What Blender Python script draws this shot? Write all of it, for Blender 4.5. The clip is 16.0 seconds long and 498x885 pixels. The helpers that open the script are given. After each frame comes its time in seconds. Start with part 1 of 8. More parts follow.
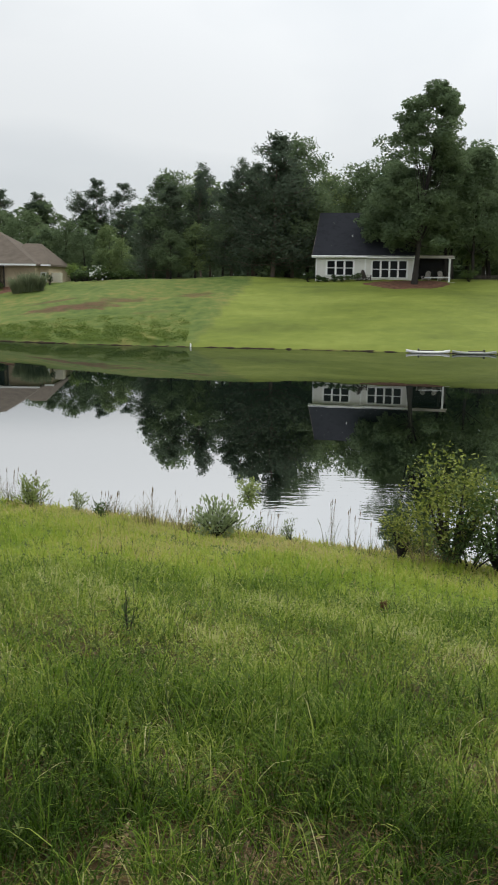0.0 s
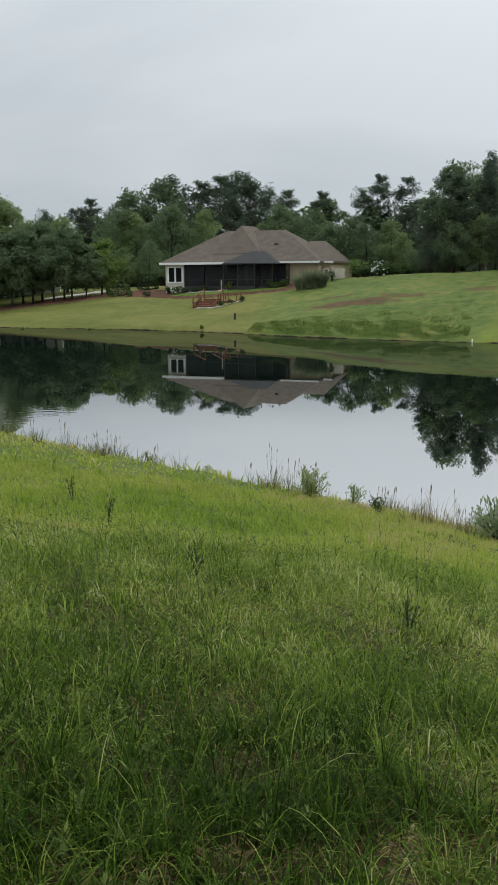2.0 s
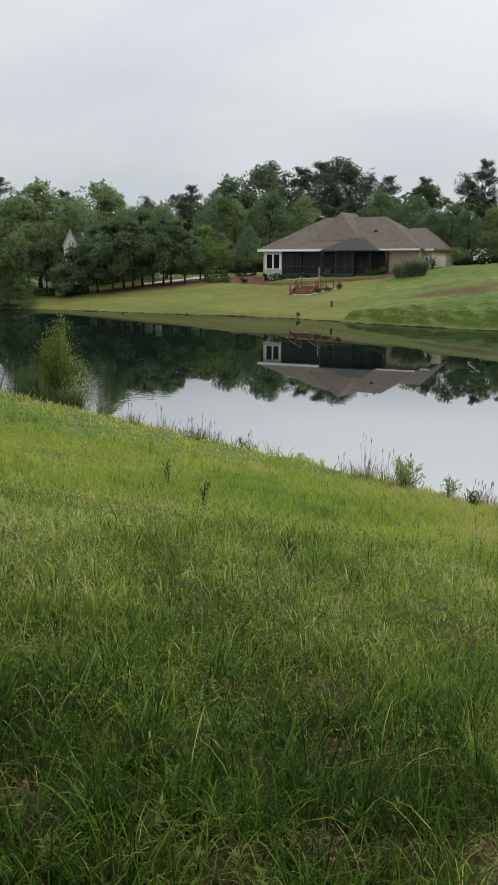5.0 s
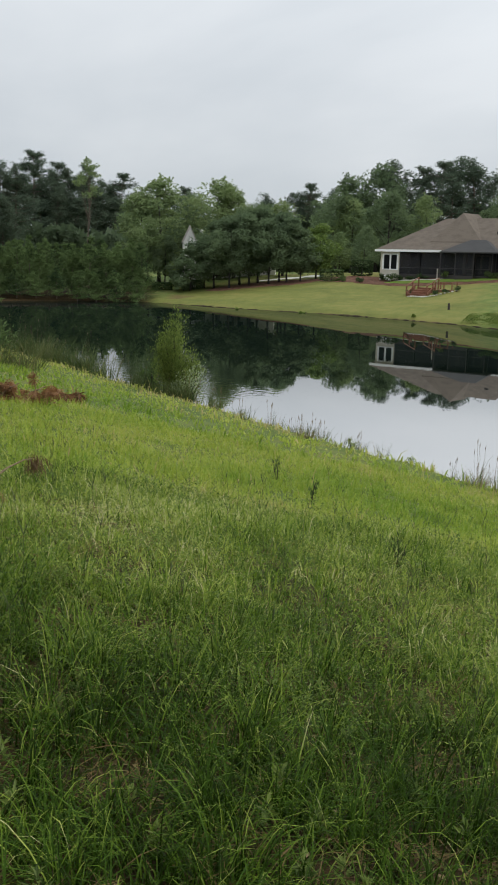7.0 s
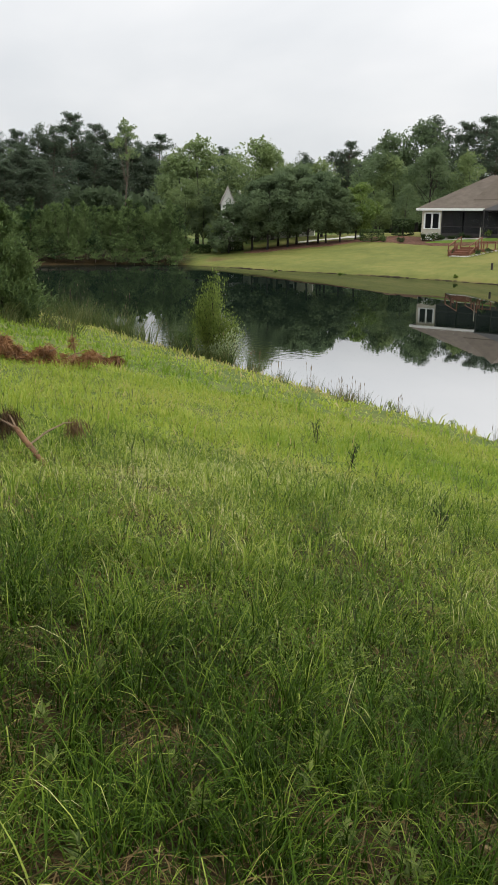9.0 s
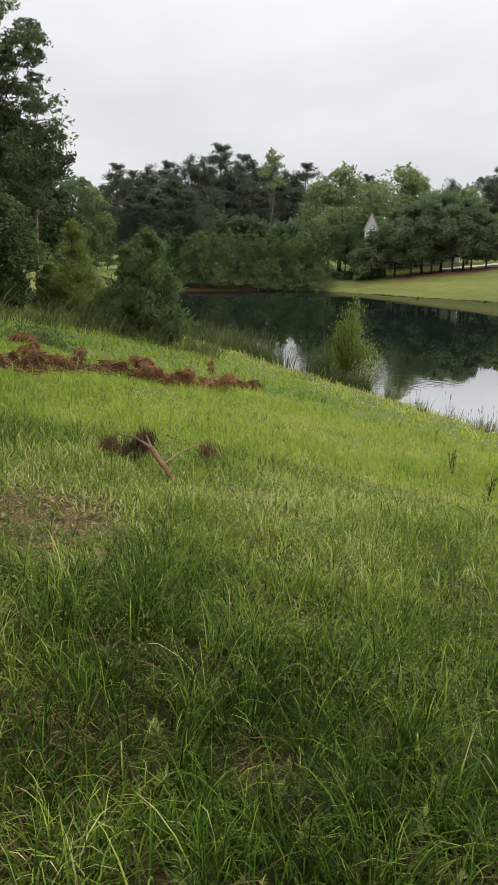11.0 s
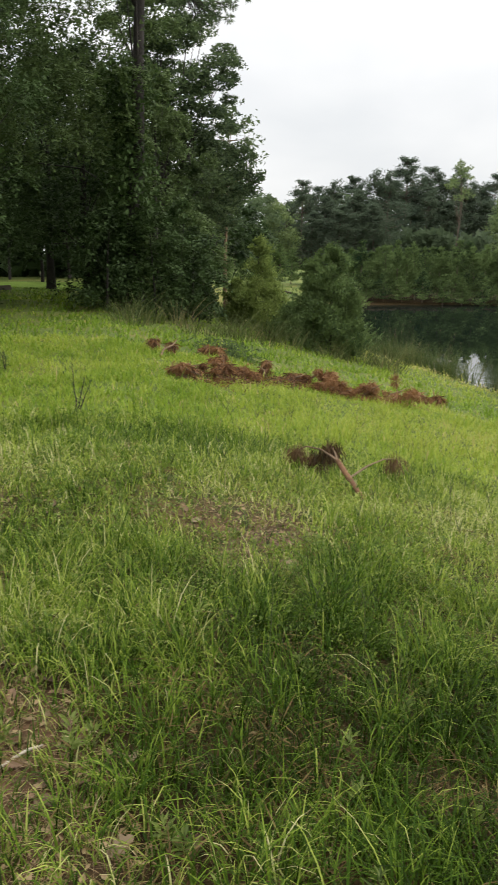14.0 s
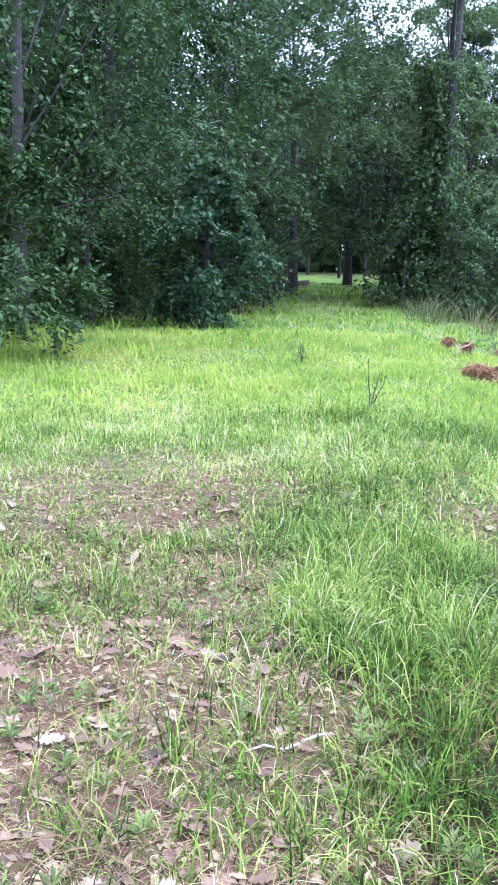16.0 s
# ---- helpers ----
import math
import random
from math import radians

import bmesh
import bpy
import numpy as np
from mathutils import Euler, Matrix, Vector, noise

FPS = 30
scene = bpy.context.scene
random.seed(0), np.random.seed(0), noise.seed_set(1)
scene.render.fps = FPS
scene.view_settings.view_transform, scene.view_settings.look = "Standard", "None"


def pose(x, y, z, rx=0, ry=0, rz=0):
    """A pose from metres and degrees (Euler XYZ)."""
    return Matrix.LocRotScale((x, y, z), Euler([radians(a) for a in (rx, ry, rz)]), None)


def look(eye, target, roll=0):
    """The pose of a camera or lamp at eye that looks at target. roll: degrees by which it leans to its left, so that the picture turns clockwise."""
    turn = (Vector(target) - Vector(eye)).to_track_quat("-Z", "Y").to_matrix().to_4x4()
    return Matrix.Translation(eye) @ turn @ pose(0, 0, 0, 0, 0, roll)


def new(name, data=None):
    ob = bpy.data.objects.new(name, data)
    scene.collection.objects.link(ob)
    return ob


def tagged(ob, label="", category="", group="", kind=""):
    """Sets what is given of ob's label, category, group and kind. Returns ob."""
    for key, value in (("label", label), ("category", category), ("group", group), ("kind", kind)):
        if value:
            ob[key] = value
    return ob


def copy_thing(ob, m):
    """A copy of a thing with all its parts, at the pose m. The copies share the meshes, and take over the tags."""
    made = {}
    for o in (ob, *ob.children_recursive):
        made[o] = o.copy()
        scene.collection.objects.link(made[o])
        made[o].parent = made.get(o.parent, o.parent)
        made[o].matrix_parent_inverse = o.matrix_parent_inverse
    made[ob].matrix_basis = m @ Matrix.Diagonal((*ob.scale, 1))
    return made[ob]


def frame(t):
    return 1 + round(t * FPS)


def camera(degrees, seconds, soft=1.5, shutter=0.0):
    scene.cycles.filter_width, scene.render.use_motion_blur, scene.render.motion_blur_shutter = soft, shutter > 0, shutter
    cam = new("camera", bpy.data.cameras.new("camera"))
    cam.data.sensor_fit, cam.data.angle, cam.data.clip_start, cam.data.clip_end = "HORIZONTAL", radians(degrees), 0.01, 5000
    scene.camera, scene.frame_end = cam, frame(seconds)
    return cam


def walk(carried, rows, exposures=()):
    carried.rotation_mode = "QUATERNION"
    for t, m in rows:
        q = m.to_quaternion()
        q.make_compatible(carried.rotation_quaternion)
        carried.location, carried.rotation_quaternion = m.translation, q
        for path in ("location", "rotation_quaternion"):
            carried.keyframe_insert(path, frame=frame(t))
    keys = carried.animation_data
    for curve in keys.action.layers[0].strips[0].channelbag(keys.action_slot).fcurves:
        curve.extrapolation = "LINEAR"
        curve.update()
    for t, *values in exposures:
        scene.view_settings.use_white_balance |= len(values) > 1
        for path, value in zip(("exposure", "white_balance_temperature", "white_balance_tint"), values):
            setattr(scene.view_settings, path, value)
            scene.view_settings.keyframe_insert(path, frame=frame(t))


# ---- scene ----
cam = camera(32.6, 16.0, soft=1.45, shutter=0.2)
PATH = [
    (0, (-0.006, 0.015, 4.739), (0.004, 1.98, 4.369), 0.7),
    (0.5, (-0.039, 0.018, 4.734), (-0.189, 1.981, 4.38), 0.3),
    (1, (-0.071, 0.008, 4.739), (-0.403, 1.949, 4.393), 0.0),
    (1.5, (-0.102, 0.023, 4.737), (-0.617, 1.922, 4.382), -0.3),
    (2, (-0.118, 0.033, 4.732), (-0.734, 1.897, 4.35), -0.5),
    (2.5, (-0.136, 0.021, 4.74), (-0.826, 1.859, 4.359), -0.1),
    (3, (-0.15, 0.025, 4.735), (-0.886, 1.845, 4.35), 0.1),
    (3.5, (-0.15, 0.008, 4.737), (-0.923, 1.811, 4.348), -0.2),
    (5.8, (-0.143, 0.006, 4.731), (-1.007, 1.762, 4.313), 0.6),
    (6, (-0.15, 0.005, 4.729), (-1.037, 1.75, 4.318), 0.8),
    (6.5, (-0.182, 0.012, 4.724), (-1.129, 1.726, 4.317), 1.4),
    (7, (-0.211, -0.004, 4.731), (-1.245, 1.656, 4.314), 1.4),
    (7.5, (-0.238, 0.008, 4.731), (-1.356, 1.606, 4.285), 0.9),
    (8, (-0.249, 0.033, 4.716), (-1.354, 1.625, 4.221), 0.7),
    (8.2, (-0.262, 0.038, 4.715), (-1.354, 1.635, 4.209), 0.7),
    (10.3, (-0.245, 0.087, 4.704), (-1.439, 1.622, 4.236), 0.9),
    (10.5, (-0.24, 0.091, 4.707), (-1.494, 1.58, 4.246), 1.0),
    (11, (-0.243, 0.103, 4.707), (-1.596, 1.507, 4.259), 0.6),
    (11.5, (-0.227, 0.112, 4.705), (-1.6, 1.494, 4.251), -0.5),
    (12, (-0.209, 0.106, 4.702), (-1.592, 1.483, 4.266), -0.9),
    (12.5, (-0.206, 0.094, 4.703), (-1.608, 1.459, 4.291), -0.8),
    (13, (-0.225, 0.093, 4.7), (-1.659, 1.43, 4.306), -1.0),
    (13.5, (-0.239, 0.058, 4.704), (-1.737, 1.323, 4.309), -0.5),
    (14, (-0.281, 0.009, 4.706), (-1.903, 1.102, 4.288), 0.0),
    (14.5, (-0.314, -0.021, 4.709), (-2.029, 0.914, 4.278), 0.4),
    (15, (-0.339, -0.044, 4.706), (-2.141, 0.708, 4.272), 0.4),
    (15.5, (-0.363, -0.058, 4.698), (-2.221, 0.539, 4.263), 0.4),
    (16, (-0.352, -0.076, 4.699), (-2.241, 0.426, 4.271), 0.6),
]
EXPOSURE = [(0, -0.15, 6500, 10), (1.5, -0.32, 6350, 10), (2, -0.38, 6250, 8), (3.5, -0.32, 6250, 8), (6, -0.18, 6500, 11), (7, -0.18, 6350, 10), (7.6, -0.1, 6450, 10), (8.2, 0.12, 6650, 12), (10.5, 0.12, 6650, 12), (13, 0.12, 6600, 12), (14, 0.30, 6750, 12), (14.5, 0.83, 7100, 14), (15, 1.25, 7300, 14), (15.5, 1.78, 5900, 21), (16, 1.88, 4800, 29)]
walk(cam, [(t, look(eye, target, roll)) for t, eye, target, roll in PATH], EXPOSURE)

# ---- world and light ----
def build_world():
    w = bpy.data.worlds.new("overcast_sky")
    scene.world = w
    w.use_nodes = True
    nt = w.node_tree
    nt.nodes.clear()
    N, Lk = nt.nodes.new, nt.links.new
    out, bg = N("ShaderNodeOutputWorld"), N("ShaderNodeBackground")
    tc, sep = N("ShaderNodeTexCoord"), N("ShaderNodeSeparateXYZ")
    Lk(tc.outputs["Generated"], sep.inputs[0])
    sky = N("ShaderNodeTexSky")
    sky.sky_type, sky.sun_disc = "NISHITA", False
    sky.sun_elevation, sky.sun_rotation = radians(SUN_EL), radians(SUN_ROT)
    skys = N("ShaderNodeVectorMath")
    skys.operation = "SCALE"
    skys.inputs["Scale"].default_value = 0.1
    Lk(sky.outputs[0], skys.inputs[0])
    # an overcast sky is brighter towards the zenith
    up = N("ShaderNodeMath"); up.operation = "MAXIMUM"; up.inputs[1].default_value = 0.0
    Lk(sep.outputs["Z"], up.inputs[0])
    sq = N("ShaderNodeMath"); sq.operation = "POWER"; sq.inputs[1].default_value = 2.0
    Lk(up.outputs[0], sq.inputs[0])
    gr = N("ShaderNodeMath"); gr.operation = "MULTIPLY_ADD"
    gr.inputs[1].default_value, gr.inputs[2].default_value = SKY_RISE, 1.0
    Lk(sq.outputs[0], gr.inputs[0])
    mp = N("ShaderNodeMapping")
    mp.inputs["Scale"].default_value = (1.0, 1.0, 2.3)
    Lk(tc.outputs["Generated"], mp.inputs[0])
    n1 = N("ShaderNodeTexNoise")
    n1.inputs["Scale"].default_value, n1.inputs["Detail"].default_value, n1.inputs["Roughness"].default_value = 1.7, 5.0, 0.45
    n1.inputs["Distortion"].default_value = 0.35
    Lk(mp.outputs[0], n1.inputs["Vector"])
    ramp = N("ShaderNodeValToRGB")
    ramp.color_ramp.elements[0].position, ramp.color_ramp.elements[0].color = 0.38, (0.60, 0.645, 0.68, 1)
    ramp.color_ramp.elements[1].position, ramp.color_ramp.elements[1].color = 0.66, (0.825, 0.85, 0.862, 1)
    Lk(n1.outputs["Fac"], ramp.inputs[0])
    # and brighter round the sun behind the cloud
    a = radians(SUN_ROT)
    dot = N("ShaderNodeVectorMath"); dot.operation = "DOT_PRODUCT"
    dot.inputs[1].default_value = (math.sin(a) * math.cos(radians(SUN_EL)), math.cos(a) * math.cos(radians(SUN_EL)), math.sin(radians(SUN_EL)))
    Lk(tc.outputs["Generated"], dot.inputs[0])
    dm = N("ShaderNodeMath"); dm.operation = "MAXIMUM"; dm.inputs[1].default_value = 0.0
    Lk(dot.outputs["Value"], dm.inputs[0])
    dp = N("ShaderNodeMath"); dp.operation = "POWER"; dp.inputs[1].default_value = 5.0
    Lk(dm.outputs[0], dp.inputs[0])
    ds = N("ShaderNodeMath"); ds.operation = "MULTIPLY_ADD"; ds.inputs[1].default_value = 0.5
    Lk(dp.outputs[0], ds.inputs[0]); Lk(gr.outputs[0], ds.inputs[2])
    cl = N("ShaderNodeVectorMath"); cl.operation = "SCALE"
    Lk(ramp.outputs[0], cl.inputs[0]); Lk(ds.outputs[0], cl.inputs["Scale"])
    mix = N("ShaderNodeMix"); mix.data_type = "RGBA"
    mix.inputs["Factor"].default_value = 0.93
    Lk(skys.outputs[0], mix.inputs["A"]); Lk(cl.outputs[0], mix.inputs["B"])
    Lk(mix.outputs["Result"], bg.inputs["Color"])
    bg.inputs["Strength"].default_value = SKY_STRENGTH
    Lk(bg.outputs[0], out.inputs[0])
    sun = bpy.data.lights.new("sun", "SUN")
    sun.energy, sun.angle, sun.color = SUN_POWER, radians(25), (1.0, 0.96, 0.9)
    s = new("sun", sun)
    a = radians(SUN_ROT)
    d = Vector((math.sin(a) * math.cos(radians(SUN_EL)), math.cos(a) * math.cos(radians(SUN_EL)), math.sin(radians(SUN_EL))))
    s.matrix_basis = look(d * 200, (0, 0, 0))


SUN_EL, SUN_ROT, SUN_POWER, SKY_RISE, SKY_STRENGTH = 42.0, 38.0, 1.2, 2.4, 1.0
build_world()


# ---- materials ----
def nodes_of(name):
    m = bpy.data.materials.new(name)
    m.use_nodes = True
    nt = m.node_tree
    return m, nt, nt.nodes, nt.links, nt.nodes["Principled BSDF"]


def plain(name, c, rough=0.6, metal=0.0, scale=8.0, vary=0.25, bump=0.15, spec=0.4, fine=60.0):
    """A painted, wooden, stony or metal surface with stains at one scale and grain at another."""
    m, nt, ns, lk, b = nodes_of(name)
    tc = ns.new("ShaderNodeTexCoord")
    n1, n2 = ns.new("ShaderNodeTexNoise"), ns.new("ShaderNodeTexNoise")
    n1.inputs["Scale"].default_value, n1.inputs["Detail"].default_value = scale / 8, 4
    n2.inputs["Scale"].default_value, n2.inputs["Detail"].default_value = fine / 4, 3
    lk.new(tc.outputs["Object"], n1.inputs["Vector"]); lk.new(tc.outputs["Object"], n2.inputs["Vector"])
    oi = ns.new("ShaderNodeObjectInfo")
    mx = ns.new("ShaderNodeMath"); mx.operation = "MULTIPLY_ADD"; mx.inputs[1].default_value = 0.5
    lk.new(n2.outputs["Fac"], mx.inputs[0]); lk.new(n1.outputs["Fac"], mx.inputs[2])
    ad = ns.new("ShaderNodeMath"); ad.operation = "MULTIPLY_ADD"; ad.inputs[1].default_value = 0.25
    lk.new(oi.outputs["Random"], ad.inputs[0]); lk.new(mx.outputs[0], ad.inputs[2])
    rp = ns.new("ShaderNodeValToRGB")
    lo = [v * (1 - vary) for v in c]; hi = [min(0.95, v * (1 + vary)) for v in c]
    rp.color_ramp.elements[0].position, rp.color_ramp.elements[0].color = 0.5, (*lo, 1)
    rp.color_ramp.elements[1].position, rp.color_ramp.elements[1].color = 1.0, (*hi, 1)
    lk.new(ad.outputs[0], rp.inputs[0]); lk.new(rp.outputs[0], b.inputs["Base Color"])
    b.inputs["Roughness"].default_value, b.inputs["Metallic"].default_value = rough, metal
    b.inputs["Specular IOR Level"].default_value = spec
    if bump:
        bp = ns.new("ShaderNodeBump"); bp.inputs["Strength"].default_value = bump; bp.inputs["Distance"].default_value = 0.02
        lk.new(n2.outputs["Fac"], bp.inputs["Height"]); lk.new(bp.outputs[0], b.inputs["Normal"])
    return m


def foliage(name, dark, light, through_light=0.35, rough=0.55, patch=0.35, spec=0.3, trans=None, each=0.55):
    """Leaves: each leaf its own shade, with broader drifts across the crown, and light coming through."""
    m, nt, ns, lk, b = nodes_of(name)
    ge, tc, oi = ns.new("ShaderNodeNewGeometry"), ns.new("ShaderNodeTexCoord"), ns.new("ShaderNodeObjectInfo")
    n1 = ns.new("ShaderNodeTexNoise"); n1.inputs["Scale"].default_value, n1.inputs["Detail"].default_value = patch, 3
    lk.new(ge.outputs["Position"], n1.inputs["Vector"])
    a = ns.new("ShaderNodeMath"); a.operation = "MULTIPLY_ADD"; a.inputs[1].default_value = each
    a0 = ns.new("ShaderNodeMath"); a0.operation = "ADD"; a0.inputs[1].default_value = (0.55 - each) / 2
    lk.new(n1.outputs["Fac"], a0.inputs[0])
    lk.new(ge.outputs["Random Per Island"], a.inputs[0]); lk.new(a0.outputs[0], a.inputs[2])
    a2 = ns.new("ShaderNodeMath"); a2.operation = "MULTIPLY_ADD"; a2.inputs[1].default_value = 0.3
    lk.new(oi.outputs["Random"], a2.inputs[0]); lk.new(a.outputs[0], a2.inputs[2])
    rp = ns.new("ShaderNodeValToRGB")
    rp.color_ramp.elements[0].position, rp.color_ramp.elements[0].color = 0.55, (*dark, 1)
    rp.color_ramp.elements[1].position, rp.color_ramp.elements[1].color = 1.0, (*light, 1)
    lk.new(a2.outputs[0], rp.inputs[0]); lk.new(rp.outputs[0], b.inputs["Base Color"])
    b.inputs["Roughness"].default_value, b.inputs["Specular IOR Level"].default_value = rough, spec
    tr = ns.new("ShaderNodeBsdfTranslucent")
    if trans:
        tr.inputs["Color"].default_value = (*trans, 1)
    else:
        lk.new(rp.outputs[0], tr.inputs["Color"])
    ms = ns.new("ShaderNodeMixShader"); ms.inputs[0].default_value = through_light
    lk.new(b.outputs[0], ms.inputs[1]); lk.new(tr.outputs[0], ms.inputs[2])
    lk.new(ms.outputs[0], ns["Material Output"].inputs[0])
    return m


def grass_material(name, cols, through_light=0.3, patch=0.6, each=0.46, gloss=0.09):
    """Blades: colours from a ramp by blade and by drift over the ground, straw among the green."""
    m, nt, ns, lk, b = nodes_of(name)
    ge = ns.new("ShaderNodeNewGeometry")
    n1 = ns.new("ShaderNodeTexNoise"); n1.inputs["Scale"].default_value, n1.inputs["Detail"].default_value = patch, 4
    lk.new(ge.outputs["Position"], n1.inputs["Vector"])
    at = ns.new("ShaderNodeAttribute"); at.attribute_name = "dry"
    a = ns.new("ShaderNodeMath"); a.operation = "MULTIPLY_ADD"; a.inputs[1].default_value = each
    lk.new(ge.outputs["Random Per Island"], a.inputs[0]); lk.new(at.outputs["Fac"], a.inputs[2])
    a2 = ns.new("ShaderNodeMath"); a2.operation = "MULTIPLY_ADD"; a2.inputs[1].default_value = 0.45
    lk.new(n1.outputs["Fac"], a2.inputs[0]); lk.new(a.outputs[0], a2.inputs[2])
    rp = ns.new("ShaderNodeValToRGB")
    while len(rp.color_ramp.elements) < len(cols):
        rp.color_ramp.elements.new(0.5)
    for e, (p, c) in zip(rp.color_ramp.elements, cols):
        e.position, e.color = p, (*c, 1)
    lk.new(a2.outputs[0], rp.inputs[0]); lk.new(rp.outputs[0], b.inputs["Base Color"])
    b.inputs["Roughness"].default_value, b.inputs["Specular IOR Level"].default_value = 0.30, gloss
    tr = ns.new("ShaderNodeBsdfTranslucent")
    lk.new(rp.outputs[0], tr.inputs["Color"])
    ms = ns.new("ShaderNodeMixShader"); ms.inputs[0].default_value = through_light
    lk.new(b.outputs[0], ms.inputs[1]); lk.new(tr.outputs[0], ms.inputs[2])
    lk.new(ms.outputs[0], ns["Material Output"].inputs[0])
    return m


def ground_material():
    """Soil and thatch near by, mown lawn, rough grass and bare patches over the water, by the cover painted on the sheet."""
    m, nt, ns, lk, b = nodes_of("ground_cover")
    ge = ns.new("ShaderNodeNewGeometry")
    at = ns.new("ShaderNodeVertexColor"); at.layer_name = "cover"
    sp = ns.new("ShaderNodeSeparateColor"); lk.new(at.outputs["Color"], sp.inputs[0])

    def noise_(scale, detail=4, rough=0.55, stretch=(1, 1, 1)):
        mp = ns.new("ShaderNodeMapping"); mp.inputs["Scale"].default_value = stretch
        lk.new(ge.outputs["Position"], mp.inputs[0])
        n = ns.new("ShaderNodeTexNoise")
        n.inputs["Scale"].default_value, n.inputs["Detail"].default_value, n.inputs["Roughness"].default_value = scale, detail, rough
        lk.new(mp.outputs[0], n.inputs["Vector"])
        return n.outputs["Fac"]

    def ramp(src, stops):
        r = ns.new("ShaderNodeValToRGB")
        while len(r.color_ramp.elements) < len(stops):
            r.color_ramp.elements.new(0.5)
        for e, (p, c) in zip(r.color_ramp.elements, stops):
            e.position, e.color = p, (*c, 1)
        lk.new(src, r.inputs[0])
        return r.outputs[0]

    def mixc(f, a, c):
        x = ns.new("ShaderNodeMix"); x.data_type = "RGBA"
        lk.new(f, x.inputs["Factor"]); lk.new(a, x.inputs["A"]); lk.new(c, x.inputs["B"])
        return x.outputs["Result"]

    def calc(op, a, c):
        x = ns.new("ShaderNodeMath"); x.operation = op; x.use_clamp = op != "ADD"
        for i, v in enumerate((a, c)):
            if isinstance(v, (int, float)):
                x.inputs[i].default_value = v
            else:
                lk.new(v, x.inputs[i])
        return x.outputs[0]

    big, mid, fine = noise_(0.16, 4), noise_(1.1, 5, 0.6), noise_(14, 4, 0.65)
    streak = noise_(0.22, 4, 0.6, (0.4, 1.0, 1.0))
    lawn = ramp(calc("ADD", calc("MULTIPLY", streak, 0.75), calc("MULTIPLY", mid, 0.25)), [(0.32, LAWN_DARK), (0.5, LAWN_MID), (0.68, LAWN_LIGHT)])
    dull = ramp(calc("ADD", calc("MULTIPLY", streak, 0.7), calc("MULTIPLY", mid, 0.3)), [(0.32, (0.086, 0.096, 0.022)), (0.5, (0.138, 0.142, 0.034)), (0.68, (0.205, 0.176, 0.054))])
    lawn = mixc(at.outputs["Alpha"], dull, lawn)
    rough = ramp(calc("ADD", calc("MULTIPLY", mid, 0.6), calc("MULTIPLY", big, 0.4)), [(0.35, ROUGH_DARK), (0.52, ROUGH_MID), (0.7, ROUGH_DRY)])
    soil = ramp(calc("ADD", calc("MULTIPLY", fine, 0.6), calc("MULTIPLY", mid, 0.4)), [(0.3, (0.040, 0.022, 0.012)), (0.5, (0.098, 0.056, 0.029)), (0.7, (0.180, 0.110, 0.060))])
    # near soil and thatch carry the shade between the blades in their dark colour
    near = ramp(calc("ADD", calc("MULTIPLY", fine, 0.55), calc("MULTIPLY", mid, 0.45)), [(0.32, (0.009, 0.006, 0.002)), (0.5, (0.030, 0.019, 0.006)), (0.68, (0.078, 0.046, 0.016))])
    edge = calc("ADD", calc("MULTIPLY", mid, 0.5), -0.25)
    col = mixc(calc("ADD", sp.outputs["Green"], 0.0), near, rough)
    lawnf = calc("MULTIPLY", sp.outputs["Red"], 1.0)
    col = mixc(lawnf, col, lawn)
    bf = ns.new("ShaderNodeMath"); bf.operation = "MULTIPLY_ADD"; bf.use_clamp = True
    bf.inputs[1].default_value = 2.2
    lk.new(calc("ADD", sp.outputs["Blue"], edge), bf.inputs[0]); bf.inputs[2].default_value = -0.7
    col = mixc(bf.outputs[0], col, soil)
    lk.new(col, b.inputs["Base Color"])
    b.inputs["Roughness"].default_value, b.inputs["Specular IOR Level"].default_value = 0.9, 0.15
    bp = ns.new("ShaderNodeBump"); bp.inputs["Strength"].default_value, bp.inputs["Distance"].default_value = 0.6, 0.05
    lk.new(fine, bp.inputs["Height"]); lk.new(bp.outputs[0], b.inputs["Normal"])
    return m


LAWN_DARK, LAWN_MID, LAWN_LIGHT = (0.098, 0.122, 0.022), (0.150, 0.182, 0.032), (0.210, 0.240, 0.050)
ROUGH_DARK, ROUGH_MID, ROUGH_DRY = (0.056, 0.094, 0.020), (0.112, 0.146, 0.034), (0.205, 0.175, 0.056)


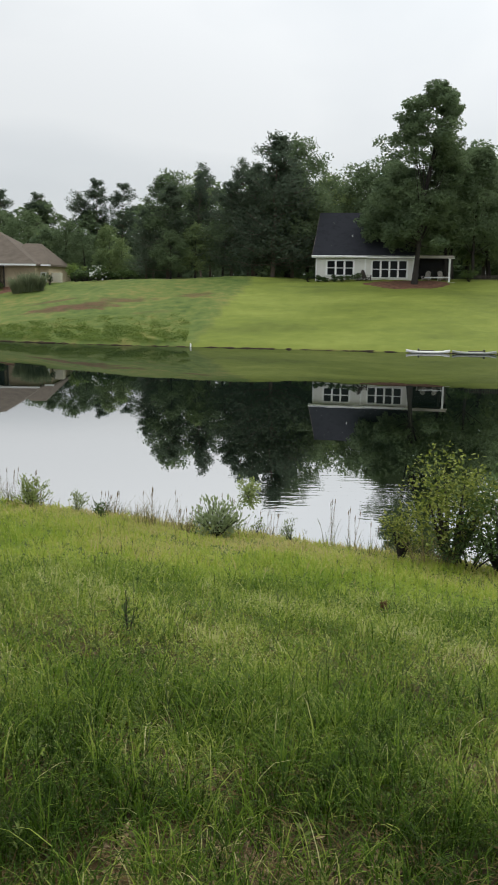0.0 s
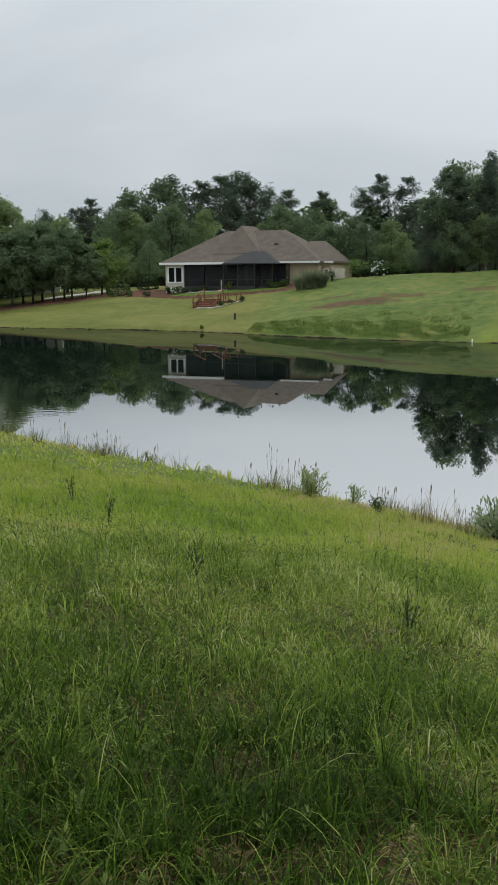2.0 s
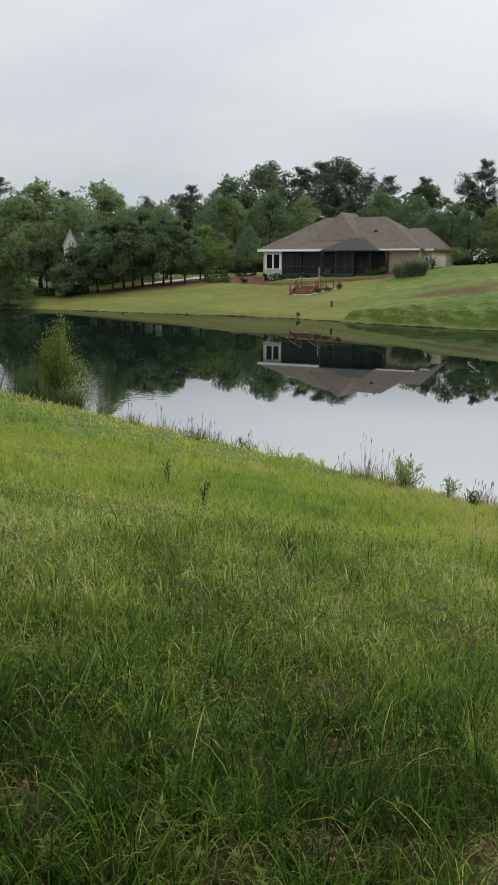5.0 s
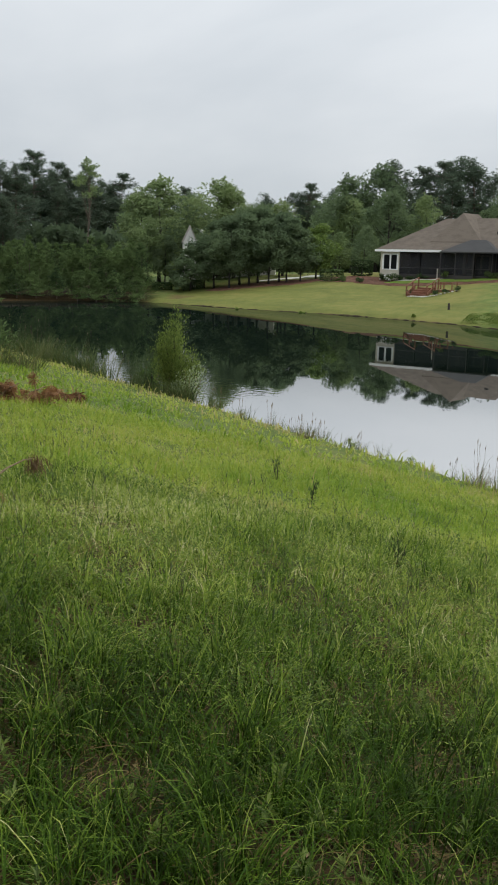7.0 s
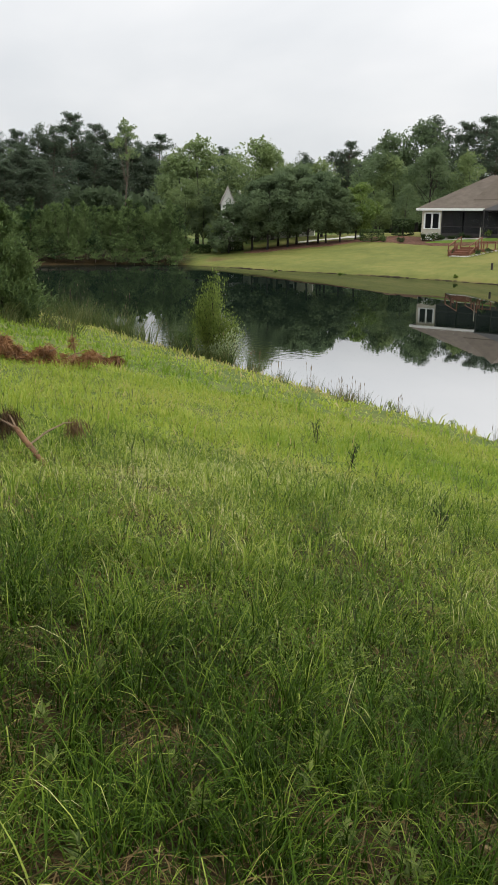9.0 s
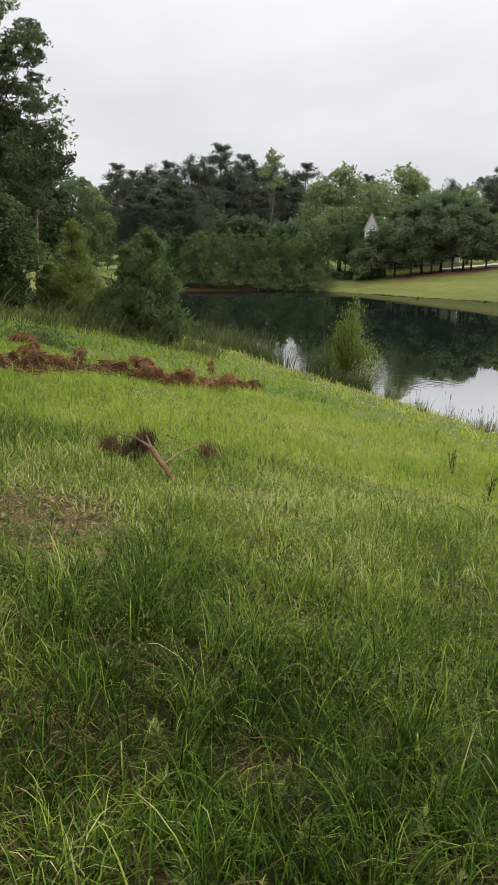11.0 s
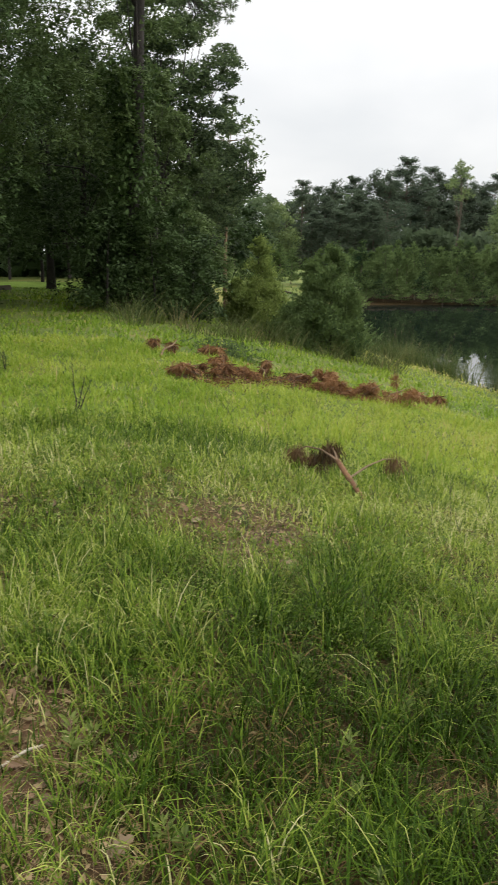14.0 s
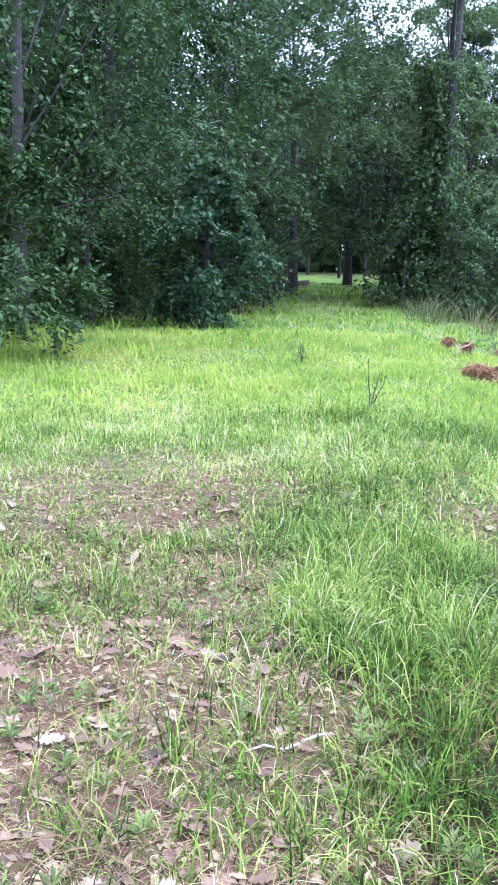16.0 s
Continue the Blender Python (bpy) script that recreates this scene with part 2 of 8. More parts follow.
def water_material():
    m, nt, ns, lk, b = nodes_of("pond_water")
    ns.remove(b)
    body, gloss, mix = ns.new("ShaderNodeBsdfDiffuse"), ns.new("ShaderNodeBsdfGlossy"), ns.new("ShaderNodeMixShader")
    body.inputs["Color"].default_value = (0.006, 0.011, 0.008, 1)
    gloss.inputs["Roughness"].default_value = 0.012
    # gloss is cut at low viewing angles to dim the mirrored banks and trees
    lw = ns.new("ShaderNodeLayerWeight"); lw.inputs["Blend"].default_value = 0.5
    gl = ns.new("ShaderNodeMapRange"); gl.interpolation_type = "SMOOTHSTEP"
    for k, v in (("From Min", 0.81), ("From Max", 0.92), ("To Min", WATER_GLOSS[0]), ("To Max", WATER_GLOSS[1])):
        gl.inputs[k].default_value = v
    lk.new(lw.outputs["Facing"], gl.inputs["Value"])
    lk.new(gl.outputs[0], mix.inputs[0]); lk.new(body.outputs[0], mix.inputs[1]); lk.new(gloss.outputs[0], mix.inputs[2])
    lk.new(mix.outputs[0], ns["Material Output"].inputs[0])
    ge = ns.new("ShaderNodeNewGeometry")
    mp = ns.new("ShaderNodeMapping"); mp.inputs["Scale"].default_value = (0.55, 1.5, 1)
    mp.inputs["Rotation"].default_value = (0, 0, radians(12))
    lk.new(ge.outputs["Position"], mp.inputs[0])
    n1, n2 = ns.new("ShaderNodeTexNoise"), ns.new("ShaderNodeTexNoise")
    n1.inputs["Scale"].default_value, n1.inputs["Detail"].default_value = 2.6, 2
    n2.inputs["Scale"].default_value, n2.inputs["Detail"].default_value = 0.09, 2
    lk.new(mp.outputs[0], n1.inputs["Vector"]); lk.new(ge.outputs["Position"], n2.inputs["Vector"])
    # light airs ruffle it in some places and leave it glassy in others
    r = ns.new("ShaderNodeMapRange")
    for k, v in (("From Min", 0.46), ("From Max", 0.68), ("To Min", 0.04), ("To Max", 0.5)):
        r.inputs[k].default_value = v
    lk.new(n2.outputs["Fac"], r.inputs["Value"])
    total = r.outputs[0]
    for (cx, cy, rad, power) in RUFFLED:
        dv = ns.new("ShaderNodeVectorMath"); dv.operation = "DISTANCE"; dv.inputs[1].default_value = (cx, cy, 0)
        lk.new(ge.outputs["Position"], dv.inputs[0])
        f = ns.new("ShaderNodeMapRange"); f.interpolation_type = "SMOOTHSTEP"
        for k, v in (("From Min", rad), ("From Max", rad * 0.5), ("To Min", 0.0), ("To Max", power)):
            f.inputs[k].default_value = v
        lk.new(dv.outputs["Value"], f.inputs["Value"])
        ad = ns.new("ShaderNodeMath"); ad.operation = "ADD"
        lk.new(total, ad.inputs[0]); lk.new(f.outputs[0], ad.inputs[1])
        total = ad.outputs[0]
    mu = ns.new("ShaderNodeMath"); mu.operation = "MULTIPLY"
    lk.new(n1.outputs["Fac"], mu.inputs[0]); lk.new(total, mu.inputs[1])
    bp = ns.new("ShaderNodeBump"); bp.inputs["Strength"].default_value, bp.inputs["Distance"].default_value = 0.35, RIPPLE
    lk.new(mu.outputs[0], bp.inputs["Height"]); lk.new(bp.outputs[0], gloss.inputs["Normal"])
    return m


# where the air stirs the water by the banks: x, y, radius, strength
RUFFLED = ((2.6, 18.5, 3.0, 2.6), (-23.6, 28.0, 6.0, 5.0), (-18.0, 25.6, 3.2, 4.0))
WATER_GLOSS, RIPPLE = (0.93, 0.56), 0.003
M_GROUND, M_WATER = ground_material(), water_material()
M_BARK = plain("bark", (0.026, 0.022, 0.019), 0.95, scale=30, vary=0.5, bump=0.8, fine=50)
M_BARK_PINE = plain("pine_bark", (0.150, 0.098, 0.060), 0.95, scale=20, vary=0.45, bump=0.8, fine=40)
M_OAK = foliage("oak_leaves", (0.008, 0.019, 0.006), (0.056, 0.094, 0.026), 0.22, spec=0.14, patch=0.9, each=0.18)
# lighter copy of the shaded hardwood leaves, with veiling haze in the colour
M_OAK_EDGE = foliage("wood_edge_leaves", (0.026, 0.047, 0.019), (0.094, 0.136, 0.046), 0.3, spec=0.1, patch=0.6, each=0.18)
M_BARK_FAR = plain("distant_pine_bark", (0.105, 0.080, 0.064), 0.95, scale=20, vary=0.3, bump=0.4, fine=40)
# the deep shade under the canopies is put into this dark leaf colour
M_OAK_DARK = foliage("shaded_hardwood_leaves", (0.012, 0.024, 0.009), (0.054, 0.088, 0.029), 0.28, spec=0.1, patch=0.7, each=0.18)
M_OAK_BRIGHT = foliage("bright_young_leaves", (0.075, 0.125, 0.025), (0.17, 0.24, 0.055), 0.4)
M_PINE = foliage("pine_needles", (0.040, 0.064, 0.032), (0.112, 0.155, 0.066), 0.45, spec=0.1)
M_PINE_YOUNG = foliage("young_pine_needles", (0.034, 0.066, 0.027), (0.116, 0.166, 0.056), 0.4, spec=0.1)
# aerial haze is put into these paler, greyer leaf and needle colours
M_FAR_OAK = foliage("hazed_hardwood_leaves", (0.096, 0.138, 0.078), (0.150, 0.200, 0.100), 0.5, spec=0.05, each=0.2)
M_FAR_OAK_LIGHT = foliage("hazed_light_hardwood_leaves", (0.135, 0.188, 0.086), (0.215, 0.275, 0.115), 0.5, spec=0.05, each=0.2)
M_FAR_PINE = foliage("hazed_pine_needles", (0.070, 0.098, 0.071), (0.106, 0.138, 0.091), 0.55, spec=0.02, each=0.1)
M_WILLOW = foliage("willow_leaves", (0.060, 0.100, 0.020), (0.185, 0.235, 0.054), 0.4, spec=0.15)
M_SPROUT = foliage("pale_sprout_leaves", (0.120, 0.170, 0.048), (0.27, 0.325, 0.110), 0.45, spec=0.15)
M_SHRUB = foliage("shrub_leaves", (0.022, 0.045, 0.014), (0.080, 0.125, 0.030), 0.3)
M_HOLLY = foliage("glossy_magnolia_leaves", (0.013, 0.031, 0.013), (0.066, 0.118, 0.046), 0.3, 0.4, spec=0.2, each=0.18)
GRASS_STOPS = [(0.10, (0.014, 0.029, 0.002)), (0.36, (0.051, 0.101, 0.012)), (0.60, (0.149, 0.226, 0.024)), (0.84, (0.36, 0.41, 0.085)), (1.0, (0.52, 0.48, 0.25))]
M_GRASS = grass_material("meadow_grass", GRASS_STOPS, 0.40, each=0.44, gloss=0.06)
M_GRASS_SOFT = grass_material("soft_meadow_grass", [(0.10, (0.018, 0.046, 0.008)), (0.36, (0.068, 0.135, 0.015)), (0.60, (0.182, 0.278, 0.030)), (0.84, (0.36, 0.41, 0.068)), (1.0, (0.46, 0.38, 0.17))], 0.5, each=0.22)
M_REED = grass_material("reed_grass", [(0.35, (0.055, 0.085, 0.025)), (0.7, (0.11, 0.13, 0.045)), (1.0, (0.26, 0.21, 0.11))])
M_DEADPINE = foliage("dead_red_pine_needles", (0.058, 0.026, 0.011), (0.27, 0.135, 0.056), 0.25)
M_DEADLEAF = foliage("fallen_oak_leaves", (0.080, 0.050, 0.024), (0.285, 0.200, 0.102), 0.1, patch=3.0)


# ---- mesh helpers ----
def np_mesh(name, verts, faces, mat, smooth=False, attrs=()):
    """A mesh from arrays: verts (n,3); faces a list of index arrays, each (m,3) or (m,4)."""
    me = bpy.data.meshes.new(name)
    verts = np.asarray(verts, np.float32)
    faces = [np.asarray(f, np.int32) for f in faces if len(f)]
    loops = np.concatenate([f.ravel() for f in faces])
    sizes = np.concatenate([np.full(len(f), f.shape[1], np.int32) for f in faces])
    starts = np.concatenate([[0], np.cumsum(sizes)[:-1]]).astype(np.int32)
    me.vertices.add(len(verts)); me.vertices.foreach_set("co", verts.ravel())
    me.loops.add(len(loops)); me.loops.foreach_set("vertex_index", loops)
    me.polygons.add(len(sizes)); me.polygons.foreach_set("loop_start", starts)
    me.polygons.foreach_set("use_smooth", np.full(len(sizes), smooth, bool))
    for an, values in attrs:
        me.attributes.new(an, "FLOAT", "POINT").data.foreach_set("value", np.asarray(values, np.float32))
    me.update(calc_edges=True)
    me.materials.append(mat)
    return me


def part(name, data, parent, label=""):
    ob = new(name, data)
    ob.parent = parent
    return tagged(ob, label)


def empty(name, m, label, category, group="", kind=""):
    ob = new(name)
    ob.matrix_basis = m
    ob.empty_display_size = 0.3
    return tagged(ob, label, category, group, kind)


class Bag:
    """Gathers tubes, cards and boxes into one mesh."""

    def __init__(self):
        self.v, self.q, self.t, self.n = [], [], [], 0

    def add(self, v, quads=None, tris=None):
        if quads is not None and len(quads):
            self.q.append(np.asarray(quads) + self.n)
        if tris is not None and len(tris):
            self.t.append(np.asarray(tris) + self.n)
        self.v.append(np.asarray(v, float)); self.n += len(v)
        return self

    def tube(self, pts, radii, sides=6):
        pts = np.asarray(pts, float)
        tan = np.gradient(pts, axis=0)
        tan /= np.linalg.norm(tan, axis=1)[:, None] + 1e-9
        ref = np.where(np.abs(tan[:, 2:3]) > 0.9, [[1.0, 0, 0]], [[0, 0, 1.0]])
        a = np.cross(tan, ref); a /= np.linalg.norm(a, axis=1)[:, None] + 1e-9
        b = np.cross(tan, a)
        th = np.arange(sides) * 2 * np.pi / sides
        ring = pts[:, None] + np.asarray(radii)[:, None, None] * (np.cos(th)[None, :, None] * a[:, None] + np.sin(th)[None, :, None] * b[:, None])
        v = ring.reshape(-1, 3)
        i = np.arange(len(pts) - 1)[:, None] * sides
        j = np.arange(sides)[None]
        k = (j + 1) % sides
        q = np.stack([i + j, i + k, i + sides + k, i + sides + j], -1).reshape(-1, 4)
        self.add(v, q)
        n = len(pts) - 1
        self.add(np.vstack([v[:sides], pts[:1], v[n * sides:], pts[-1:]]), tris=[(x, (x + 1) % sides, sides)[::-1] for x in range(sides)] + [(sides + 1 + x, sides + 1 + (x + 1) % sides, 2 * sides + 1) for x in range(sides)])
        return self

    def box(self, x0, x1, y0, y1, z0, z1, m=None, bevel=0.0):
        if bevel:
            bm = bmesh.new()
            bmesh.ops.create_cube(bm, size=1.0, matrix=Matrix.Translation(((x0 + x1) / 2, (y0 + y1) / 2, (z0 + z1) / 2)) @ Matrix.Diagonal((x1 - x0, y1 - y0, z1 - z0, 1)))
            bmesh.ops.bevel(bm, geom=bm.edges[:], offset=bevel, segments=1, affect="EDGES")
            bm.verts.index_update()
            v = np.array([w.co for w in bm.verts])
            fs = [[w.index for w in f.verts] for f in bm.faces]
            bm.free()
            if m is not None:
                v = v @ np.array(m.to_3x3()).T + np.array(m.translation)
            return self.add(v, [f for f in fs if len(f) == 4], [f for f in fs if len(f) == 3])
        v = np.array([(x, y, z) for z in (z0, z1) for y in (y0, y1) for x in (x0, x1)], float)
        if m is not None:
            v = v @ np.array(m.to_3x3()).T + np.array(m.translation)
        return self.add(v, [(0, 2, 3, 1), (4, 5, 7, 6), (0, 1, 5, 4), (2, 6, 7, 3), (0, 4, 6, 2), (1, 3, 7, 5)])

    def cards(self, c, size, rng, aspect=0.55, up=0.4, droop=0.0, axis=None, tri=False):
        """Leaves: kite shapes folded along the midrib, at the centres c."""
        n = len(c)
        size = np.broadcast_to(size, (n,))[:, None]
        d = rng.normal(size=(n, 3)) if axis is None else axis + 0.35 * rng.normal(size=(n, 3))
        d[:, 2] -= droop
        d /= np.linalg.norm(d, axis=1)[:, None] + 1e-9
        nr = rng.normal(size=(n, 3)); nr[:, 2] = np.abs(nr[:, 2]) + up
        s = np.cross(d, nr); s /= np.linalg.norm(s, axis=1)[:, None] + 1e-9
        u = np.cross(s, d)
        base, tip = c - d * size * 0.5, c + d * size * 0.5 - u * size * 0.08
        mid = c - d * size * 0.05 + u * size * 0.05
        if tri:
            v = np.stack([base + s * size * aspect * 0.4, tip, mid - s * size * aspect * 0.62], 1).reshape(-1, 3)
            return self.add(v, tris=np.arange(3 * n).reshape(-1, 3))
        v = np.stack([base, mid + s * size * aspect * 0.5, tip, mid - s * size * aspect * 0.5], 1).reshape(-1, 3)
        return self.add(v, np.arange(4 * n).reshape(-1, 4))

    def mesh(self, name, mat, smooth=False, attrs=()):
        return np_mesh(name, np.concatenate(self.v), [np.concatenate(x) for x in (self.q, self.t) if x], mat, smooth, attrs)


# ---- the lie of the land ----
POND = np.array([(45, -3.9), (20, 7.0), (4.2, 13.85), (-4, 17.45), (-12.3, 21.05), (-21, 24.85), (-31, 29.1), (-45, 35.3), (-58, 41), (-66, 47), (-70.5, 55), (-70.5, 62.5), (-67, 67), (-64, 72), (-61, 74.6), (-57, 74.4), (-47, 73), (-38, 72.6),
                 (-30, 71.2), (-24, 69.2), (-18, 66), (-10, 63.8), (2.5, 61.8), (11, 60.3), (17.3, 59.4), (35, 57), (60, 50), (75, 30), (70, 5)])


def pond_distance(x, y):
    """Metres to the pond's edge, less than nothing in the water."""
    p = np.stack([x, y], -1)
    best, inside = np.full(len(p), 1e9), np.zeros(len(p), bool)
    for a, b in zip(POND, np.roll(POND, -1, 0)):
        ab = b - a
        t = np.clip(((p - a) @ ab) / (ab @ ab), 0, 1)
        best = np.minimum(best, np.hypot(*(p - a - t[:, None] * ab).T))
        cross = (a[1] > p[:, 1]) != (b[1] > p[:, 1])
        with np.errstate(divide="ignore", invalid="ignore"):
            xi = (b[0] - a[0]) * (p[:, 1] - a[1]) / (b[1] - a[1]) + a[0]
        inside ^= cross & (p[:, 0] < xi)
    return np.where(inside, -best, best)


def smooth_step(e0, e1, v):
    t = np.clip((v - e0) / (e1 - e0), 0, 1)
    return t * t * (3 - 2 * t)


def waves(x, y, seed, scale, octaves=4):
    """A cheap smooth noise, about -1 to 1."""
    r = np.random.RandomState(seed)
    out, amp, tot = np.zeros_like(x, float), 1.0, 0.0
    f = 1.0 / scale
    for _ in range(octaves):
        for _ in range(3):
            a, ph = r.uniform(0, 2 * np.pi), r.uniform(0, 2 * np.pi)
            out += amp * np.sin((x * np.cos(a) + y * np.sin(a)) * f * r.uniform(0.7, 1.3) * 2 * np.pi + ph)
        tot += amp * 1.7
        amp *= 0.55; f *= 2.1
    return out / tot


def land(x, y):
    """Height of the ground over the water's level."""
    x, y = np.atleast_1d(np.asarray(x, float)), np.atleast_1d(np.asarray(y, float))
    sd = pond_distance(x, y)
    pn = 0.4 * x + 0.917 * y
    near = np.where(sd < 14.2, 0.222 * sd, 3.15 + 0.012 * (sd - 14.2))
    H = np.interp(x, [-140, -75, -55, -36, -26, -14, -4, 30], [2.2, 2.3, 3.1, 3.75, 3.95, 4.65, 5.0, 5.1])
    run = np.interp(x, [-75, -45, -30, -14, 0], [30, 22, 19, 21, 24])
    far = H * (1 - (1 - np.clip(sd / run, 0, 1)) ** 1.12)
    far += 0.16 * smooth_step(0, 0.5, sd)
    w = smooth_step(19, 10, pn)
    z = np.where(sd > 0, w * near + (1 - w) * far, np.maximum(-1.6, 0.35 * sd))
    bumps = 0.05 * waves(x, y, 3, 3.0) + 0.13 * waves(x, y, 4, 17.0, 2) * smooth_step(2, 14, np.abs(sd))
    return z + bumps * smooth_step(-0.2, 0.8, np.abs(sd)) - 0.02 * (sd < 0.3)


def gz(x, y):
    return float(land(x, y)[0])


def bare(x, y):
    """How bare the ground is by the path and in the worn spots: 0 lush to 1 bare."""
    edge = 0.90 + (-x - 2.15) * 0.11 + 0.22 * waves(x, y, 11, 1.6)
    path = smooth_step(0.35, -0.25, y - edge) * smooth_step(-9.5, -6.0, x) * smooth_step(-0.2, -1.3, x) * smooth_step(-2.4, -0.9, y + 0.25 * waves(x, y, 13, 1.2))
    m = 0.95 * path
    for cx, cy, r in ((-4.85, 3.12, 0.75), (-4.1, 2.55, 0.45), (-0.36, 3.9, 0.42), (0.2, 2.95, 0.45), (1.25, 4.1, 0.5), (1.7, 6.4, 0.45), (-0.3, 2.85, 0.4), (-5.9, 1.3, 0.7), (-6.9, 1.6, 0.5), (-7.0, 3.3, 0.35)):
        m = np.maximum(m, (0.85 if cx < -4 else 0.55) * smooth_step(r * 1.25, r * 0.35, np.hypot(x - cx, y - cy) * (1 + 0.35 * waves(x, y, 12, 0.7))))
    return m


def build_ground():
    az = np.concatenate([np.arange(-24, 30, 0.5), np.arange(30, 102, 1.0), np.arange(102, 336, 4.0)])
    rr = np.concatenate([[0.25, 0.6], np.arange(0.9, 6, 0.15), np.arange(6, 20, 0.3), np.arange(20, 60, 1.0), np.arange(60, 115, 0.55), np.geomspace(115, 3000, 34)])
    A, R = np.meshgrid(np.radians(az), rr, indexing="ij")
    x, y = (-R * np.sin(A)).ravel(), (R * np.cos(A)).ravel()
    z = land(x, y)
    z = np.where(R.ravel() > 200, z * np.clip((900 - R.ravel()) / 700, 0, 1) + 2.5 * np.clip((R.ravel() - 200) / 700, 0, 1), z)
    na, nr = len(az), len(rr)
    i, j = np.meshgrid(np.arange(na), np.arange(nr - 1), indexing="ij")
    i2 = (i + 1) % na
    q = np.stack([i * nr + j, i * nr + j + 1, i2 * nr + j + 1, i2 * nr + j], -1).reshape(-1, 4)
    verts = np.vstack([np.stack([x, y, z], -1), [(0, 0, land(0.0, 0.0)[0])]])
    c = len(verts) - 1
    k = np.arange(na)
    t = np.stack([np.full(na, c), k * nr, ((k + 1) % na) * nr], -1)
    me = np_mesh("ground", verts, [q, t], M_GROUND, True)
    X, Y = verts[:, 0], verts[:, 1]
    sd = pond_distance(X, Y)
    pn = 0.4 * X + 0.917 * Y
    farside = smooth_step(13, 17, pn) + smooth_step(-42, -52, X) * smooth_step(4, 9, pn)
    farside = np.clip(farside, 0, 1)
    # mown lawn: before the white house, and before the brown house and the oaks; rough grass between
    line = X - (-4.0 + 0.2 * (Y - 62.7)) + 0.25 * waves(X, Y, 21, 3)
    mown = smooth_step(-0.2, 0.2, line)
    vivid = mown.copy()
    line2 = -21.5 - 0.25 * (Y - 69) - X + 1.2 * waves(X, Y, 22, 5)
    mown = np.maximum(mown, 0.85 * smooth_step(-1.5, 2.0, line2))
    point = smooth_step(-58.5, -62.5, X) * smooth_step(50, 60, Y) * smooth_step(-86, -79, X)
    paz, pr = np.degrees(np.arctan2(-X, Y)), np.hypot(X, Y)
    # pine-straw floor of the planted row: dark near-ground colour stands in for its shade
    straw = smooth_step(38.4, 39.2, paz) * smooth_step(50.6, 49.6, paz) * smooth_step(128, 116, pr) * smooth_step(70, 80, pr)
    point = np.maximum(point, straw)
    red = np.clip(mown * farside * (1 - point) * smooth_step(-82, -76, X), 0, 1)
    blue = 0.75 * bare(X, Y) * (1 - farside)
    for cx, cy, rx, ry, a in ((-15.3, 75.0, 6.0, 1.8, 0.75), (-11, 76.8, 3.6, 1.3, 0.65), (-4.6, 77.5, 2.6, 1.6, 0.6), (-17.5, 78.5, 4.0, 1.0, 0.6), (-8.0, 72.0, 3.0, 0.8, 0.45), (-58.5, 78.0, 2.2, 2.6, 0.6)):
        e = np.hypot((X - cx) / rx, (Y - cy) / ry) + 0.3 * waves(X, Y, 23, 1.8)
        blue = np.maximum(blue, a * smooth_step(1.15, 0.4, e) * farside)
    blue = np.maximum(blue, 0.5 * smooth_step(0.3, 0.08, np.abs(sd - 0.05)) * farside)
    blue = np.maximum(blue, smooth_step(0.1, -0.4, sd))
    blue = np.maximum(blue, 0.45 * point * smooth_step(14, 7, sd))
    blue = blue * (1 - straw)
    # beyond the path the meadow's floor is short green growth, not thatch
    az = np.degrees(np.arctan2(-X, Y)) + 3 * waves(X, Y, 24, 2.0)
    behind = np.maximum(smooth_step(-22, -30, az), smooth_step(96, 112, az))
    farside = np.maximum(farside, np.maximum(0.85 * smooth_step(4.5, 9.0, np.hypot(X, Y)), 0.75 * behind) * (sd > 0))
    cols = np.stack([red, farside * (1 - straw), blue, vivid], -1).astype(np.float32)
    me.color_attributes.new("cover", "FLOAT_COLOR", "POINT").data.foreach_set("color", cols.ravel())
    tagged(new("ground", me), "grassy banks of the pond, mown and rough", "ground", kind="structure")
    wx = np.array([(-110, -30, 0), (110, -30, 0), (110, 110, 0), (-110, 110, 0)], float)
    tagged(new("water", np_mesh("water", wx, [[(0, 1, 2, 3)]], M_WATER)), "still dark pond water mirroring trees and sky", "pond", kind="structure")


build_ground()


def bank_edge():
    """The low undercut lip of bare dark soil and roots along the far waterline."""
    line = POND[15:26]
    pts = []
    for a, b in zip(line, line[1:]):
        k = int(np.hypot(*(b - a)) / 0.3)
        pts += [a + (b - a) * i / k for i in range(k)]
    p = np.array(pts)
    d = np.gradient(p, axis=0); d /= np.linalg.norm(d, axis=1)[:, None]
    out = np.stack([-d[:, 1], d[:, 0]], -1)
    out *= np.where(pond_distance(*(p + out * 0.5).T) > 0, 1, -1)[:, None]
    wob = 0.10 * waves(p[:, 0], p[:, 1], 55, 1.1)
    top = 0.045 + 0.07 * waves(p[:, 0], p[:, 1], 56, 1.6)
    rows = [np.column_stack([p + out * (o + wob)[:, None], z]) for o, z in ((0.02, np.full(len(p), -0.1)), (0.0, top * 0.6), (0.10, top), (0.40, top * 0.6 - 0.02))]
    n = len(p)
    i = np.arange(n - 1)
    q = np.concatenate([np.stack([i + r * n, i + 1 + r * n, i + 1 + (r + 1) * n, i + (r + 1) * n], -1) for r in range(3)])
    tagged(new("bank_edge", np_mesh("bank_edge", np.concatenate(rows), [q], M_SOIL, True)), "dark bare soil lip along the far waterline", "bank", kind="structure")


M_SOIL = plain("dark_wet_soil", (0.040, 0.030, 0.019), 0.95, scale=20, vary=0.5, bump=0.8, fine=40, spec=0.1)
bank_edge()


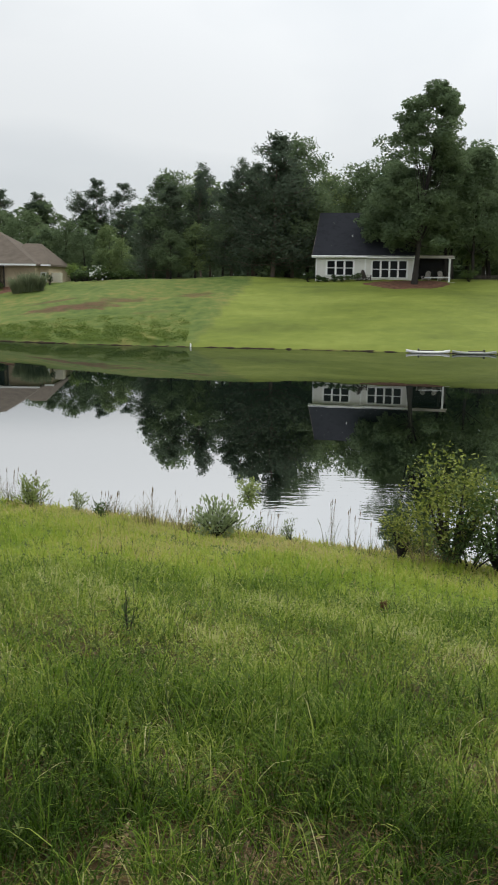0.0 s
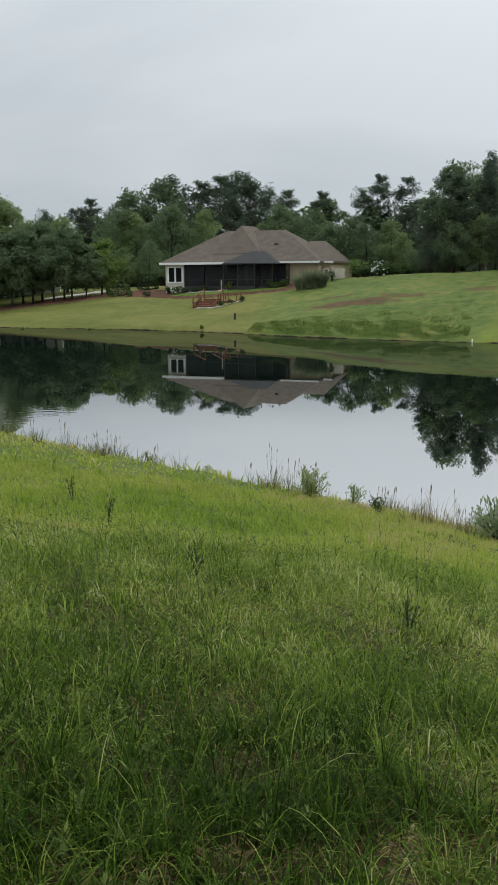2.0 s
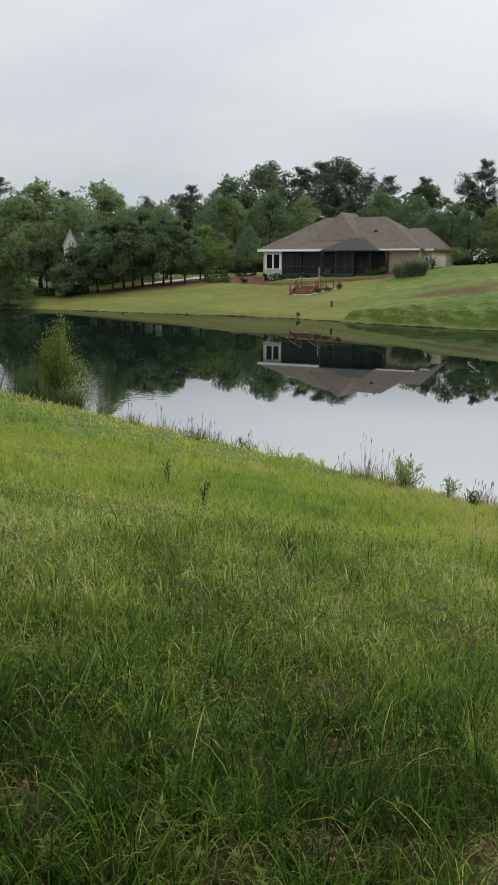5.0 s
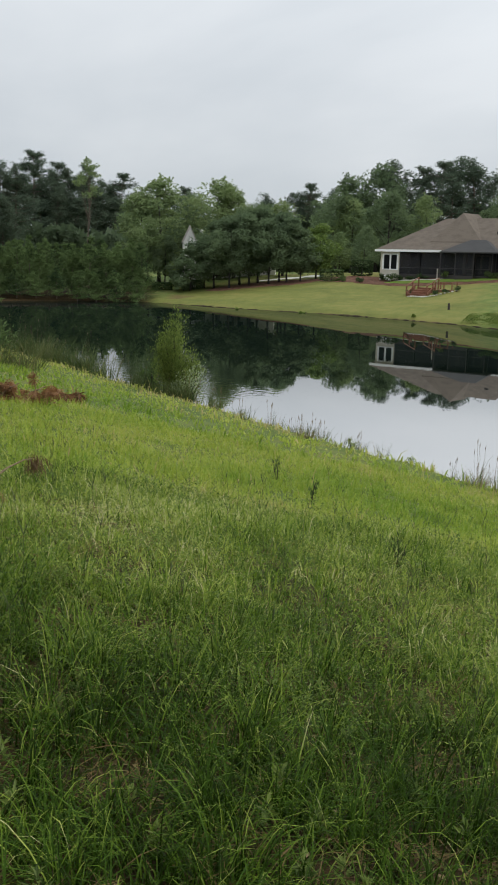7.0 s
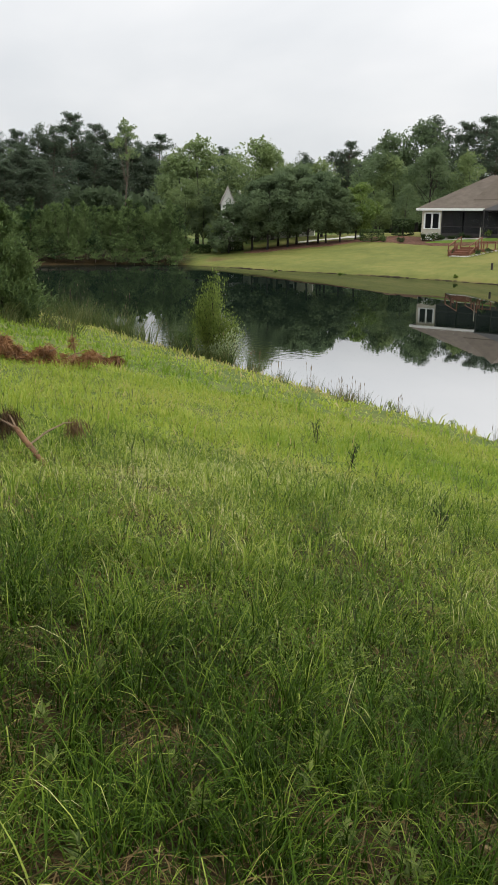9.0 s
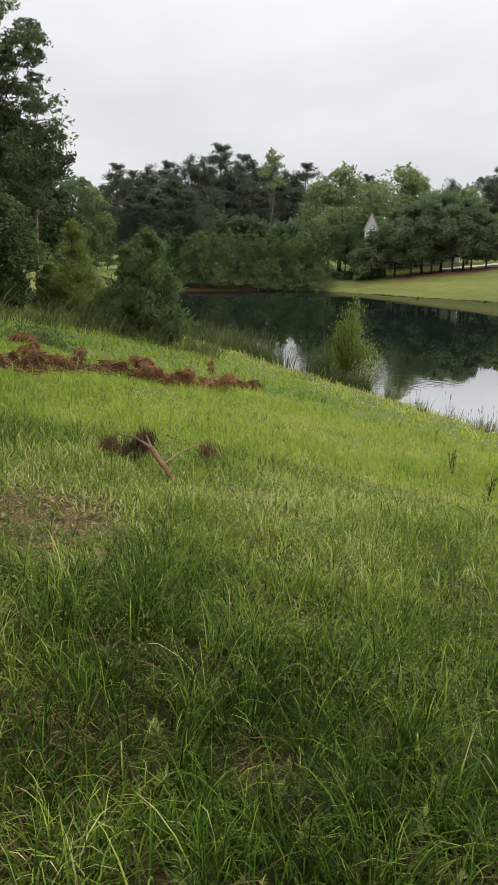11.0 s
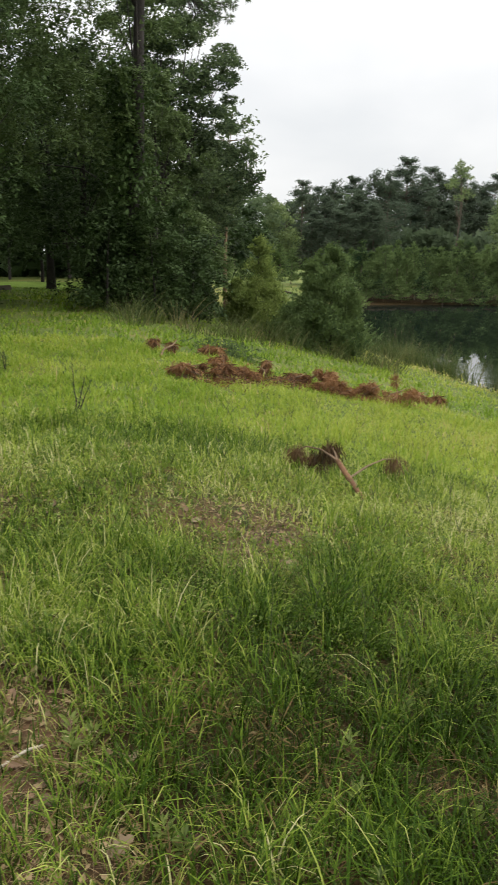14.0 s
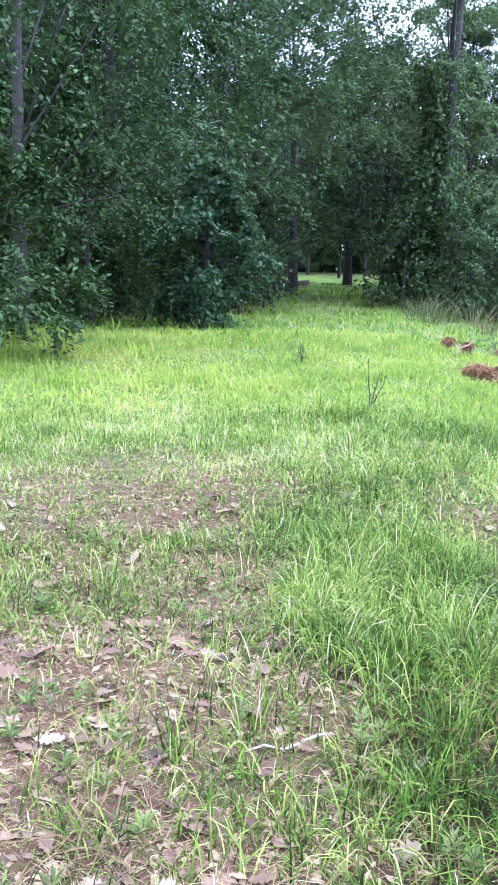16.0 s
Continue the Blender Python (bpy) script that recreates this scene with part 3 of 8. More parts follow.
# ---- trees and shrubs ----
def wander(rng, p, d, length, n, bend=0.15, lift=0.0):
    """A crooked line of n points from p along d."""
    pts, d = [np.array(p, float)], np.array(d, float)
    for _ in range(n - 1):
        d = d + rng.normal(size=3) * bend + np.array([0, 0, lift])
        d /= np.linalg.norm(d)
        pts.append(pts[-1] + d * length / (n - 1))
    return np.array(pts)


def ball(rng, n, flat=0.75, hollow=0.45):
    d = rng.normal(size=(n, 3)); d /= np.linalg.norm(d, axis=1)[:, None]
    r = (hollow + (1 - hollow) * rng.uniform(size=n) ** 0.6)[:, None]
    v = d * r
    v[:, 2] *= flat
    return v


def hardwood(seed, height, radius, base, clusters, leaves, leaf, trunk_r, lean=0.0, shape=1.0, gaps=0.0, flat=0.68, clump=1.0, up=0.6, tri=False, limbs=3, twigs=0, bias=(0, 0), column=False):
    """Trunk with limbs, and a crown of clusters of leaves. Returns (wood, leaves) bags; base: where the crown begins, metres up."""
    rng = np.random.RandomState(seed)
    wood, crown = Bag(), Bag()
    d = np.array([lean * rng.uniform(-1, 1), lean * rng.uniform(-1, 1), 1.0])
    tr = wander(rng, (0, 0, -0.25), d / np.linalg.norm(d), height * 0.86, 9, 0.02 if twigs else 0.045)
    rad = np.linspace(1, 0.16, 9) * trunk_r
    rad[0] *= 1.35
    wood.tube(tr, rad, 8)
    for k in range(clusters):
        f = (k + rng.uniform(0, 1)) / clusters
        zc = base + (height - base) * (0.04 + 0.93 * f)
        # a crown wider in its lower middle, with an uneven outline
        prof = math.sin(math.pi * min(1.0, (0.16 + 0.84 * f)) ** (0.8 * shape)) ** 0.65
        prof = max(prof, 0.12) if not column else 0.9 * min(1.0, (1.02 - f) / 0.2) ** 0.5 * (1 - 0.22 * math.sin(math.pi * min(1, f * 2.2)) * (f < 0.45))
        a = rng.uniform(0, 2 * np.pi)
        rr = radius * prof * rng.uniform(0.35, 1.0) ** 0.6 * (1 + 0.18 * math.sin(3 * a + seed))
        t = min(7, int((zc / height) * 8 * 0.85))
        axis = tr[t]
        c = np.array([axis[0] + rr * math.cos(a) + bias[0], axis[1] + rr * math.sin(a) + bias[1], zc])
        st = tr[max(2, t - 1)]
        if k % limbs == 0:
            mid = (st + c) / 2 + rng.normal(size=3) * 0.06 * radius + np.array([0, 0, -0.04 * radius])
            wood.tube(np.array([st, mid, c]), [min(trunk_r * 0.28, rad[max(2, t - 1)] * 0.7) * (0.6 if twigs else 1), trunk_r * (0.08 if twigs else 0.13), trunk_r * 0.03], 5)
        rc = radius * clump * rng.uniform(0.24, 0.42) * (1.0 if f < 0.75 else 0.8)
        n = int(leaves * rng.uniform(0.6, 1.3))
        if twigs:
            # leafy twigs fan out and droop, leaves to both sides of each
            per = max(3, n // twigs)
            outw = np.array([math.cos(a), math.sin(a), 0.05])
            dd = 0.75 * outw + rng.normal(size=(twigs, 3)) * [0.8, 0.8, 0.42]
            dd /= np.linalg.norm(dd, axis=1)[:, None]
            rl = (rc * rng.uniform(0.7, 1.35, twigs))[:, None]
            st2 = c - outw * rc * 0.35 + rng.normal(size=(twigs, 3)) * rc * [0.28, 0.28, 0.25]
            u = rng.uniform(0.05, 1, (twigs, per, 1)) ** 0.8
            sd = np.cross(dd, (0, 0, 1.0)); sd /= np.linalg.norm(sd, axis=1)[:, None] + 1e-9
            sg = rng.choice([-1.0, 1.0], (twigs, per, 1))
            pts = st2[:, None] + dd[:, None] * rl[:, None] * u - np.array([0, 0, 0.38]) * rl[:, None] * u**2 + sd[:, None] * sg * leaf * rng.uniform(0.2, 1.1, (twigs, per, 1)) * (1.3 - u) + rng.normal(size=(twigs, per, 3)) * leaf * 0.3
            ax = dd[:, None] * 0.8 + sd[:, None] * sg * 0.9 + np.array([0, 0, -0.35])
            crown.cards(pts.reshape(-1, 3), leaf * rng.uniform(0.7, 1.3, twigs * per), rng, 0.62, 3.2, axis=np.broadcast_to(ax, pts.shape).reshape(-1, 3).copy(), tri=tri)
            # and larger shaded leaves fill the crown behind them
            m = max(6, n // 4)
            inner = c - outw * rc * 0.6 + rng.normal(size=(m, 3)) * rc * [0.6, 0.6, 0.5]
            crown.cards(inner, leaf * 1.15 * rng.uniform(0.7, 1.3, m), rng, 0.65, 1.2, tri=tri)
            continue
        pts = c + ball(rng, n, flat) * rc * np.array([1.15, 1.15, 1.0])
        # side sprays so that the cluster is no ball
        for _ in range(3):
            dd = rng.normal(size=3); dd[2] *= 0.5; dd /= np.linalg.norm(dd)
            m = n // 7
            pts = np.vstack([pts, c + dd * rc * np.linspace(0.6, 1.22, m)[:, None] + rng.normal(size=(m, 3)) * rc * 0.13])
        if gaps:
            keep = waves(pts[:, 0] + pts[:, 2] * 0.7, pts[:, 1] - pts[:, 2] * 0.6, seed, radius * 0.35, 2) > -1 + gaps
            pts = pts[keep]
        crown.cards(pts, leaf * rng.uniform(0.7, 1.3, size=len(pts)), rng, 0.75 if tri else 0.6, up, tri=tri)
    return wood, crown


def pine(seed, height, radius, base, whorls, tufts, needle, trunk_r, young=False, gaps=0.15, tri=False, candle=0.5, taper=0.75):
    """A straight trunk with whorls of limbs that bear tufts of needles."""
    rng = np.random.RandomState(seed)
    wood, crown = Bag(), Bag()
    tr = wander(rng, (0, 0, -0.25), (0, 0, 1), height * 0.985 + 0.25, 10, 0.014)
    wood.tube(tr, np.linspace(1, 0.1, 10) * trunk_r, 6)
    for k in range(whorls):
        f = (k + 0.5) / whorls
        zc = base + (height - base) * f
        axis = np.array([np.interp(zc, tr[:, 2], tr[:, 0]), np.interp(zc, tr[:, 2], tr[:, 1]), zc])
        prof = (1 - f) ** taper * 0.95 + 0.09 if young else (math.sin(math.pi * (0.2 + 0.76 * f)) ** 0.8)
        for b in range(rng.randint(4, 7)):
            if rng.uniform() < gaps:
                continue
            a = rng.uniform(0, 2 * np.pi)
            if not young:
                axis = axis + np.array([0, 0, rng.normal() * 0.45 * (height - base) / whorls])
            ln = radius * prof * rng.uniform(0.55, 1.12)
            rise = rng.uniform(0.1, 0.45) if young else rng.uniform(-0.12, 0.4) + 0.3 * f
            tip = axis + ln * np.array([math.cos(a), math.sin(a), rise])
            mid = (axis + tip) / 2 + np.array([0, 0, -0.06 * ln]) + rng.normal(size=3) * 0.03 * ln
            wood.tube(np.array([axis, mid, tip]), [trunk_r * 0.28, trunk_r * 0.16, trunk_r * 0.05], 3)
            if not young:
                # rounded clumps of needles towards the limb's end
                for cu in (1.0, 0.8, rng.uniform(0.4, 0.65)):
                    heart = axis * (1 - cu) ** 2 + 2 * mid * cu * (1 - cu) + tip * cu**2
                    n = tufts // 3
                    pts = heart + rng.normal(size=3) * 0.05 * radius + ball(rng, n, 1.15, 0.1) * radius * rng.uniform(0.14, 0.25)
                    crown.cards(pts, needle * rng.uniform(0.6, 1.3, size=n), rng, 0.5, 0.5, tri=tri)
                continue
            n = tufts
            u = rng.uniform(0.15, 1.08, size=n)[:, None]
            pts = axis * (1 - u) ** 2 + 2 * mid * u * (1 - u) + tip * u**2
            pts = pts + rng.normal(size=(n, 3)) * np.array([0.17, 0.17, 0.13]) * max(ln, 0.26 * radius) * (0.6 + 0.6 * u)
            ax = (tip - axis) / np.linalg.norm(tip - axis) + np.array([0, 0, candle])
            crown.cards(pts, needle * rng.uniform(0.7, 1.35, size=n), rng, 0.32, 0.3, axis=np.broadcast_to(ax, (n, 3)).copy() * 0.5 + rng.normal(size=(n, 3)) * 0.4, tri=tri)
    n = tufts
    crown.cards(tr[-1] + rng.normal(size=(n, 3)) * np.array([0.07, 0.07, 0.1]) * radius, needle, rng, 0.3, 0.2)
    return wood, crown


def tree_thing(name, bags, leaf_mat, bark, m, label, category="tree", group=""):
    t = empty(name, m, label, category, group)
    part("trunk", bags[0].mesh(name + "_trunk", bark, True), t)
    part("crown", bags[1].mesh(name + "_crown", leaf_mat), t)
    return t


def at_polar(az, dist, sink=0.0):
    """A place on the ground, degrees to the left of straight ahead and metres off."""
    a = radians(az)
    x, y = -dist * math.sin(a), dist * math.cos(a)
    return x, y, gz(x, y) - sink


def stand(az, dist, turn=0.0, s=1.0, sz=None):
    x, y, z = at_polar(az, dist)
    return Matrix.Translation((x, y, z)) @ Matrix.Rotation(radians(turn), 4, "Z") @ Matrix.Diagonal((s, s, sz or s, 1))




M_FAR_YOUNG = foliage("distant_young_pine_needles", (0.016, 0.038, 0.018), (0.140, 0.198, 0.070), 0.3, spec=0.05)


def far_trees():
    kinds = {
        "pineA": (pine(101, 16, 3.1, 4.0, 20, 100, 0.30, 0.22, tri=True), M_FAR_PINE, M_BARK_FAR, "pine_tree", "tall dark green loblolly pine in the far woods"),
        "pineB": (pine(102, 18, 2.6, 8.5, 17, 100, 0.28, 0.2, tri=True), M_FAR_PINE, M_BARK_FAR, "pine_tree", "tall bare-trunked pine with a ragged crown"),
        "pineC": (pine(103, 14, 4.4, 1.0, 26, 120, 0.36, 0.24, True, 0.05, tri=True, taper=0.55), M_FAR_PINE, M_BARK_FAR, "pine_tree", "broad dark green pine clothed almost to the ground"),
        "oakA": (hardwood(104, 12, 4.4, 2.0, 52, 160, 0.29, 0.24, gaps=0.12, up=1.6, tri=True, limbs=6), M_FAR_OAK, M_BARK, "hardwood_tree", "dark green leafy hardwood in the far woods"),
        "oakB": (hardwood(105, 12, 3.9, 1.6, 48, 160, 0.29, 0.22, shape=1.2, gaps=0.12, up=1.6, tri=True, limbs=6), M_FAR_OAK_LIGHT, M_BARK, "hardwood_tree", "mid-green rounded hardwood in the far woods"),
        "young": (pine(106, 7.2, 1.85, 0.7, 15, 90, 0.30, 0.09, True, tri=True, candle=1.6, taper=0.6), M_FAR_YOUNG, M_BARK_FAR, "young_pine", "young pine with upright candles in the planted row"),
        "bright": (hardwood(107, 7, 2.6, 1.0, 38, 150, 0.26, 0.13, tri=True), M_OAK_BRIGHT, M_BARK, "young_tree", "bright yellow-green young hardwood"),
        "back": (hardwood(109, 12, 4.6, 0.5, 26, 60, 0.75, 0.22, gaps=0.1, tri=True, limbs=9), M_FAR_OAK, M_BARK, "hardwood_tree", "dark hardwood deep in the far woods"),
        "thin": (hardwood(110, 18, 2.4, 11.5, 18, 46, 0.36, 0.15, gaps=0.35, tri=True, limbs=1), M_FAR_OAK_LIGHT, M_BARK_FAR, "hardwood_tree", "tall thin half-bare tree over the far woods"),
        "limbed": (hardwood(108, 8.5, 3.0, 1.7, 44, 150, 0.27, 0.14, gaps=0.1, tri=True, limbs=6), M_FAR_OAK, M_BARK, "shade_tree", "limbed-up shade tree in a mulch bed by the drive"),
    }
    made = {}
    for k, (bags, lm, bk, nm, lb) in kinds.items():
        made[k] = (tree_thing(nm, bags, lm, bk, Matrix.Identity(4), lb, "tree", "trees over the pond"), bags)
    used = set()
    rng = np.random.RandomState(7)

    def put(kind, az, dist, top, sx=None):
        """top: elevation in degrees at which the tree's tip stands from the path."""
        t, bags = made[kind]
        h = np.percentile(np.concatenate([v[:, 2] for v in bags[1].v]), 98.8)
        x, y, z = at_polar(az, dist)
        want = 4.75 + dist * math.tan(radians(top)) - z
        s = max(want, 2.0) / h
        w = (sx or 1.0) * s
        m = Matrix.Translation((x, y, z)) @ Matrix.Rotation(rng.uniform(0, 6.28), 4, "Z") @ Matrix.Diagonal((w, w, s, 1))
        if kind in used:
            copy_thing(t, m @ Matrix.Diagonal((*[1 / v for v in t.scale], 1)))
        else:
            t.matrix_basis = m
            used.add(kind)

    rows = FAR_TREES.split()
    for tok in rows:
        kind, az, dist, top, *sx = tok.split(",")
        put(kind, float(az), float(dist), float(top), float(sx[0]) if sx else None)
    # a second and third rank to close the woods behind
    for az in np.arange(-21, 62, 2.6):
        top = np.interp(az, [-20, -10, -2, 5, 12, 16, 24, 30, 36, 46, 60], [6.6, 6.2, 6.6, 5.6, 4.6, 4.5, 4.9, 3.6, 3.6, 4.6, 3.8])
        put(("pineA", "back", "back", "back")[rng.randint(4)], az + rng.uniform(-0.9, 0.9), rng.uniform(112, 135) if az < 2 else rng.uniform(190, 230) if az < 39 else rng.uniform(380, 420), top + rng.uniform(-0.7, 0.25), 1.25)
    for k in kinds:
        if k not in used:
            put(k, -30, 120, 5)


# kind, azimuth, distance, elevation of the top, breadth
FAR_TREES = """
oakA,-15.6,97,7.4,1.1 oakA,-14.2,101,8.5 oakB,-17.5,95,7.6 oakB,-13.3,99,6.2 oakA,-19.5,96,7
oakA,-6.6,104,7.2 oakA,-8.4,103,7.6 pineA,-9.0,106,7.6 oakB,-5.2,100,6.6
pineC,-1.7,90,9.0,1.15 pineC,-0.4,91,7.3,1.2 pineC,-3.0,92,7.0,1.2 pineA,-0.1,93,7.6 oakA,-4.0,95,8.85,0.75 pineC,1.0,92,6.2,1.2 oakA,-2.9,93,7.3 oakB,-4.6,96,5.2
pineA,2.4,97,7.25 pineA,3.4,95,6.2 oakA,4.4,96,6.75,1.0 pineC,5.2,94,6.0,1.2 pineA,6.15,97,6.4 oakB,3.4,92,3.6 oakA,1.6,92,4.4 oakA,5.0,91,3.2 pineC,6.6,95,4.4
pineB,8.1,206.2,6.05,1.17 pineB,9.8,202.9,6.25,1.17 pineA,10.6,204.6,5.3,1.3 oakB,9.0,104,3.4 oakA,10.4,103,3.2 oakA,11.8,105,3.6 oakB,8.2,101,2.6 oakB,7.6,98,1.6 oakA,12.9,104,3.1 oakB,9.6,100,1.9
pineB,13.5,206.2,5.3,1.3 pineB,15.6,204.6,5.4,1.3 oakA,14.3,140,4.1 oakA,15.8,142.5,4.4 oakB,13.1,137.5,3.0
pineA,16.6,207.9,5.5,1.3 pineA,17.9,204.6,6.3,1.49 pineA,18.6,207.9,6.5,1.49 pineB,20.1,204.6,6.3,1.56 pineB,21.4,202.9,6,1.3 pineA,22.7,201.3,6.3,1.49 oakA,24.0,198,6.0,0.9 oakA,25.2,196.3,5.3 pineA,19.4,194.7,5.4,1.3
oakB,21.0,138.8,4.2,0.9 oakA,23.2,137.5,4.3,1.1 oakB,25.6,140,4.0 oakA,26.6,141.2,4.2
pineB,28.4,207.9,4.9,1.3 pineA,27.3,206.2,4.5,1.3 pineB,29.3,207.9,4.3,1.3 pineA,31.0,211.2,4.1,1.3
oakB,30.1,112,3.7 oakA,32.2,116,3.5 oakB,34.3,113,4.85,1.25 oakB,33.3,114,4.2 oakA,35.7,193.1,4.1 oakB,38.2,113,4.9,1.15 oakB,39.4,115,4.0 oakA,37.0,194.7,3.9 oakB,38.9,108,2.5
limbed,35.2,104,1.3,0.7 back,36.15,102.0,0.8,1.15 back,36.6,102.6,0.1,1.1 bright,37.25,107,-0.2,0.8 limbed,37.8,108,1.4,0.9 limbed,34.6,103,2.4 limbed,33.6,101,2.7 limbed,32.3,102,2.9 limbed,31.0,101,2.6 limbed,29.8,102,2.7 limbed,31.7,104,3.3 limbed,28.9,102,2.0 limbed,30.3,103,3.0 limbed,32.9,105,3.2
bright,27.9,104,2.35,0.95 oakB,26.4,107,1.9 oakA,24.9,108,2.3,0.8
pineB,36.6,211.2,4.5,1.3 pineB,40.5,405.6,5.2,1.43 pineA,41.5,408.8,4.7,1.3 pineB,42.8,399.3,5.6,1.3 pineA,44.0,408.8,5.2,1.3 pineB,44.6,405.6,5.7,1.3 pineB,46.1,393.2,6.3,1.49 pineA,47.3,270.4,5.3,1.3 pineA,48.4,272.5,5.4,1.3 pineB,49.4,270.4,5.2,1.49 pineA,50.8,268.3,4.9,1.3 pineB,51.6,272.5,4.6,1.3 pineB,52.7,264.2,5,1.43 pineA,45.3,411.9,4.9,1.3 pineA,43.3,414.9,4.8,1.3 oakB,54.1,251.7,3.6 oakA,55.4,249.6,3.9 pineA,53.6,266.2,3.7,1.3 pineA,57.0,253.8,4.2,1.3
pineC,48.0,257.9,3.4,1.5 pineC,45.7,383.7,3.4,1.6 pineC,43.4,386.8,3.5,1.6 pineC,50.2,253.8,3.4,1.5 pineC,52.0,255.8,3.0,1.5 pineC,40.9,392,3.6,1.5 pineC,42.2,396,4.2,1.5 pineC,44.5,395,4.4,1.5 pineC,46.9,392,4.5,1.5 pineC,49.2,262,4.3,1.5 pineC,51.2,262,3.9,1.4
young,39.20,98.3,0.90,1.01 young,39.91,98.5,1.20,0.86 young,40.51,98.9,0.50,1.03 young,41.03,98.0,0.75,0.93 young,41.56,97.6,0.75,0.93 young,42.10,98.8,1.05,0.88 young,42.77,97.4,1.20,0.94 young,43.30,99.0,0.50,0.89 young,43.85,99.0,0.75,0.91 young,44.56,98.2,0.75,0.89 young,45.27,97.6,1.05,0.91 young,45.85,97.5,0.75,0.90
young,46.43,98.7,1.20,0.85 young,47.08,97.8,0.90,0.92 young,47.64,98.5,0.75,0.95 young,48.30,97.3,0.50,1.04 young,48.88,97.9,1.20,1.01 young,39.40,104.1,0.35,1.11 young,40.28,104.3,0.55,1.03 young,41.04,105.2,0.90,1.09 young,41.83,103.9,0.90,1.03 young,42.71,105.1,0.75,1.01 young,43.65,101.9,0.75,1.13 young,44.44,102.2,0.75,1.23
young,45.28,102.9,0.75,1.08 young,46.18,104.3,0.75,1.25 young,46.92,101.7,0.90,1.01 young,47.80,103.0,0.75,1.11 young,48.61,101.8,0.35,1.20 young,49.39,102.4,0.55,1.16 young,49.20,104.9,0.70,1.21 young,49.87,107.4,0.30,1.24 young,50.82,110.8,1.00,1.24 young,51.61,109.8,0.70,1.18 young,52.40,111.2,0.15,1.21 young,53.35,111.7,0.70,1.36
young,54.06,107.9,1.00,1.33 young,54.97,106.9,0.50,1.31 young,55.81,110.1,0.50,1.27 young,56.67,110.7,0.50,1.33 young,57.52,106.4,0.50,1.29 young,58.35,104.1,1.00,1.33
young,39.6,95.6,-1.0,1.5 young,41.0,95.4,-0.8,1.4 young,42.3,95.7,-1.1,1.5 young,43.5,95.3,-0.9,1.4 young,44.8,95.6,-0.7,1.4 young,46.1,95.4,-1.1,1.5 young,47.3,95.5,-0.9,1.4 young,48.4,95.6,-1.0,1.4
young,39.6,110,0.2,1.4 young,40.7,112,0.4,1.4 young,41.9,110,0.3,1.4 young,43.0,113,0.5,1.4 young,44.1,111,0.3,1.4 young,45.2,112,0.4,1.4 young,46.3,110,0.3,1.4 young,47.4,112,0.4,1.4 young,48.6,111,0.3,1.4
back,40.3,118,0.2,1.5 back,42.4,119,0.3,1.5 back,44.6,118,0.2,1.5 back,46.8,119,0.3,1.5 back,48.9,118,0.1,1.5
thin,42.9,240,6.0 thin,33.0,210,4.4 thin,3.0,110,7.0
"""
far_trees()


# the shade inside the far woods is put into this darker leaf colour
M_DEEP_WOODS = foliage("shaded_woods_leaves", (0.040, 0.058, 0.036), (0.082, 0.112, 0.060), 0.4, spec=0.05, each=0.25)


def far_woods():
    """The depth of the woods behind the trees: one thicket of leaves that nobody could count."""
    rng = np.random.RandomState(17)
    n = 42000
    az = rng.uniform(-24, 66, n)
    d = rng.uniform(128, 150, n) * np.interp(az, [0, 6, 37, 41], [1, 1.6, 1.6, 2.1])
    top = np.interp(az, [-24, -10, -2, 5, 12, 16, 24, 30, 36, 46, 60, 66], [13, 12, 12, 9, 8.4, 8.4, 10.0, 7.0, 6.4, 6.8, 7.0, 8]) + 2.2 * waves(az, d * 0, 5, 3.0)
    z = 2.2 + top * np.interp(az, [0, 6, 37, 41], [1, 1.45, 1.45, 1.75]) * rng.uniform(0, 1, n) ** 0.9
    pts = np.stack([-d * np.sin(np.radians(az)), d * np.cos(np.radians(az)), z], -1)
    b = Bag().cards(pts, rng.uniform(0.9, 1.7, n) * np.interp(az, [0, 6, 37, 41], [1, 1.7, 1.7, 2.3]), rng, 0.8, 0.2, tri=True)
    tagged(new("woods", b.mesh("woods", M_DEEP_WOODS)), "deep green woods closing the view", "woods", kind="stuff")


far_woods()


def house_oak():
    """The tall hardwood before the white house's porch."""
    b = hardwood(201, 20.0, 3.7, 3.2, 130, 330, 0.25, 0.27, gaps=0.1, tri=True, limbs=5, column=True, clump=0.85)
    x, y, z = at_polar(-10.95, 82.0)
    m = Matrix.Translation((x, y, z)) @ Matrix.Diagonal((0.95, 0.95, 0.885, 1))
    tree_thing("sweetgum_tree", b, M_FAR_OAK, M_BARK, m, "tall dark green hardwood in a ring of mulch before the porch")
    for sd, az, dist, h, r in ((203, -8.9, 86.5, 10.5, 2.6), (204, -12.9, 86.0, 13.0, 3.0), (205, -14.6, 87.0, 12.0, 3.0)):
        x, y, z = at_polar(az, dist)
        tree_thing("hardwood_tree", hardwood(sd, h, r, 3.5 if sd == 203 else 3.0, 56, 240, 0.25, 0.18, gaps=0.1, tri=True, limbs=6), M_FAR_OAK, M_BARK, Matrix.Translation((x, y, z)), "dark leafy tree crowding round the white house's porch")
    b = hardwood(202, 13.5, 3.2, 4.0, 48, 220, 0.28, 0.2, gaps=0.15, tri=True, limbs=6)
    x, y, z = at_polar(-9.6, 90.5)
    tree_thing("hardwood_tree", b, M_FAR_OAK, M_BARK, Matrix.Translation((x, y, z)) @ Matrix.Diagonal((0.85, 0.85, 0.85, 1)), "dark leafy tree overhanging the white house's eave")


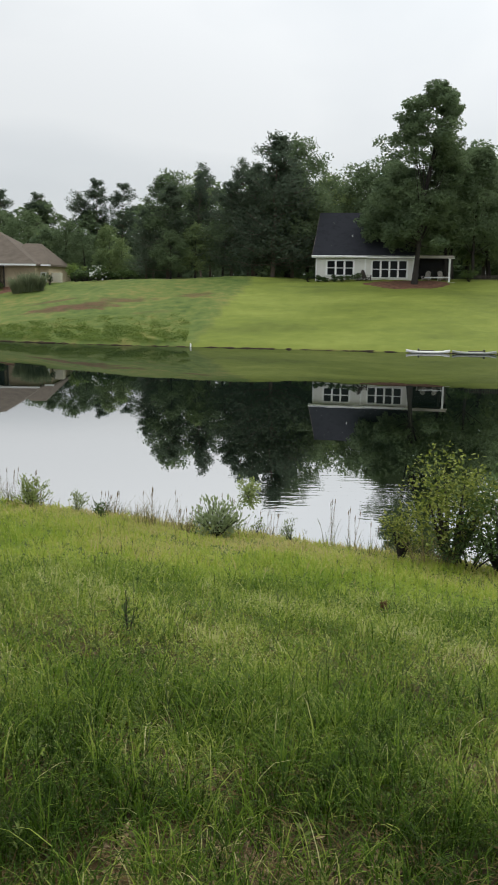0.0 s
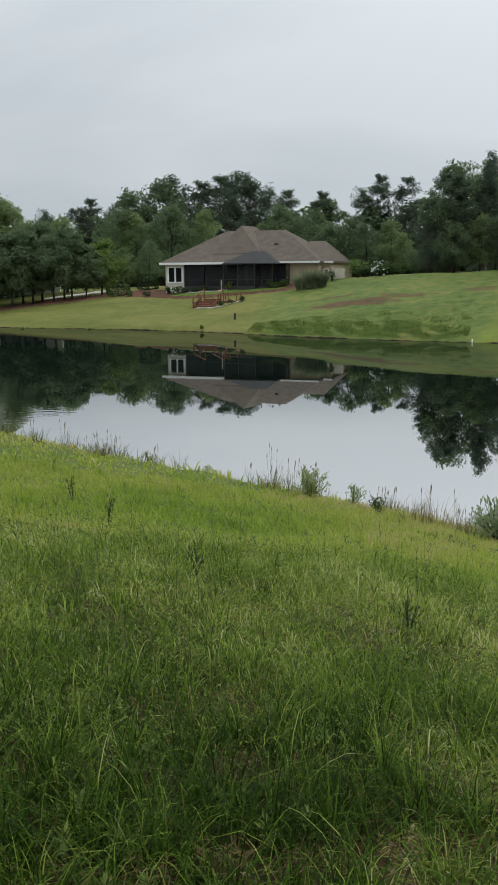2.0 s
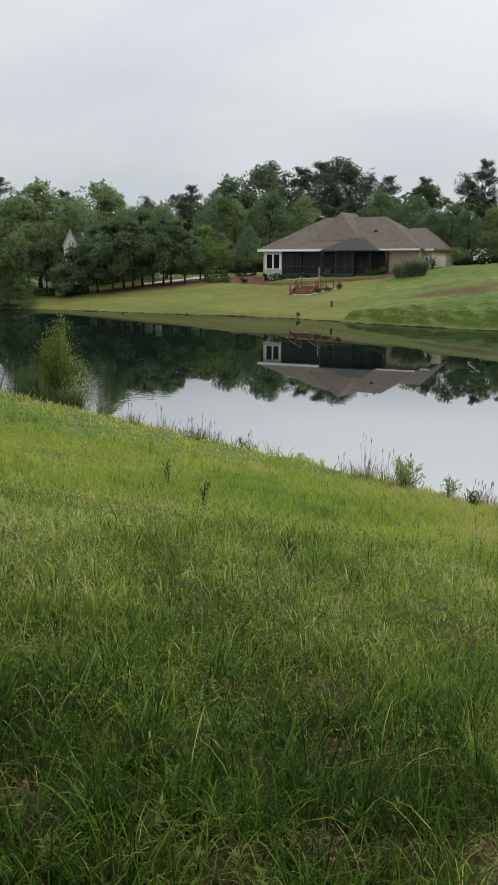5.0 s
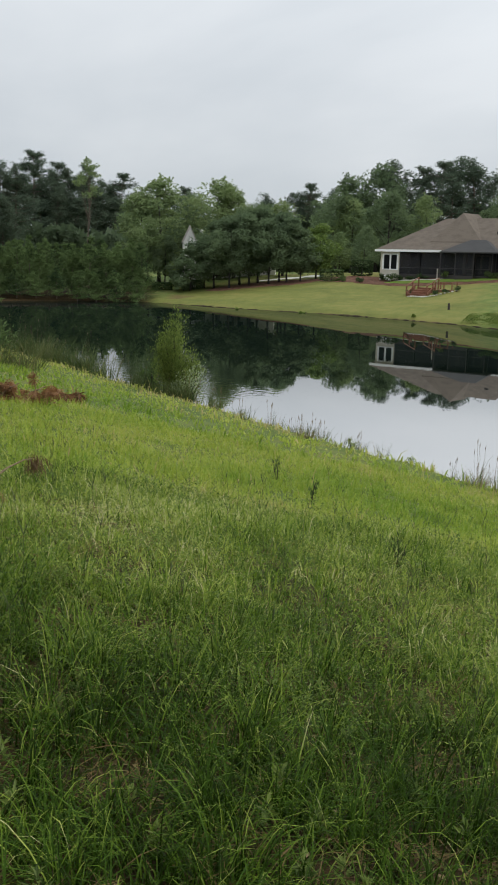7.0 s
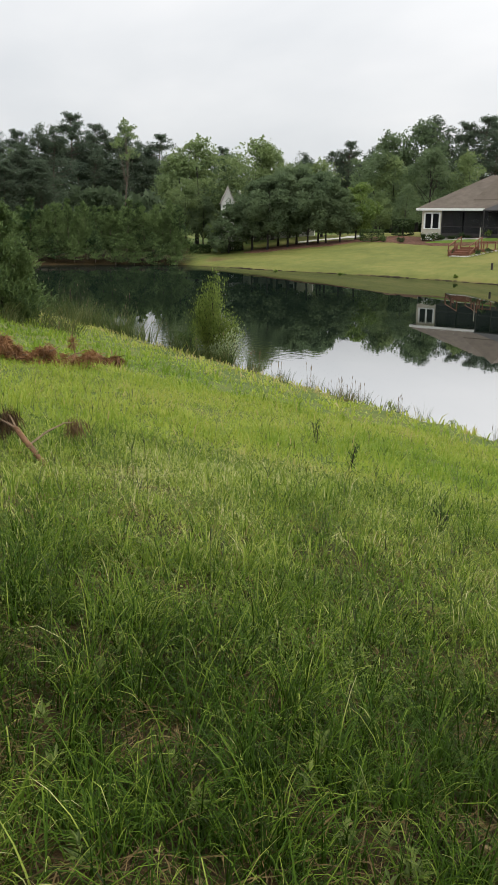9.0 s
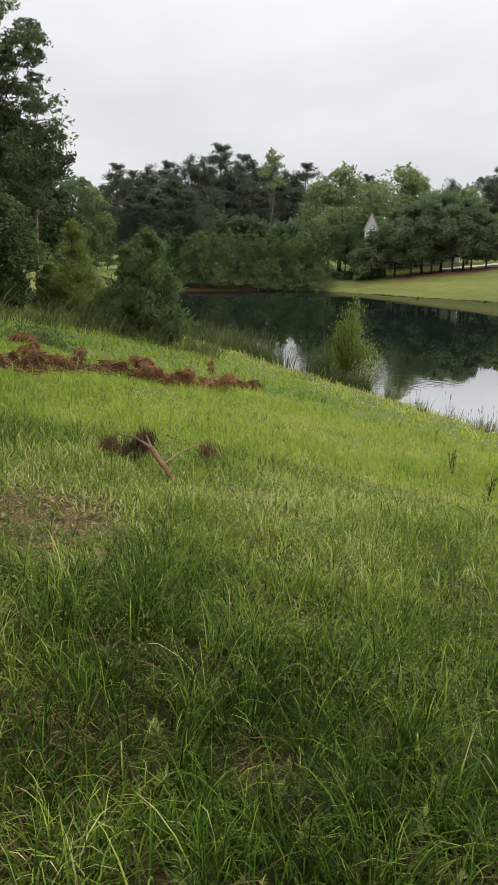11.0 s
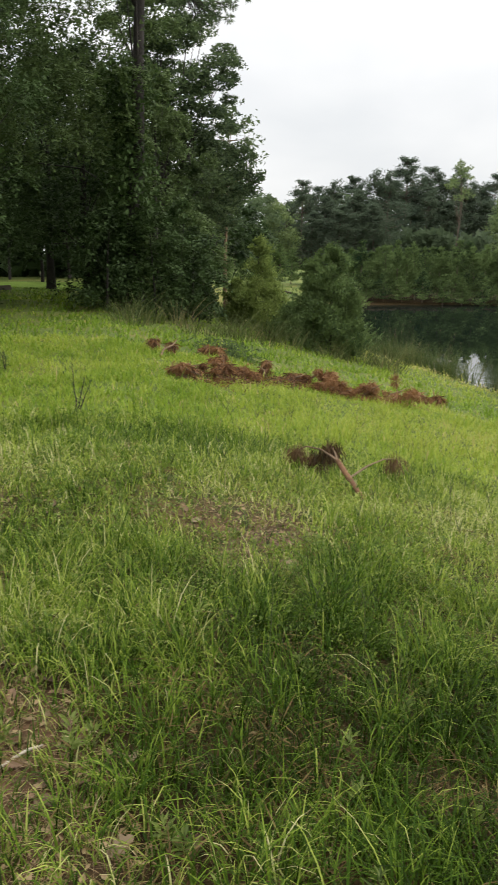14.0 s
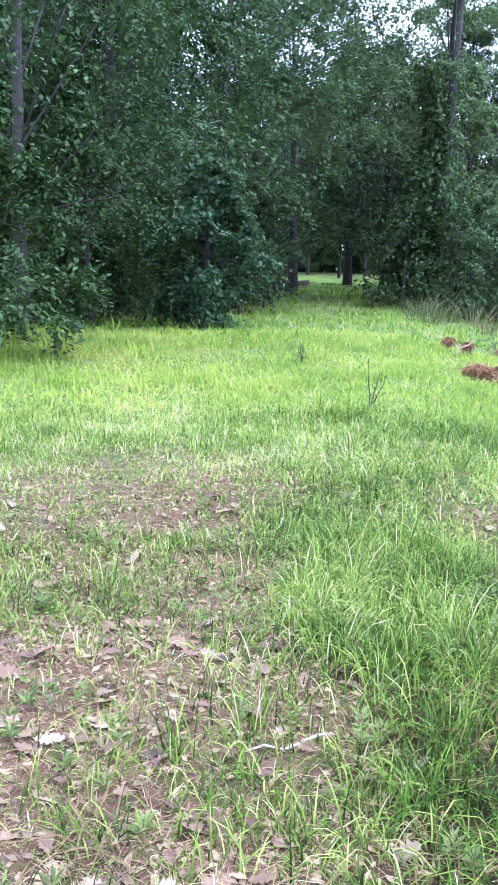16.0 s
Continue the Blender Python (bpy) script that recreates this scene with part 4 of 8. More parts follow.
house_oak()


def left_woods():
    """Trees on the near bank, towards the left: the large ones one by one, understorey between."""
    def hw(seed, az, dist, h, r, base, cl, lv, leaf, tr, mat, label, name="hardwood_tree", gaps=0.2, shape=1.0, turn=0, limbs=5, tri=True, twigs=12, bias=(0, 0), clump=0.62):
        b = hardwood(seed, h, r, base, cl, lv, leaf, tr, gaps=gaps, shape=shape, flat=0.45, clump=clump, up=1.5, limbs=limbs, tri=tri, twigs=twigs, bias=bias)
        return tree_thing(name, b, mat, M_BARK, stand(az, dist, turn), label, "tree", "trees on the near bank")

    def pn(seed, az, dist, h, r, base, wh, tf, nd, tr, label, gaps=0.15, bark=None):
        tree_thing("pine_tree", pine(seed, h, r, base, wh, tf, nd, tr, gaps=gaps, tri=True), M_PINE, bark or M_BARK_PINE, stand(az, dist), label, "tree", "trees on the near bank")

    # the great tree with ivy on its trunk, and its neighbours
    great = hw(301, 64.0, 30, 18.0, 3.5, 4.6, 150, 330, 0.13, 0.36, M_OAK_EDGE, "tall hardwood with a thick dark trunk at the meadow's edge", gaps=0.35, limbs=34, bias=(-1.0, -2.0))
    # one long bough reaches out over the meadow
    rng = np.random.RandomState(44)
    heart = Vector((-22.4, 13.35, 11.45)) - great.matrix_basis.translation
    p0 = np.array([0, 0, 12.0])
    e = np.array(heart)
    w, lv = Bag().tube([p0, p0 * 0.5 + e * 0.5 + [0, 0, 0.5], e], [0.07, 0.04, 0.015], 6), Bag()
    for k in range(30):
        q = e + rng.normal(size=3) * [0.55, 0.5, 0.28] + [0, 0, 0.15]
        w.tube([e * 0.8 + p0 * 0.2 + [0, 0, 0.2], (e + q) / 2, q], [0.02, 0.014, 0.006], 4)
        d = rng.normal(size=(70, 3)); d /= np.linalg.norm(d, axis=1)[:, None]
        lv.cards(q + d * 0.12, 0.2, rng, 0.12, 0.3, axis=d * 2)
    part("bough", w.mesh("bough", M_BARK, True), great)
    part("bough_foliage", lv.mesh("bough_foliage", M_PINE), great, "dark tufts at the bough's end")
    hw(302, 60.9, 43, 15.6, 4.0, 3.4, 150, 400, 0.135, 0.3, M_PINE, "broad tall tree with rounded tiers of foliage at the wood's corner", gaps=0.1, limbs=4, twigs=0, clump=0.5)
    hw(303, 61.9, 42, 10.2, 2.5, 1.2, 60, 330, 0.16, 0.24, M_OAK_EDGE, "mid-green leafy hardwood at the wood's corner")
    hw(304, 58.9, 47, 9.3, 1.7, 5.2, 44, 260, 0.14, 0.16, M_PINE, "slender tree leaning its boughs out over the bank", gaps=0.3, limbs=3, twigs=0)
    hw(305, 62.3, 36, 9.5, 2.7, 0.8, 70, 330, 0.14, 0.2, M_OAK_EDGE, "dense dark hardwood with low boughs")
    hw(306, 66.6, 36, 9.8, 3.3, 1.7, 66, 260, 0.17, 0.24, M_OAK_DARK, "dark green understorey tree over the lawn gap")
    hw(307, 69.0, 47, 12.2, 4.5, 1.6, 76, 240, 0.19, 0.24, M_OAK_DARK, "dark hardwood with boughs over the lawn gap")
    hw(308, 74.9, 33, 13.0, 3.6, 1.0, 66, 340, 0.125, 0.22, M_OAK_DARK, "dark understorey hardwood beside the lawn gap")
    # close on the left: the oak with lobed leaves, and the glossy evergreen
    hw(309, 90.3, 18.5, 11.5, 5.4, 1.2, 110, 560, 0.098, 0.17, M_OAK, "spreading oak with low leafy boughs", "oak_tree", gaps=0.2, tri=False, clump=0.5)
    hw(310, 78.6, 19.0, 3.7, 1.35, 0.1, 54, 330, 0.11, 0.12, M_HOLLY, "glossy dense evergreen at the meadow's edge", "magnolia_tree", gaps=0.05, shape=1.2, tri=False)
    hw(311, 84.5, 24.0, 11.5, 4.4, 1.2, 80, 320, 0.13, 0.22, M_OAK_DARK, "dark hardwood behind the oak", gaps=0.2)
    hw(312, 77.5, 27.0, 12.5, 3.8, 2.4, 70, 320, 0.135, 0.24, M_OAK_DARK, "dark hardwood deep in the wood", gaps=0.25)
    hw(313, 92.6, 13.6, 3.6, 1.7, 0.2, 40, 330, 0.092, 0.09, M_OAK, "young oak with leafy boughs to the grass", "oak_tree", gaps=0.15, tri=False)
    hw(315, 86.0, 20.5, 4.6, 2.6, 0.1, 54, 330, 0.1, 0.1, M_OAK, "low leafy oak at the meadow's edge", "oak_tree", gaps=0.15, tri=False)
    hw(316, 72.6, 40.0, 15.5, 3.4, 7.0, 60, 240, 0.2, 0.22, M_OAK_DARK, "tall dark hardwood rising behind the lawn gap")
    hw(314, 98.0, 26.0, 12.0, 5.0, 1.0, 70, 120, 0.3, 0.25, M_OAK_DARK, "dark hardwood at the side of the meadow")
    for i, (az, d, h) in enumerate(((66, 58, 10.5), (69.5, 62, 12), (73, 60, 13.5), (76.5, 56, 15), (80, 50, 15), (84, 46, 14), (88, 42, 14), (92, 40, 13), (61.5, 54, 11), (71.5, 70, 14), (67.8, 72, 12), (75, 72, 16), (59, 56, 9))):
        if i % 2:
            pn(330 + i, az, d, h, 3.2, 3.0, 16, 50, 0.5, 0.13, "tall pine in the wood's depth", bark=M_BARK)
        else:
            hw(330 + i, az, d, h, 4.4, 3.0, 46, 160, 0.36, 0.14, M_OAK_DARK, "dark hardwood in the wood's depth", limbs=8, tri=True)
    # the lone straight trunk at the wood's corner
    pn(350, 57.8, 49, 10.5, 2.0, 5.6, 8, 46, 0.3, 0.15, "straight bare-trunked pine at the wood's corner")


left_woods()


def thicket(name, seed, pts_fn, n, leaf, mat, label, aspect=0.6):
    rng = np.random.RandomState(seed)
    x, y, dz = pts_fn(rng, n)
    pts = np.stack([x, y, land(x, y) + dz], -1)
    tagged(new(name, Bag().cards(pts, leaf * rng.uniform(0.7, 1.3, n), rng, aspect, 0.5).mesh(name, mat)), label, "undergrowth", kind="stuff")


def under_left(rng, n):
    az = np.concatenate([rng.uniform(59.4, 66.5, n // 2), rng.uniform(73.6, 96, n - n // 2)])
    d = np.interp(az, [49, 55, 60, 66, 74, 80, 88, 96], [47, 44, 36, 33, 29, 23.5, 21, 20]) + rng.gamma(2.0, 1.6, n)
    top = 2.6 + 1.4 * waves(az, d, 31, 5.0)
    return -d * np.sin(np.radians(az)), d * np.cos(np.radians(az)), top * rng.uniform(0, 1, n) ** 1.3


def deep_left(rng, n):
    az = rng.uniform(80.5, 97, n)
    d = rng.uniform(31, 40, n)
    top = 12.5 + 2.5 * waves(az, d * 0, 32, 6.0)
    return -d * np.sin(np.radians(az)), d * np.cos(np.radians(az)), top * rng.uniform(0.02, 1, n)


def trunk_ivy():
    """Creeper on the great tree's trunk, and the saplings at its foot."""
    rng = np.random.RandomState(43)
    x, y, z = at_polar(64.0, 29.9)
    n = 6500
    h = rng.uniform(0, 1, n) ** 0.8 * 8.0
    a, r = rng.uniform(0, 6.28, n), 0.3 + rng.gamma(1.6, 0.16, n) * (1 + 0.6 * np.sin(h * 1.9))
    pts = np.column_stack([x + r * np.cos(a), y + r * np.sin(a), z + h])
    tagged(new("ivy", Bag().cards(pts, 0.16 * rng.uniform(0.7, 1.3, n), rng, 0.7, 0.8).mesh("ivy", M_OAK)), "green creeper climbing the great tree's trunk", "climber", kind="stuff")
    for i, (az, d, h, w) in enumerate(((62.4, 29.5, 3.8, 1.3), (65.6, 29.0, 3.4, 1.3), (66.4, 31, 3.0, 1.4), (61.0, 30.5, 4.2, 1.5), (60.0, 31.5, 3.4, 1.2), (59.6, 33.5, 2.6, 0.9), (74.6, 27.5, 3.6, 1.5), (76.2, 25.0, 3.0, 1.3))):
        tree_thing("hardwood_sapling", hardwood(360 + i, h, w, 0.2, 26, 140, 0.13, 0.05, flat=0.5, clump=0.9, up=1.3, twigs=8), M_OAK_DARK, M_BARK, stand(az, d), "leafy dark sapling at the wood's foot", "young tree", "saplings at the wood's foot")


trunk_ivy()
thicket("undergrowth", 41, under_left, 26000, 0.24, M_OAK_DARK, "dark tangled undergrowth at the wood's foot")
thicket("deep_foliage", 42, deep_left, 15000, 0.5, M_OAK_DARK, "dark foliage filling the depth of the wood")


def back_left(rng, n):
    az = rng.uniform(60, 102, n)
    d = rng.uniform(76, 96, n)
    return -d * np.sin(np.radians(az)), d * np.cos(np.radians(az)), rng.uniform(0, 1, n) * np.interp(az, [60, 65, 76, 80, 102], [10, 11, 12, 14, 15])


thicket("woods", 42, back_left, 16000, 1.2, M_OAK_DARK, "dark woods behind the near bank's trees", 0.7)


# ---- houses over the water ----
M_SIDING = plain("pale_siding", (0.64, 0.625, 0.58), 0.75, vary=0.1, bump=0.05)
M_TRIM = plain("white_trim", (0.74, 0.74, 0.72), 0.55, vary=0.08, bump=0.03)
M_SHINGLE_DARK = plain("charcoal_shingles", (0.021, 0.022, 0.026), 0.95, scale=14, vary=0.3, bump=0.5, fine=30, spec=0.05)
M_SHINGLE_BROWN = plain("weathered_brown_shingles", (0.100, 0.081, 0.063), 0.95, scale=10, vary=0.25, bump=0.5, fine=30, spec=0.2)
M_TAN = plain("tan_stucco", (0.42, 0.34, 0.235), 0.9, vary=0.1, bump=0.2)
M_PANE = plain("window_pane", (0.010, 0.011, 0.012), 0.15, vary=0.2, bump=0.0, spec=0.15)
M_BRONZE = plain("dark_bronze_frame", (0.035, 0.030, 0.027), 0.5, vary=0.2, bump=0.0)
# porch and indoor shade is put into this wall colour; the rake board shares it
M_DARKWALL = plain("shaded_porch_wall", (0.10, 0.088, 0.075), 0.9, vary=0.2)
M_DECK = plain("red_stained_wood", (0.165, 0.068, 0.038), 0.75, scale=20, vary=0.3, bump=0.3)
M_DARKWOOD = plain("dark_wood", (0.045, 0.034, 0.028), 0.7, vary=0.3)
M_GREYWOOD = plain("weathered_grey_wood", (0.33, 0.30, 0.26), 0.85, vary=0.25, bump=0.3)
M_STONE = plain("pale_edging_stone", (0.42, 0.40, 0.36), 0.9, vary=0.3, bump=0.5)
M_CONCRETE = plain("pale_concrete", (0.52, 0.50, 0.46), 0.9, vary=0.12, bump=0.2)
M_MULCH = plain("brown_bark_mulch", (0.115, 0.060, 0.040), 0.95, scale=20, vary=0.5, bump=0.9, fine=40, spec=0.1)


def screen_material():
    """Dark insect mesh: most of the light stays out."""
    m, nt, ns, lk, b = nodes_of("insect_screen")
    b.inputs["Base Color"].default_value, b.inputs["Roughness"].default_value = (0.016, 0.017, 0.019, 1), 0.8
    tr = ns.new("ShaderNodeBsdfTransparent")
    ms = ns.new("ShaderNodeMixShader"); ms.inputs[0].default_value = 0.42
    lk.new(b.outputs[0], ms.inputs[1]); lk.new(tr.outputs[0], ms.inputs[2]); lk.new(ms.outputs[0], ns["Material Output"].inputs[0])
    return m


M_SCREEN = screen_material()


def window(house, x0, x1, z0, z1, y, lights, frame_mat=None, rail=True, label="white-framed window"):
    """A window in a wall that faces -y: frame and mullions, a pane to each light."""
    b, t = Bag(), 0.09
    b.box(x0 - t, x1 + t, y - 0.05, y + 0.10, z1, z1 + t + 0.03, bevel=0.012)
    b.box(x0 - t - 0.04, x1 + t + 0.04, y - 0.09, y + 0.10, z0 - t, z0, bevel=0.012)
    w = (x1 - x0) / lights
    for i in range(lights + 1):
        h = t * (0.55 if 0 < i < lights else 0.5)
        c = x0 + i * w + (-t / 2 if i == 0 else t / 2 if i == lights else 0)
        b.box(c - max(h, 0.085), c + max(h, 0.085), y - 0.045, y + 0.10, z0, z1)
    fr = part("window", b.mesh("window_frame", frame_mat or M_TRIM), house, label)
    for i in range(lights):
        a, c = x0 + i * w + 0.05, x0 + (i + 1) * w - 0.05
        part("pane", Bag().box(a, c, y + 0.02, y + 0.05, z0, z1).mesh("pane", M_PANE), fr)
        if rail:
            part("meeting_rail", Bag().box(a, c, y - 0.02, y + 0.02, (z0 + z1) / 2 - 0.035, (z0 + z1) / 2 + 0.035).mesh("meeting_rail", frame_mat or M_TRIM), fr)
    return fr


def wall(house, name, x0, x1, y0, y1, z0, z1, mat, holes=(), label=""):
    """A wall along x with openings (x0, x1, z0, z1) cut through it."""
    b = Bag()
    xs = sorted({x0, x1, *[h[0] for h in holes], *[h[1] for h in holes]})
    for a, c in zip(xs, xs[1:]):
        cuts = sorted((h[2], h[3]) for h in holes if h[0] <= a and h[1] >= c)
        z = z0
        for lo, hi in cuts:
            if lo > z:
                b.box(a, c, y0, y1, z, lo)
            z = hi
        if z1 > z:
            b.box(a, c, y0, y1, z, z1)
    return part(name, b.mesh(name, mat), house, label)


def gable_roof(x0, x1, y0, y1, ze, zr, over=0.35, thick=0.16):
    b = Bag()
    ym = (y0 + y1) / 2
    s = (zr - ze) / (ym - y0)
    yo0, yo1, zo = y0 - over, y1 + over, ze - over * s
    p = [(yo0, zo), (ym, zr), (yo1, zo)]
    v = [(x, y, z + dz) for x in (x0 - over, x1 + over) for dz in (0, -thick) for y, z in p]
    b.add(v, [(0, 6, 7, 1), (1, 7, 8, 2), (3, 4, 10, 9), (4, 5, 11, 10), (0, 1, 4, 3), (1, 2, 5, 4), (6, 9, 10, 7), (7, 10, 11, 8), (0, 3, 9, 6), (2, 8, 11, 5)])
    return b


def hip_roof(x0, x1, y0, y1, ze, zr, r0, r1, ry0, ry1=None, over=0.45, drop=0.2):
    """A roof whose ridge runs from (r0, ry0) to (r1, ry1) over a rectangle of eaves."""
    ry1 = ry0 if ry1 is None else ry1
    X0, X1, Y0, Y1 = x0 - over, x1 + over, y0 - over, y1 + over
    v = [(X0, Y0, ze), (X1, Y0, ze), (X1, Y1, ze), (X0, Y1, ze), (r0, ry0, zr), (r1, ry1, zr)]
    v += [(x, y, ze - drop) for x, y, _ in v[:4]]
    return Bag().add(v, [(0, 1, 5, 4), (2, 3, 4, 5), (0, 6, 7, 1), (1, 7, 8, 2), (2, 8, 9, 3), (3, 9, 6, 0), (6, 9, 8, 7)], [(1, 2, 5), (3, 0, 4)])


def garden_chair(m, mat, label):
    """A slatted garden armchair with a raked back."""
    c = empty("garden_chair", m, label, "chair", "garden chairs")
    for i in range(5):
        y = -0.25 + i * 0.115
        part("seat_slat", Bag().box(-0.27, 0.27, y, y + 0.1, 0.36 - i * 0.022, 0.385 - i * 0.022, bevel=0.005).mesh("seat_slat", mat), c)
    for i in range(5):
        x = -0.25 + i * 0.105
        top = 0.98 + (0.08 if 0 < i < 4 else 0) + (0.03 if i == 2 else 0)
        part("back_slat", Bag().add([(x, 0.27, 0.28), (x + 0.085, 0.27, 0.28), (x + 0.085, 0.55, top), (x, 0.55, top), (x, 0.295, 0.28), (x + 0.085, 0.295, 0.28), (x + 0.085, 0.575, top), (x, 0.575, top)],
                                     [(0, 1, 2, 3), (5, 4, 7, 6), (0, 4, 5, 1), (3, 2, 6, 7), (0, 3, 7, 4), (1, 5, 6, 2)]).mesh("back_slat", mat), c)
    for s in (-1, 1):
        part("armrest", Bag().box(s * 0.36 - 0.07, s * 0.36 + 0.07, -0.34, 0.42, 0.56, 0.585, bevel=0.006).mesh("armrest", mat), c)
        part("leg", Bag().box(s * 0.32 - 0.03, s * 0.32 + 0.03, -0.30, -0.20, 0, 0.56).mesh("leg", mat), c)
        part("leg", Bag().add([(s * 0.32 - 0.03, -0.2, 0.30), (s * 0.32 + 0.03, -0.2, 0.30), (s * 0.32 + 0.03, -0.2, 0.39), (s * 0.32 - 0.03, -0.2, 0.39), (s * 0.32 - 0.03, 0.55, 0), (s * 0.32 + 0.03, 0.55, 0), (s * 0.32 + 0.03, 0.62, 0.06), (s * 0.32 - 0.03, 0.62, 0.06)],
                               [(0, 1, 2, 3), (5, 4, 7, 6), (0, 4, 5, 1), (3, 2, 6, 7), (0, 3, 7, 4), (1, 5, 6, 2)]).mesh("leg", mat), c)
    return c


def shrub(seed, x, y, w, h, leaf, mat, label, n=500, name="shrub", group="", flowers=None, lumps=7, sink=0.05, stems=True):
    """A low bush: several stems, lumps of leaves, perhaps flowers."""
    rng = np.random.RandomState(seed)
    t = empty(name, Matrix.Translation((x, y, gz(x, y) - sink)), label, "shrub", group)
    wood, lv, fl = Bag(), Bag(), Bag()
    for k in range(lumps):
        a = rng.uniform(0, 6.28)
        r = w * 0.34 * rng.uniform(0.1, 1) ** 0.5
        c = np.array([r * math.cos(a), r * math.sin(a), h * rng.uniform(0.35, 0.78)])
        if stems:
            wood.tube(np.array([[0.1 * c[0], 0.1 * c[1], 0], c * [0.6, 0.6, 0.55], c]), [0.022 * h + 0.004, 0.014 * h + 0.003, 0.004], 4)
        p = c + ball(rng, n // lumps, 0.9, 0.3) * np.array([w * 0.27, w * 0.27, h * 0.30])
        p[:, 2] = np.clip(p[:, 2], 0.03, None)
        lv.cards(p, leaf * rng.uniform(0.7, 1.3, len(p)), rng, 0.5, 0.4)
        if flowers:
            q = c + ball(rng, 9, 0.9, 0.95) * np.array([w * 0.29, w * 0.29, h * 0.32])
            fl.cards(q, leaf * 1.3, rng, 0.95, 1.0)
    if stems:
        part("branchwork", wood.mesh("shrub_stems", M_BARK), t)
    part("foliage", lv.mesh("shrub_leaves", mat), t)
    if flowers:
        part("blossom", fl.mesh("shrub_flowers", flowers), t, "white blossoms")
    return t


def white_house():
    A = Matrix.Translation((6.72, 84.75, 4.93)) @ Matrix.Rotation(radians(-12.0), 4, "Z")
    h = empty("house", A, "pale cottage with white-framed windows and a steep charcoal roof", "house")
    W1, W2, D = 4.8, 9.4, 10.4
    l_win, r_win = (1.1, 3.65, 0.62, 1.92), (5.45, 8.75, 0.42, 1.95)
    wall(h, "wall", 0, W1, 0, 0.2, -0.7, 2.45, M_SIDING, [l_win])
    wall(h, "wall", W1, W2, 0.06, 0.26, -0.7, 2.45, M_SIDING, [r_win])
    for nm, a in (("wall", (0, 0.2, 0.2, D, -0.7, 2.45)), ("wall", (W2 - 0.2, W2, 0.26, D, -0.7, 2.45)), ("wall", (0, W2, D, D + 0.2, -0.7, 2.45))):
        part(nm, Bag().box(*a).mesh(nm, M_SIDING), h)
    g = Bag().add([(0.02, 0, 2.45), (0.02, D, 2.45), (0.02, D / 2, 6.5), (0.2, 0, 2.45), (0.2, D, 2.45), (0.2, D / 2, 6.5)], [(0, 3, 5, 2), (1, 2, 5, 4)], [(0, 2, 1), (3, 4, 5)])
    part("gable", g.mesh("gable", M_SIDING), h)
    part("floor_slab", Bag().box(0.2, W2 - 0.2, 0.26, D, -0.1, 0.0).mesh("floor_slab", M_CONCRETE), h)
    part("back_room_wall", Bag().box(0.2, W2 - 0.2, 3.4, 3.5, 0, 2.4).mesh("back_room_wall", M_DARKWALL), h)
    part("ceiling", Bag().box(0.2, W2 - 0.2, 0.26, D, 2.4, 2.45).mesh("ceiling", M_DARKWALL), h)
    r = part("roof", gable_roof(0, W2, 0, D, 2.62, 6.85).mesh("roof", M_SHINGLE_DARK), h, "steep charcoal shingle roof")
    part("vent_pipe", Bag().tube([(3.3, 2.1, 4.2), (3.3, 2.1, 4.5)], [0.05, 0.05], 8).mesh("vent_pipe", M_TRIM), r)
    part("fascia", Bag().box(-0.35, W1 + 0.1, -0.40, -0.36, 2.22, 2.42).mesh("fascia", M_TRIM), h)
    part("fascia", Bag().box(W1 + 0.1, W2 + 0.35, -0.40, -0.36, 2.20, 2.36).mesh("fascia", M_TRIM), h)
    part("gutter", Bag().tube([(-0.35, -0.46, 2.36), (W1 + 0.2, -0.46, 2.34)], [0.06, 0.06], 8).mesh("gutter", M_TRIM), h)
    part("soffit", Bag().box(-0.3, W2 + 0.3, -0.36, 0.0, 2.40, 2.44).mesh("soffit", M_TRIM), h)
    part("rake_board", Bag().add([(-0.36, -0.4, 2.2), (-0.33, -0.4, 2.2), (-0.33, D / 2, 6.68), (-0.36, D / 2, 6.68), (-0.36, -0.4, 2.4), (-0.33, -0.4, 2.4), (-0.33, D / 2, 6.84), (-0.36, D / 2, 6.84)],
                                 [(0, 1, 2, 3), (5, 4, 7, 6), (0, 4, 5, 1), (3, 2, 6, 7), (0, 3, 7, 4), (1, 5, 6, 2)]).mesh("rake_board", M_DARKWALL), h)
    for x, y in ((0.06, -0.03), (W1, -0.02), (W2 - 0.06, 0.02)):
        part("corner_board", Bag().box(x - 0.07, x + 0.07, y - 0.02, y + 0.04, -0.3, 2.42).mesh("corner_board", M_TRIM), h)
    part("downspout", Bag().tube([(0.12, -0.42, 2.3), (0.12, -0.09, 2.1), (0.12, -0.09, -0.2)], [0.04] * 3, 6).mesh("downspout", M_TRIM), h)
    me = Bag().box(-0.02, 0.02, -0.018, 0.0, -0.5, 2.42).mesh("batten", M_SIDING)
    for i in range(1, 24):
        x = i * 0.4
        y = 0.0 if x < W1 else 0.06
        if any(a - 0.15 < x < b + 0.15 for a, b, *_ in (l_win, r_win)):
            continue
        o = part("batten", me, h)
        o.location = (x, y, 0)
    part("sill_band", Bag().box(W1 + 0.2, W2, 0.02, 0.06, 0.05, 0.16).mesh("sill_band", M_TRIM), h)
    window(h, *l_win, 0.0, 3)
    window(h, *r_win, 0.06, 4)
    # the porch: a roof on white posts, dark behind
    part("porch_roof", Bag().box(W2, 13.1, -0.3, 4.2, 2.3, 2.5).mesh("porch_roof", M_SHINGLE_DARK), h)
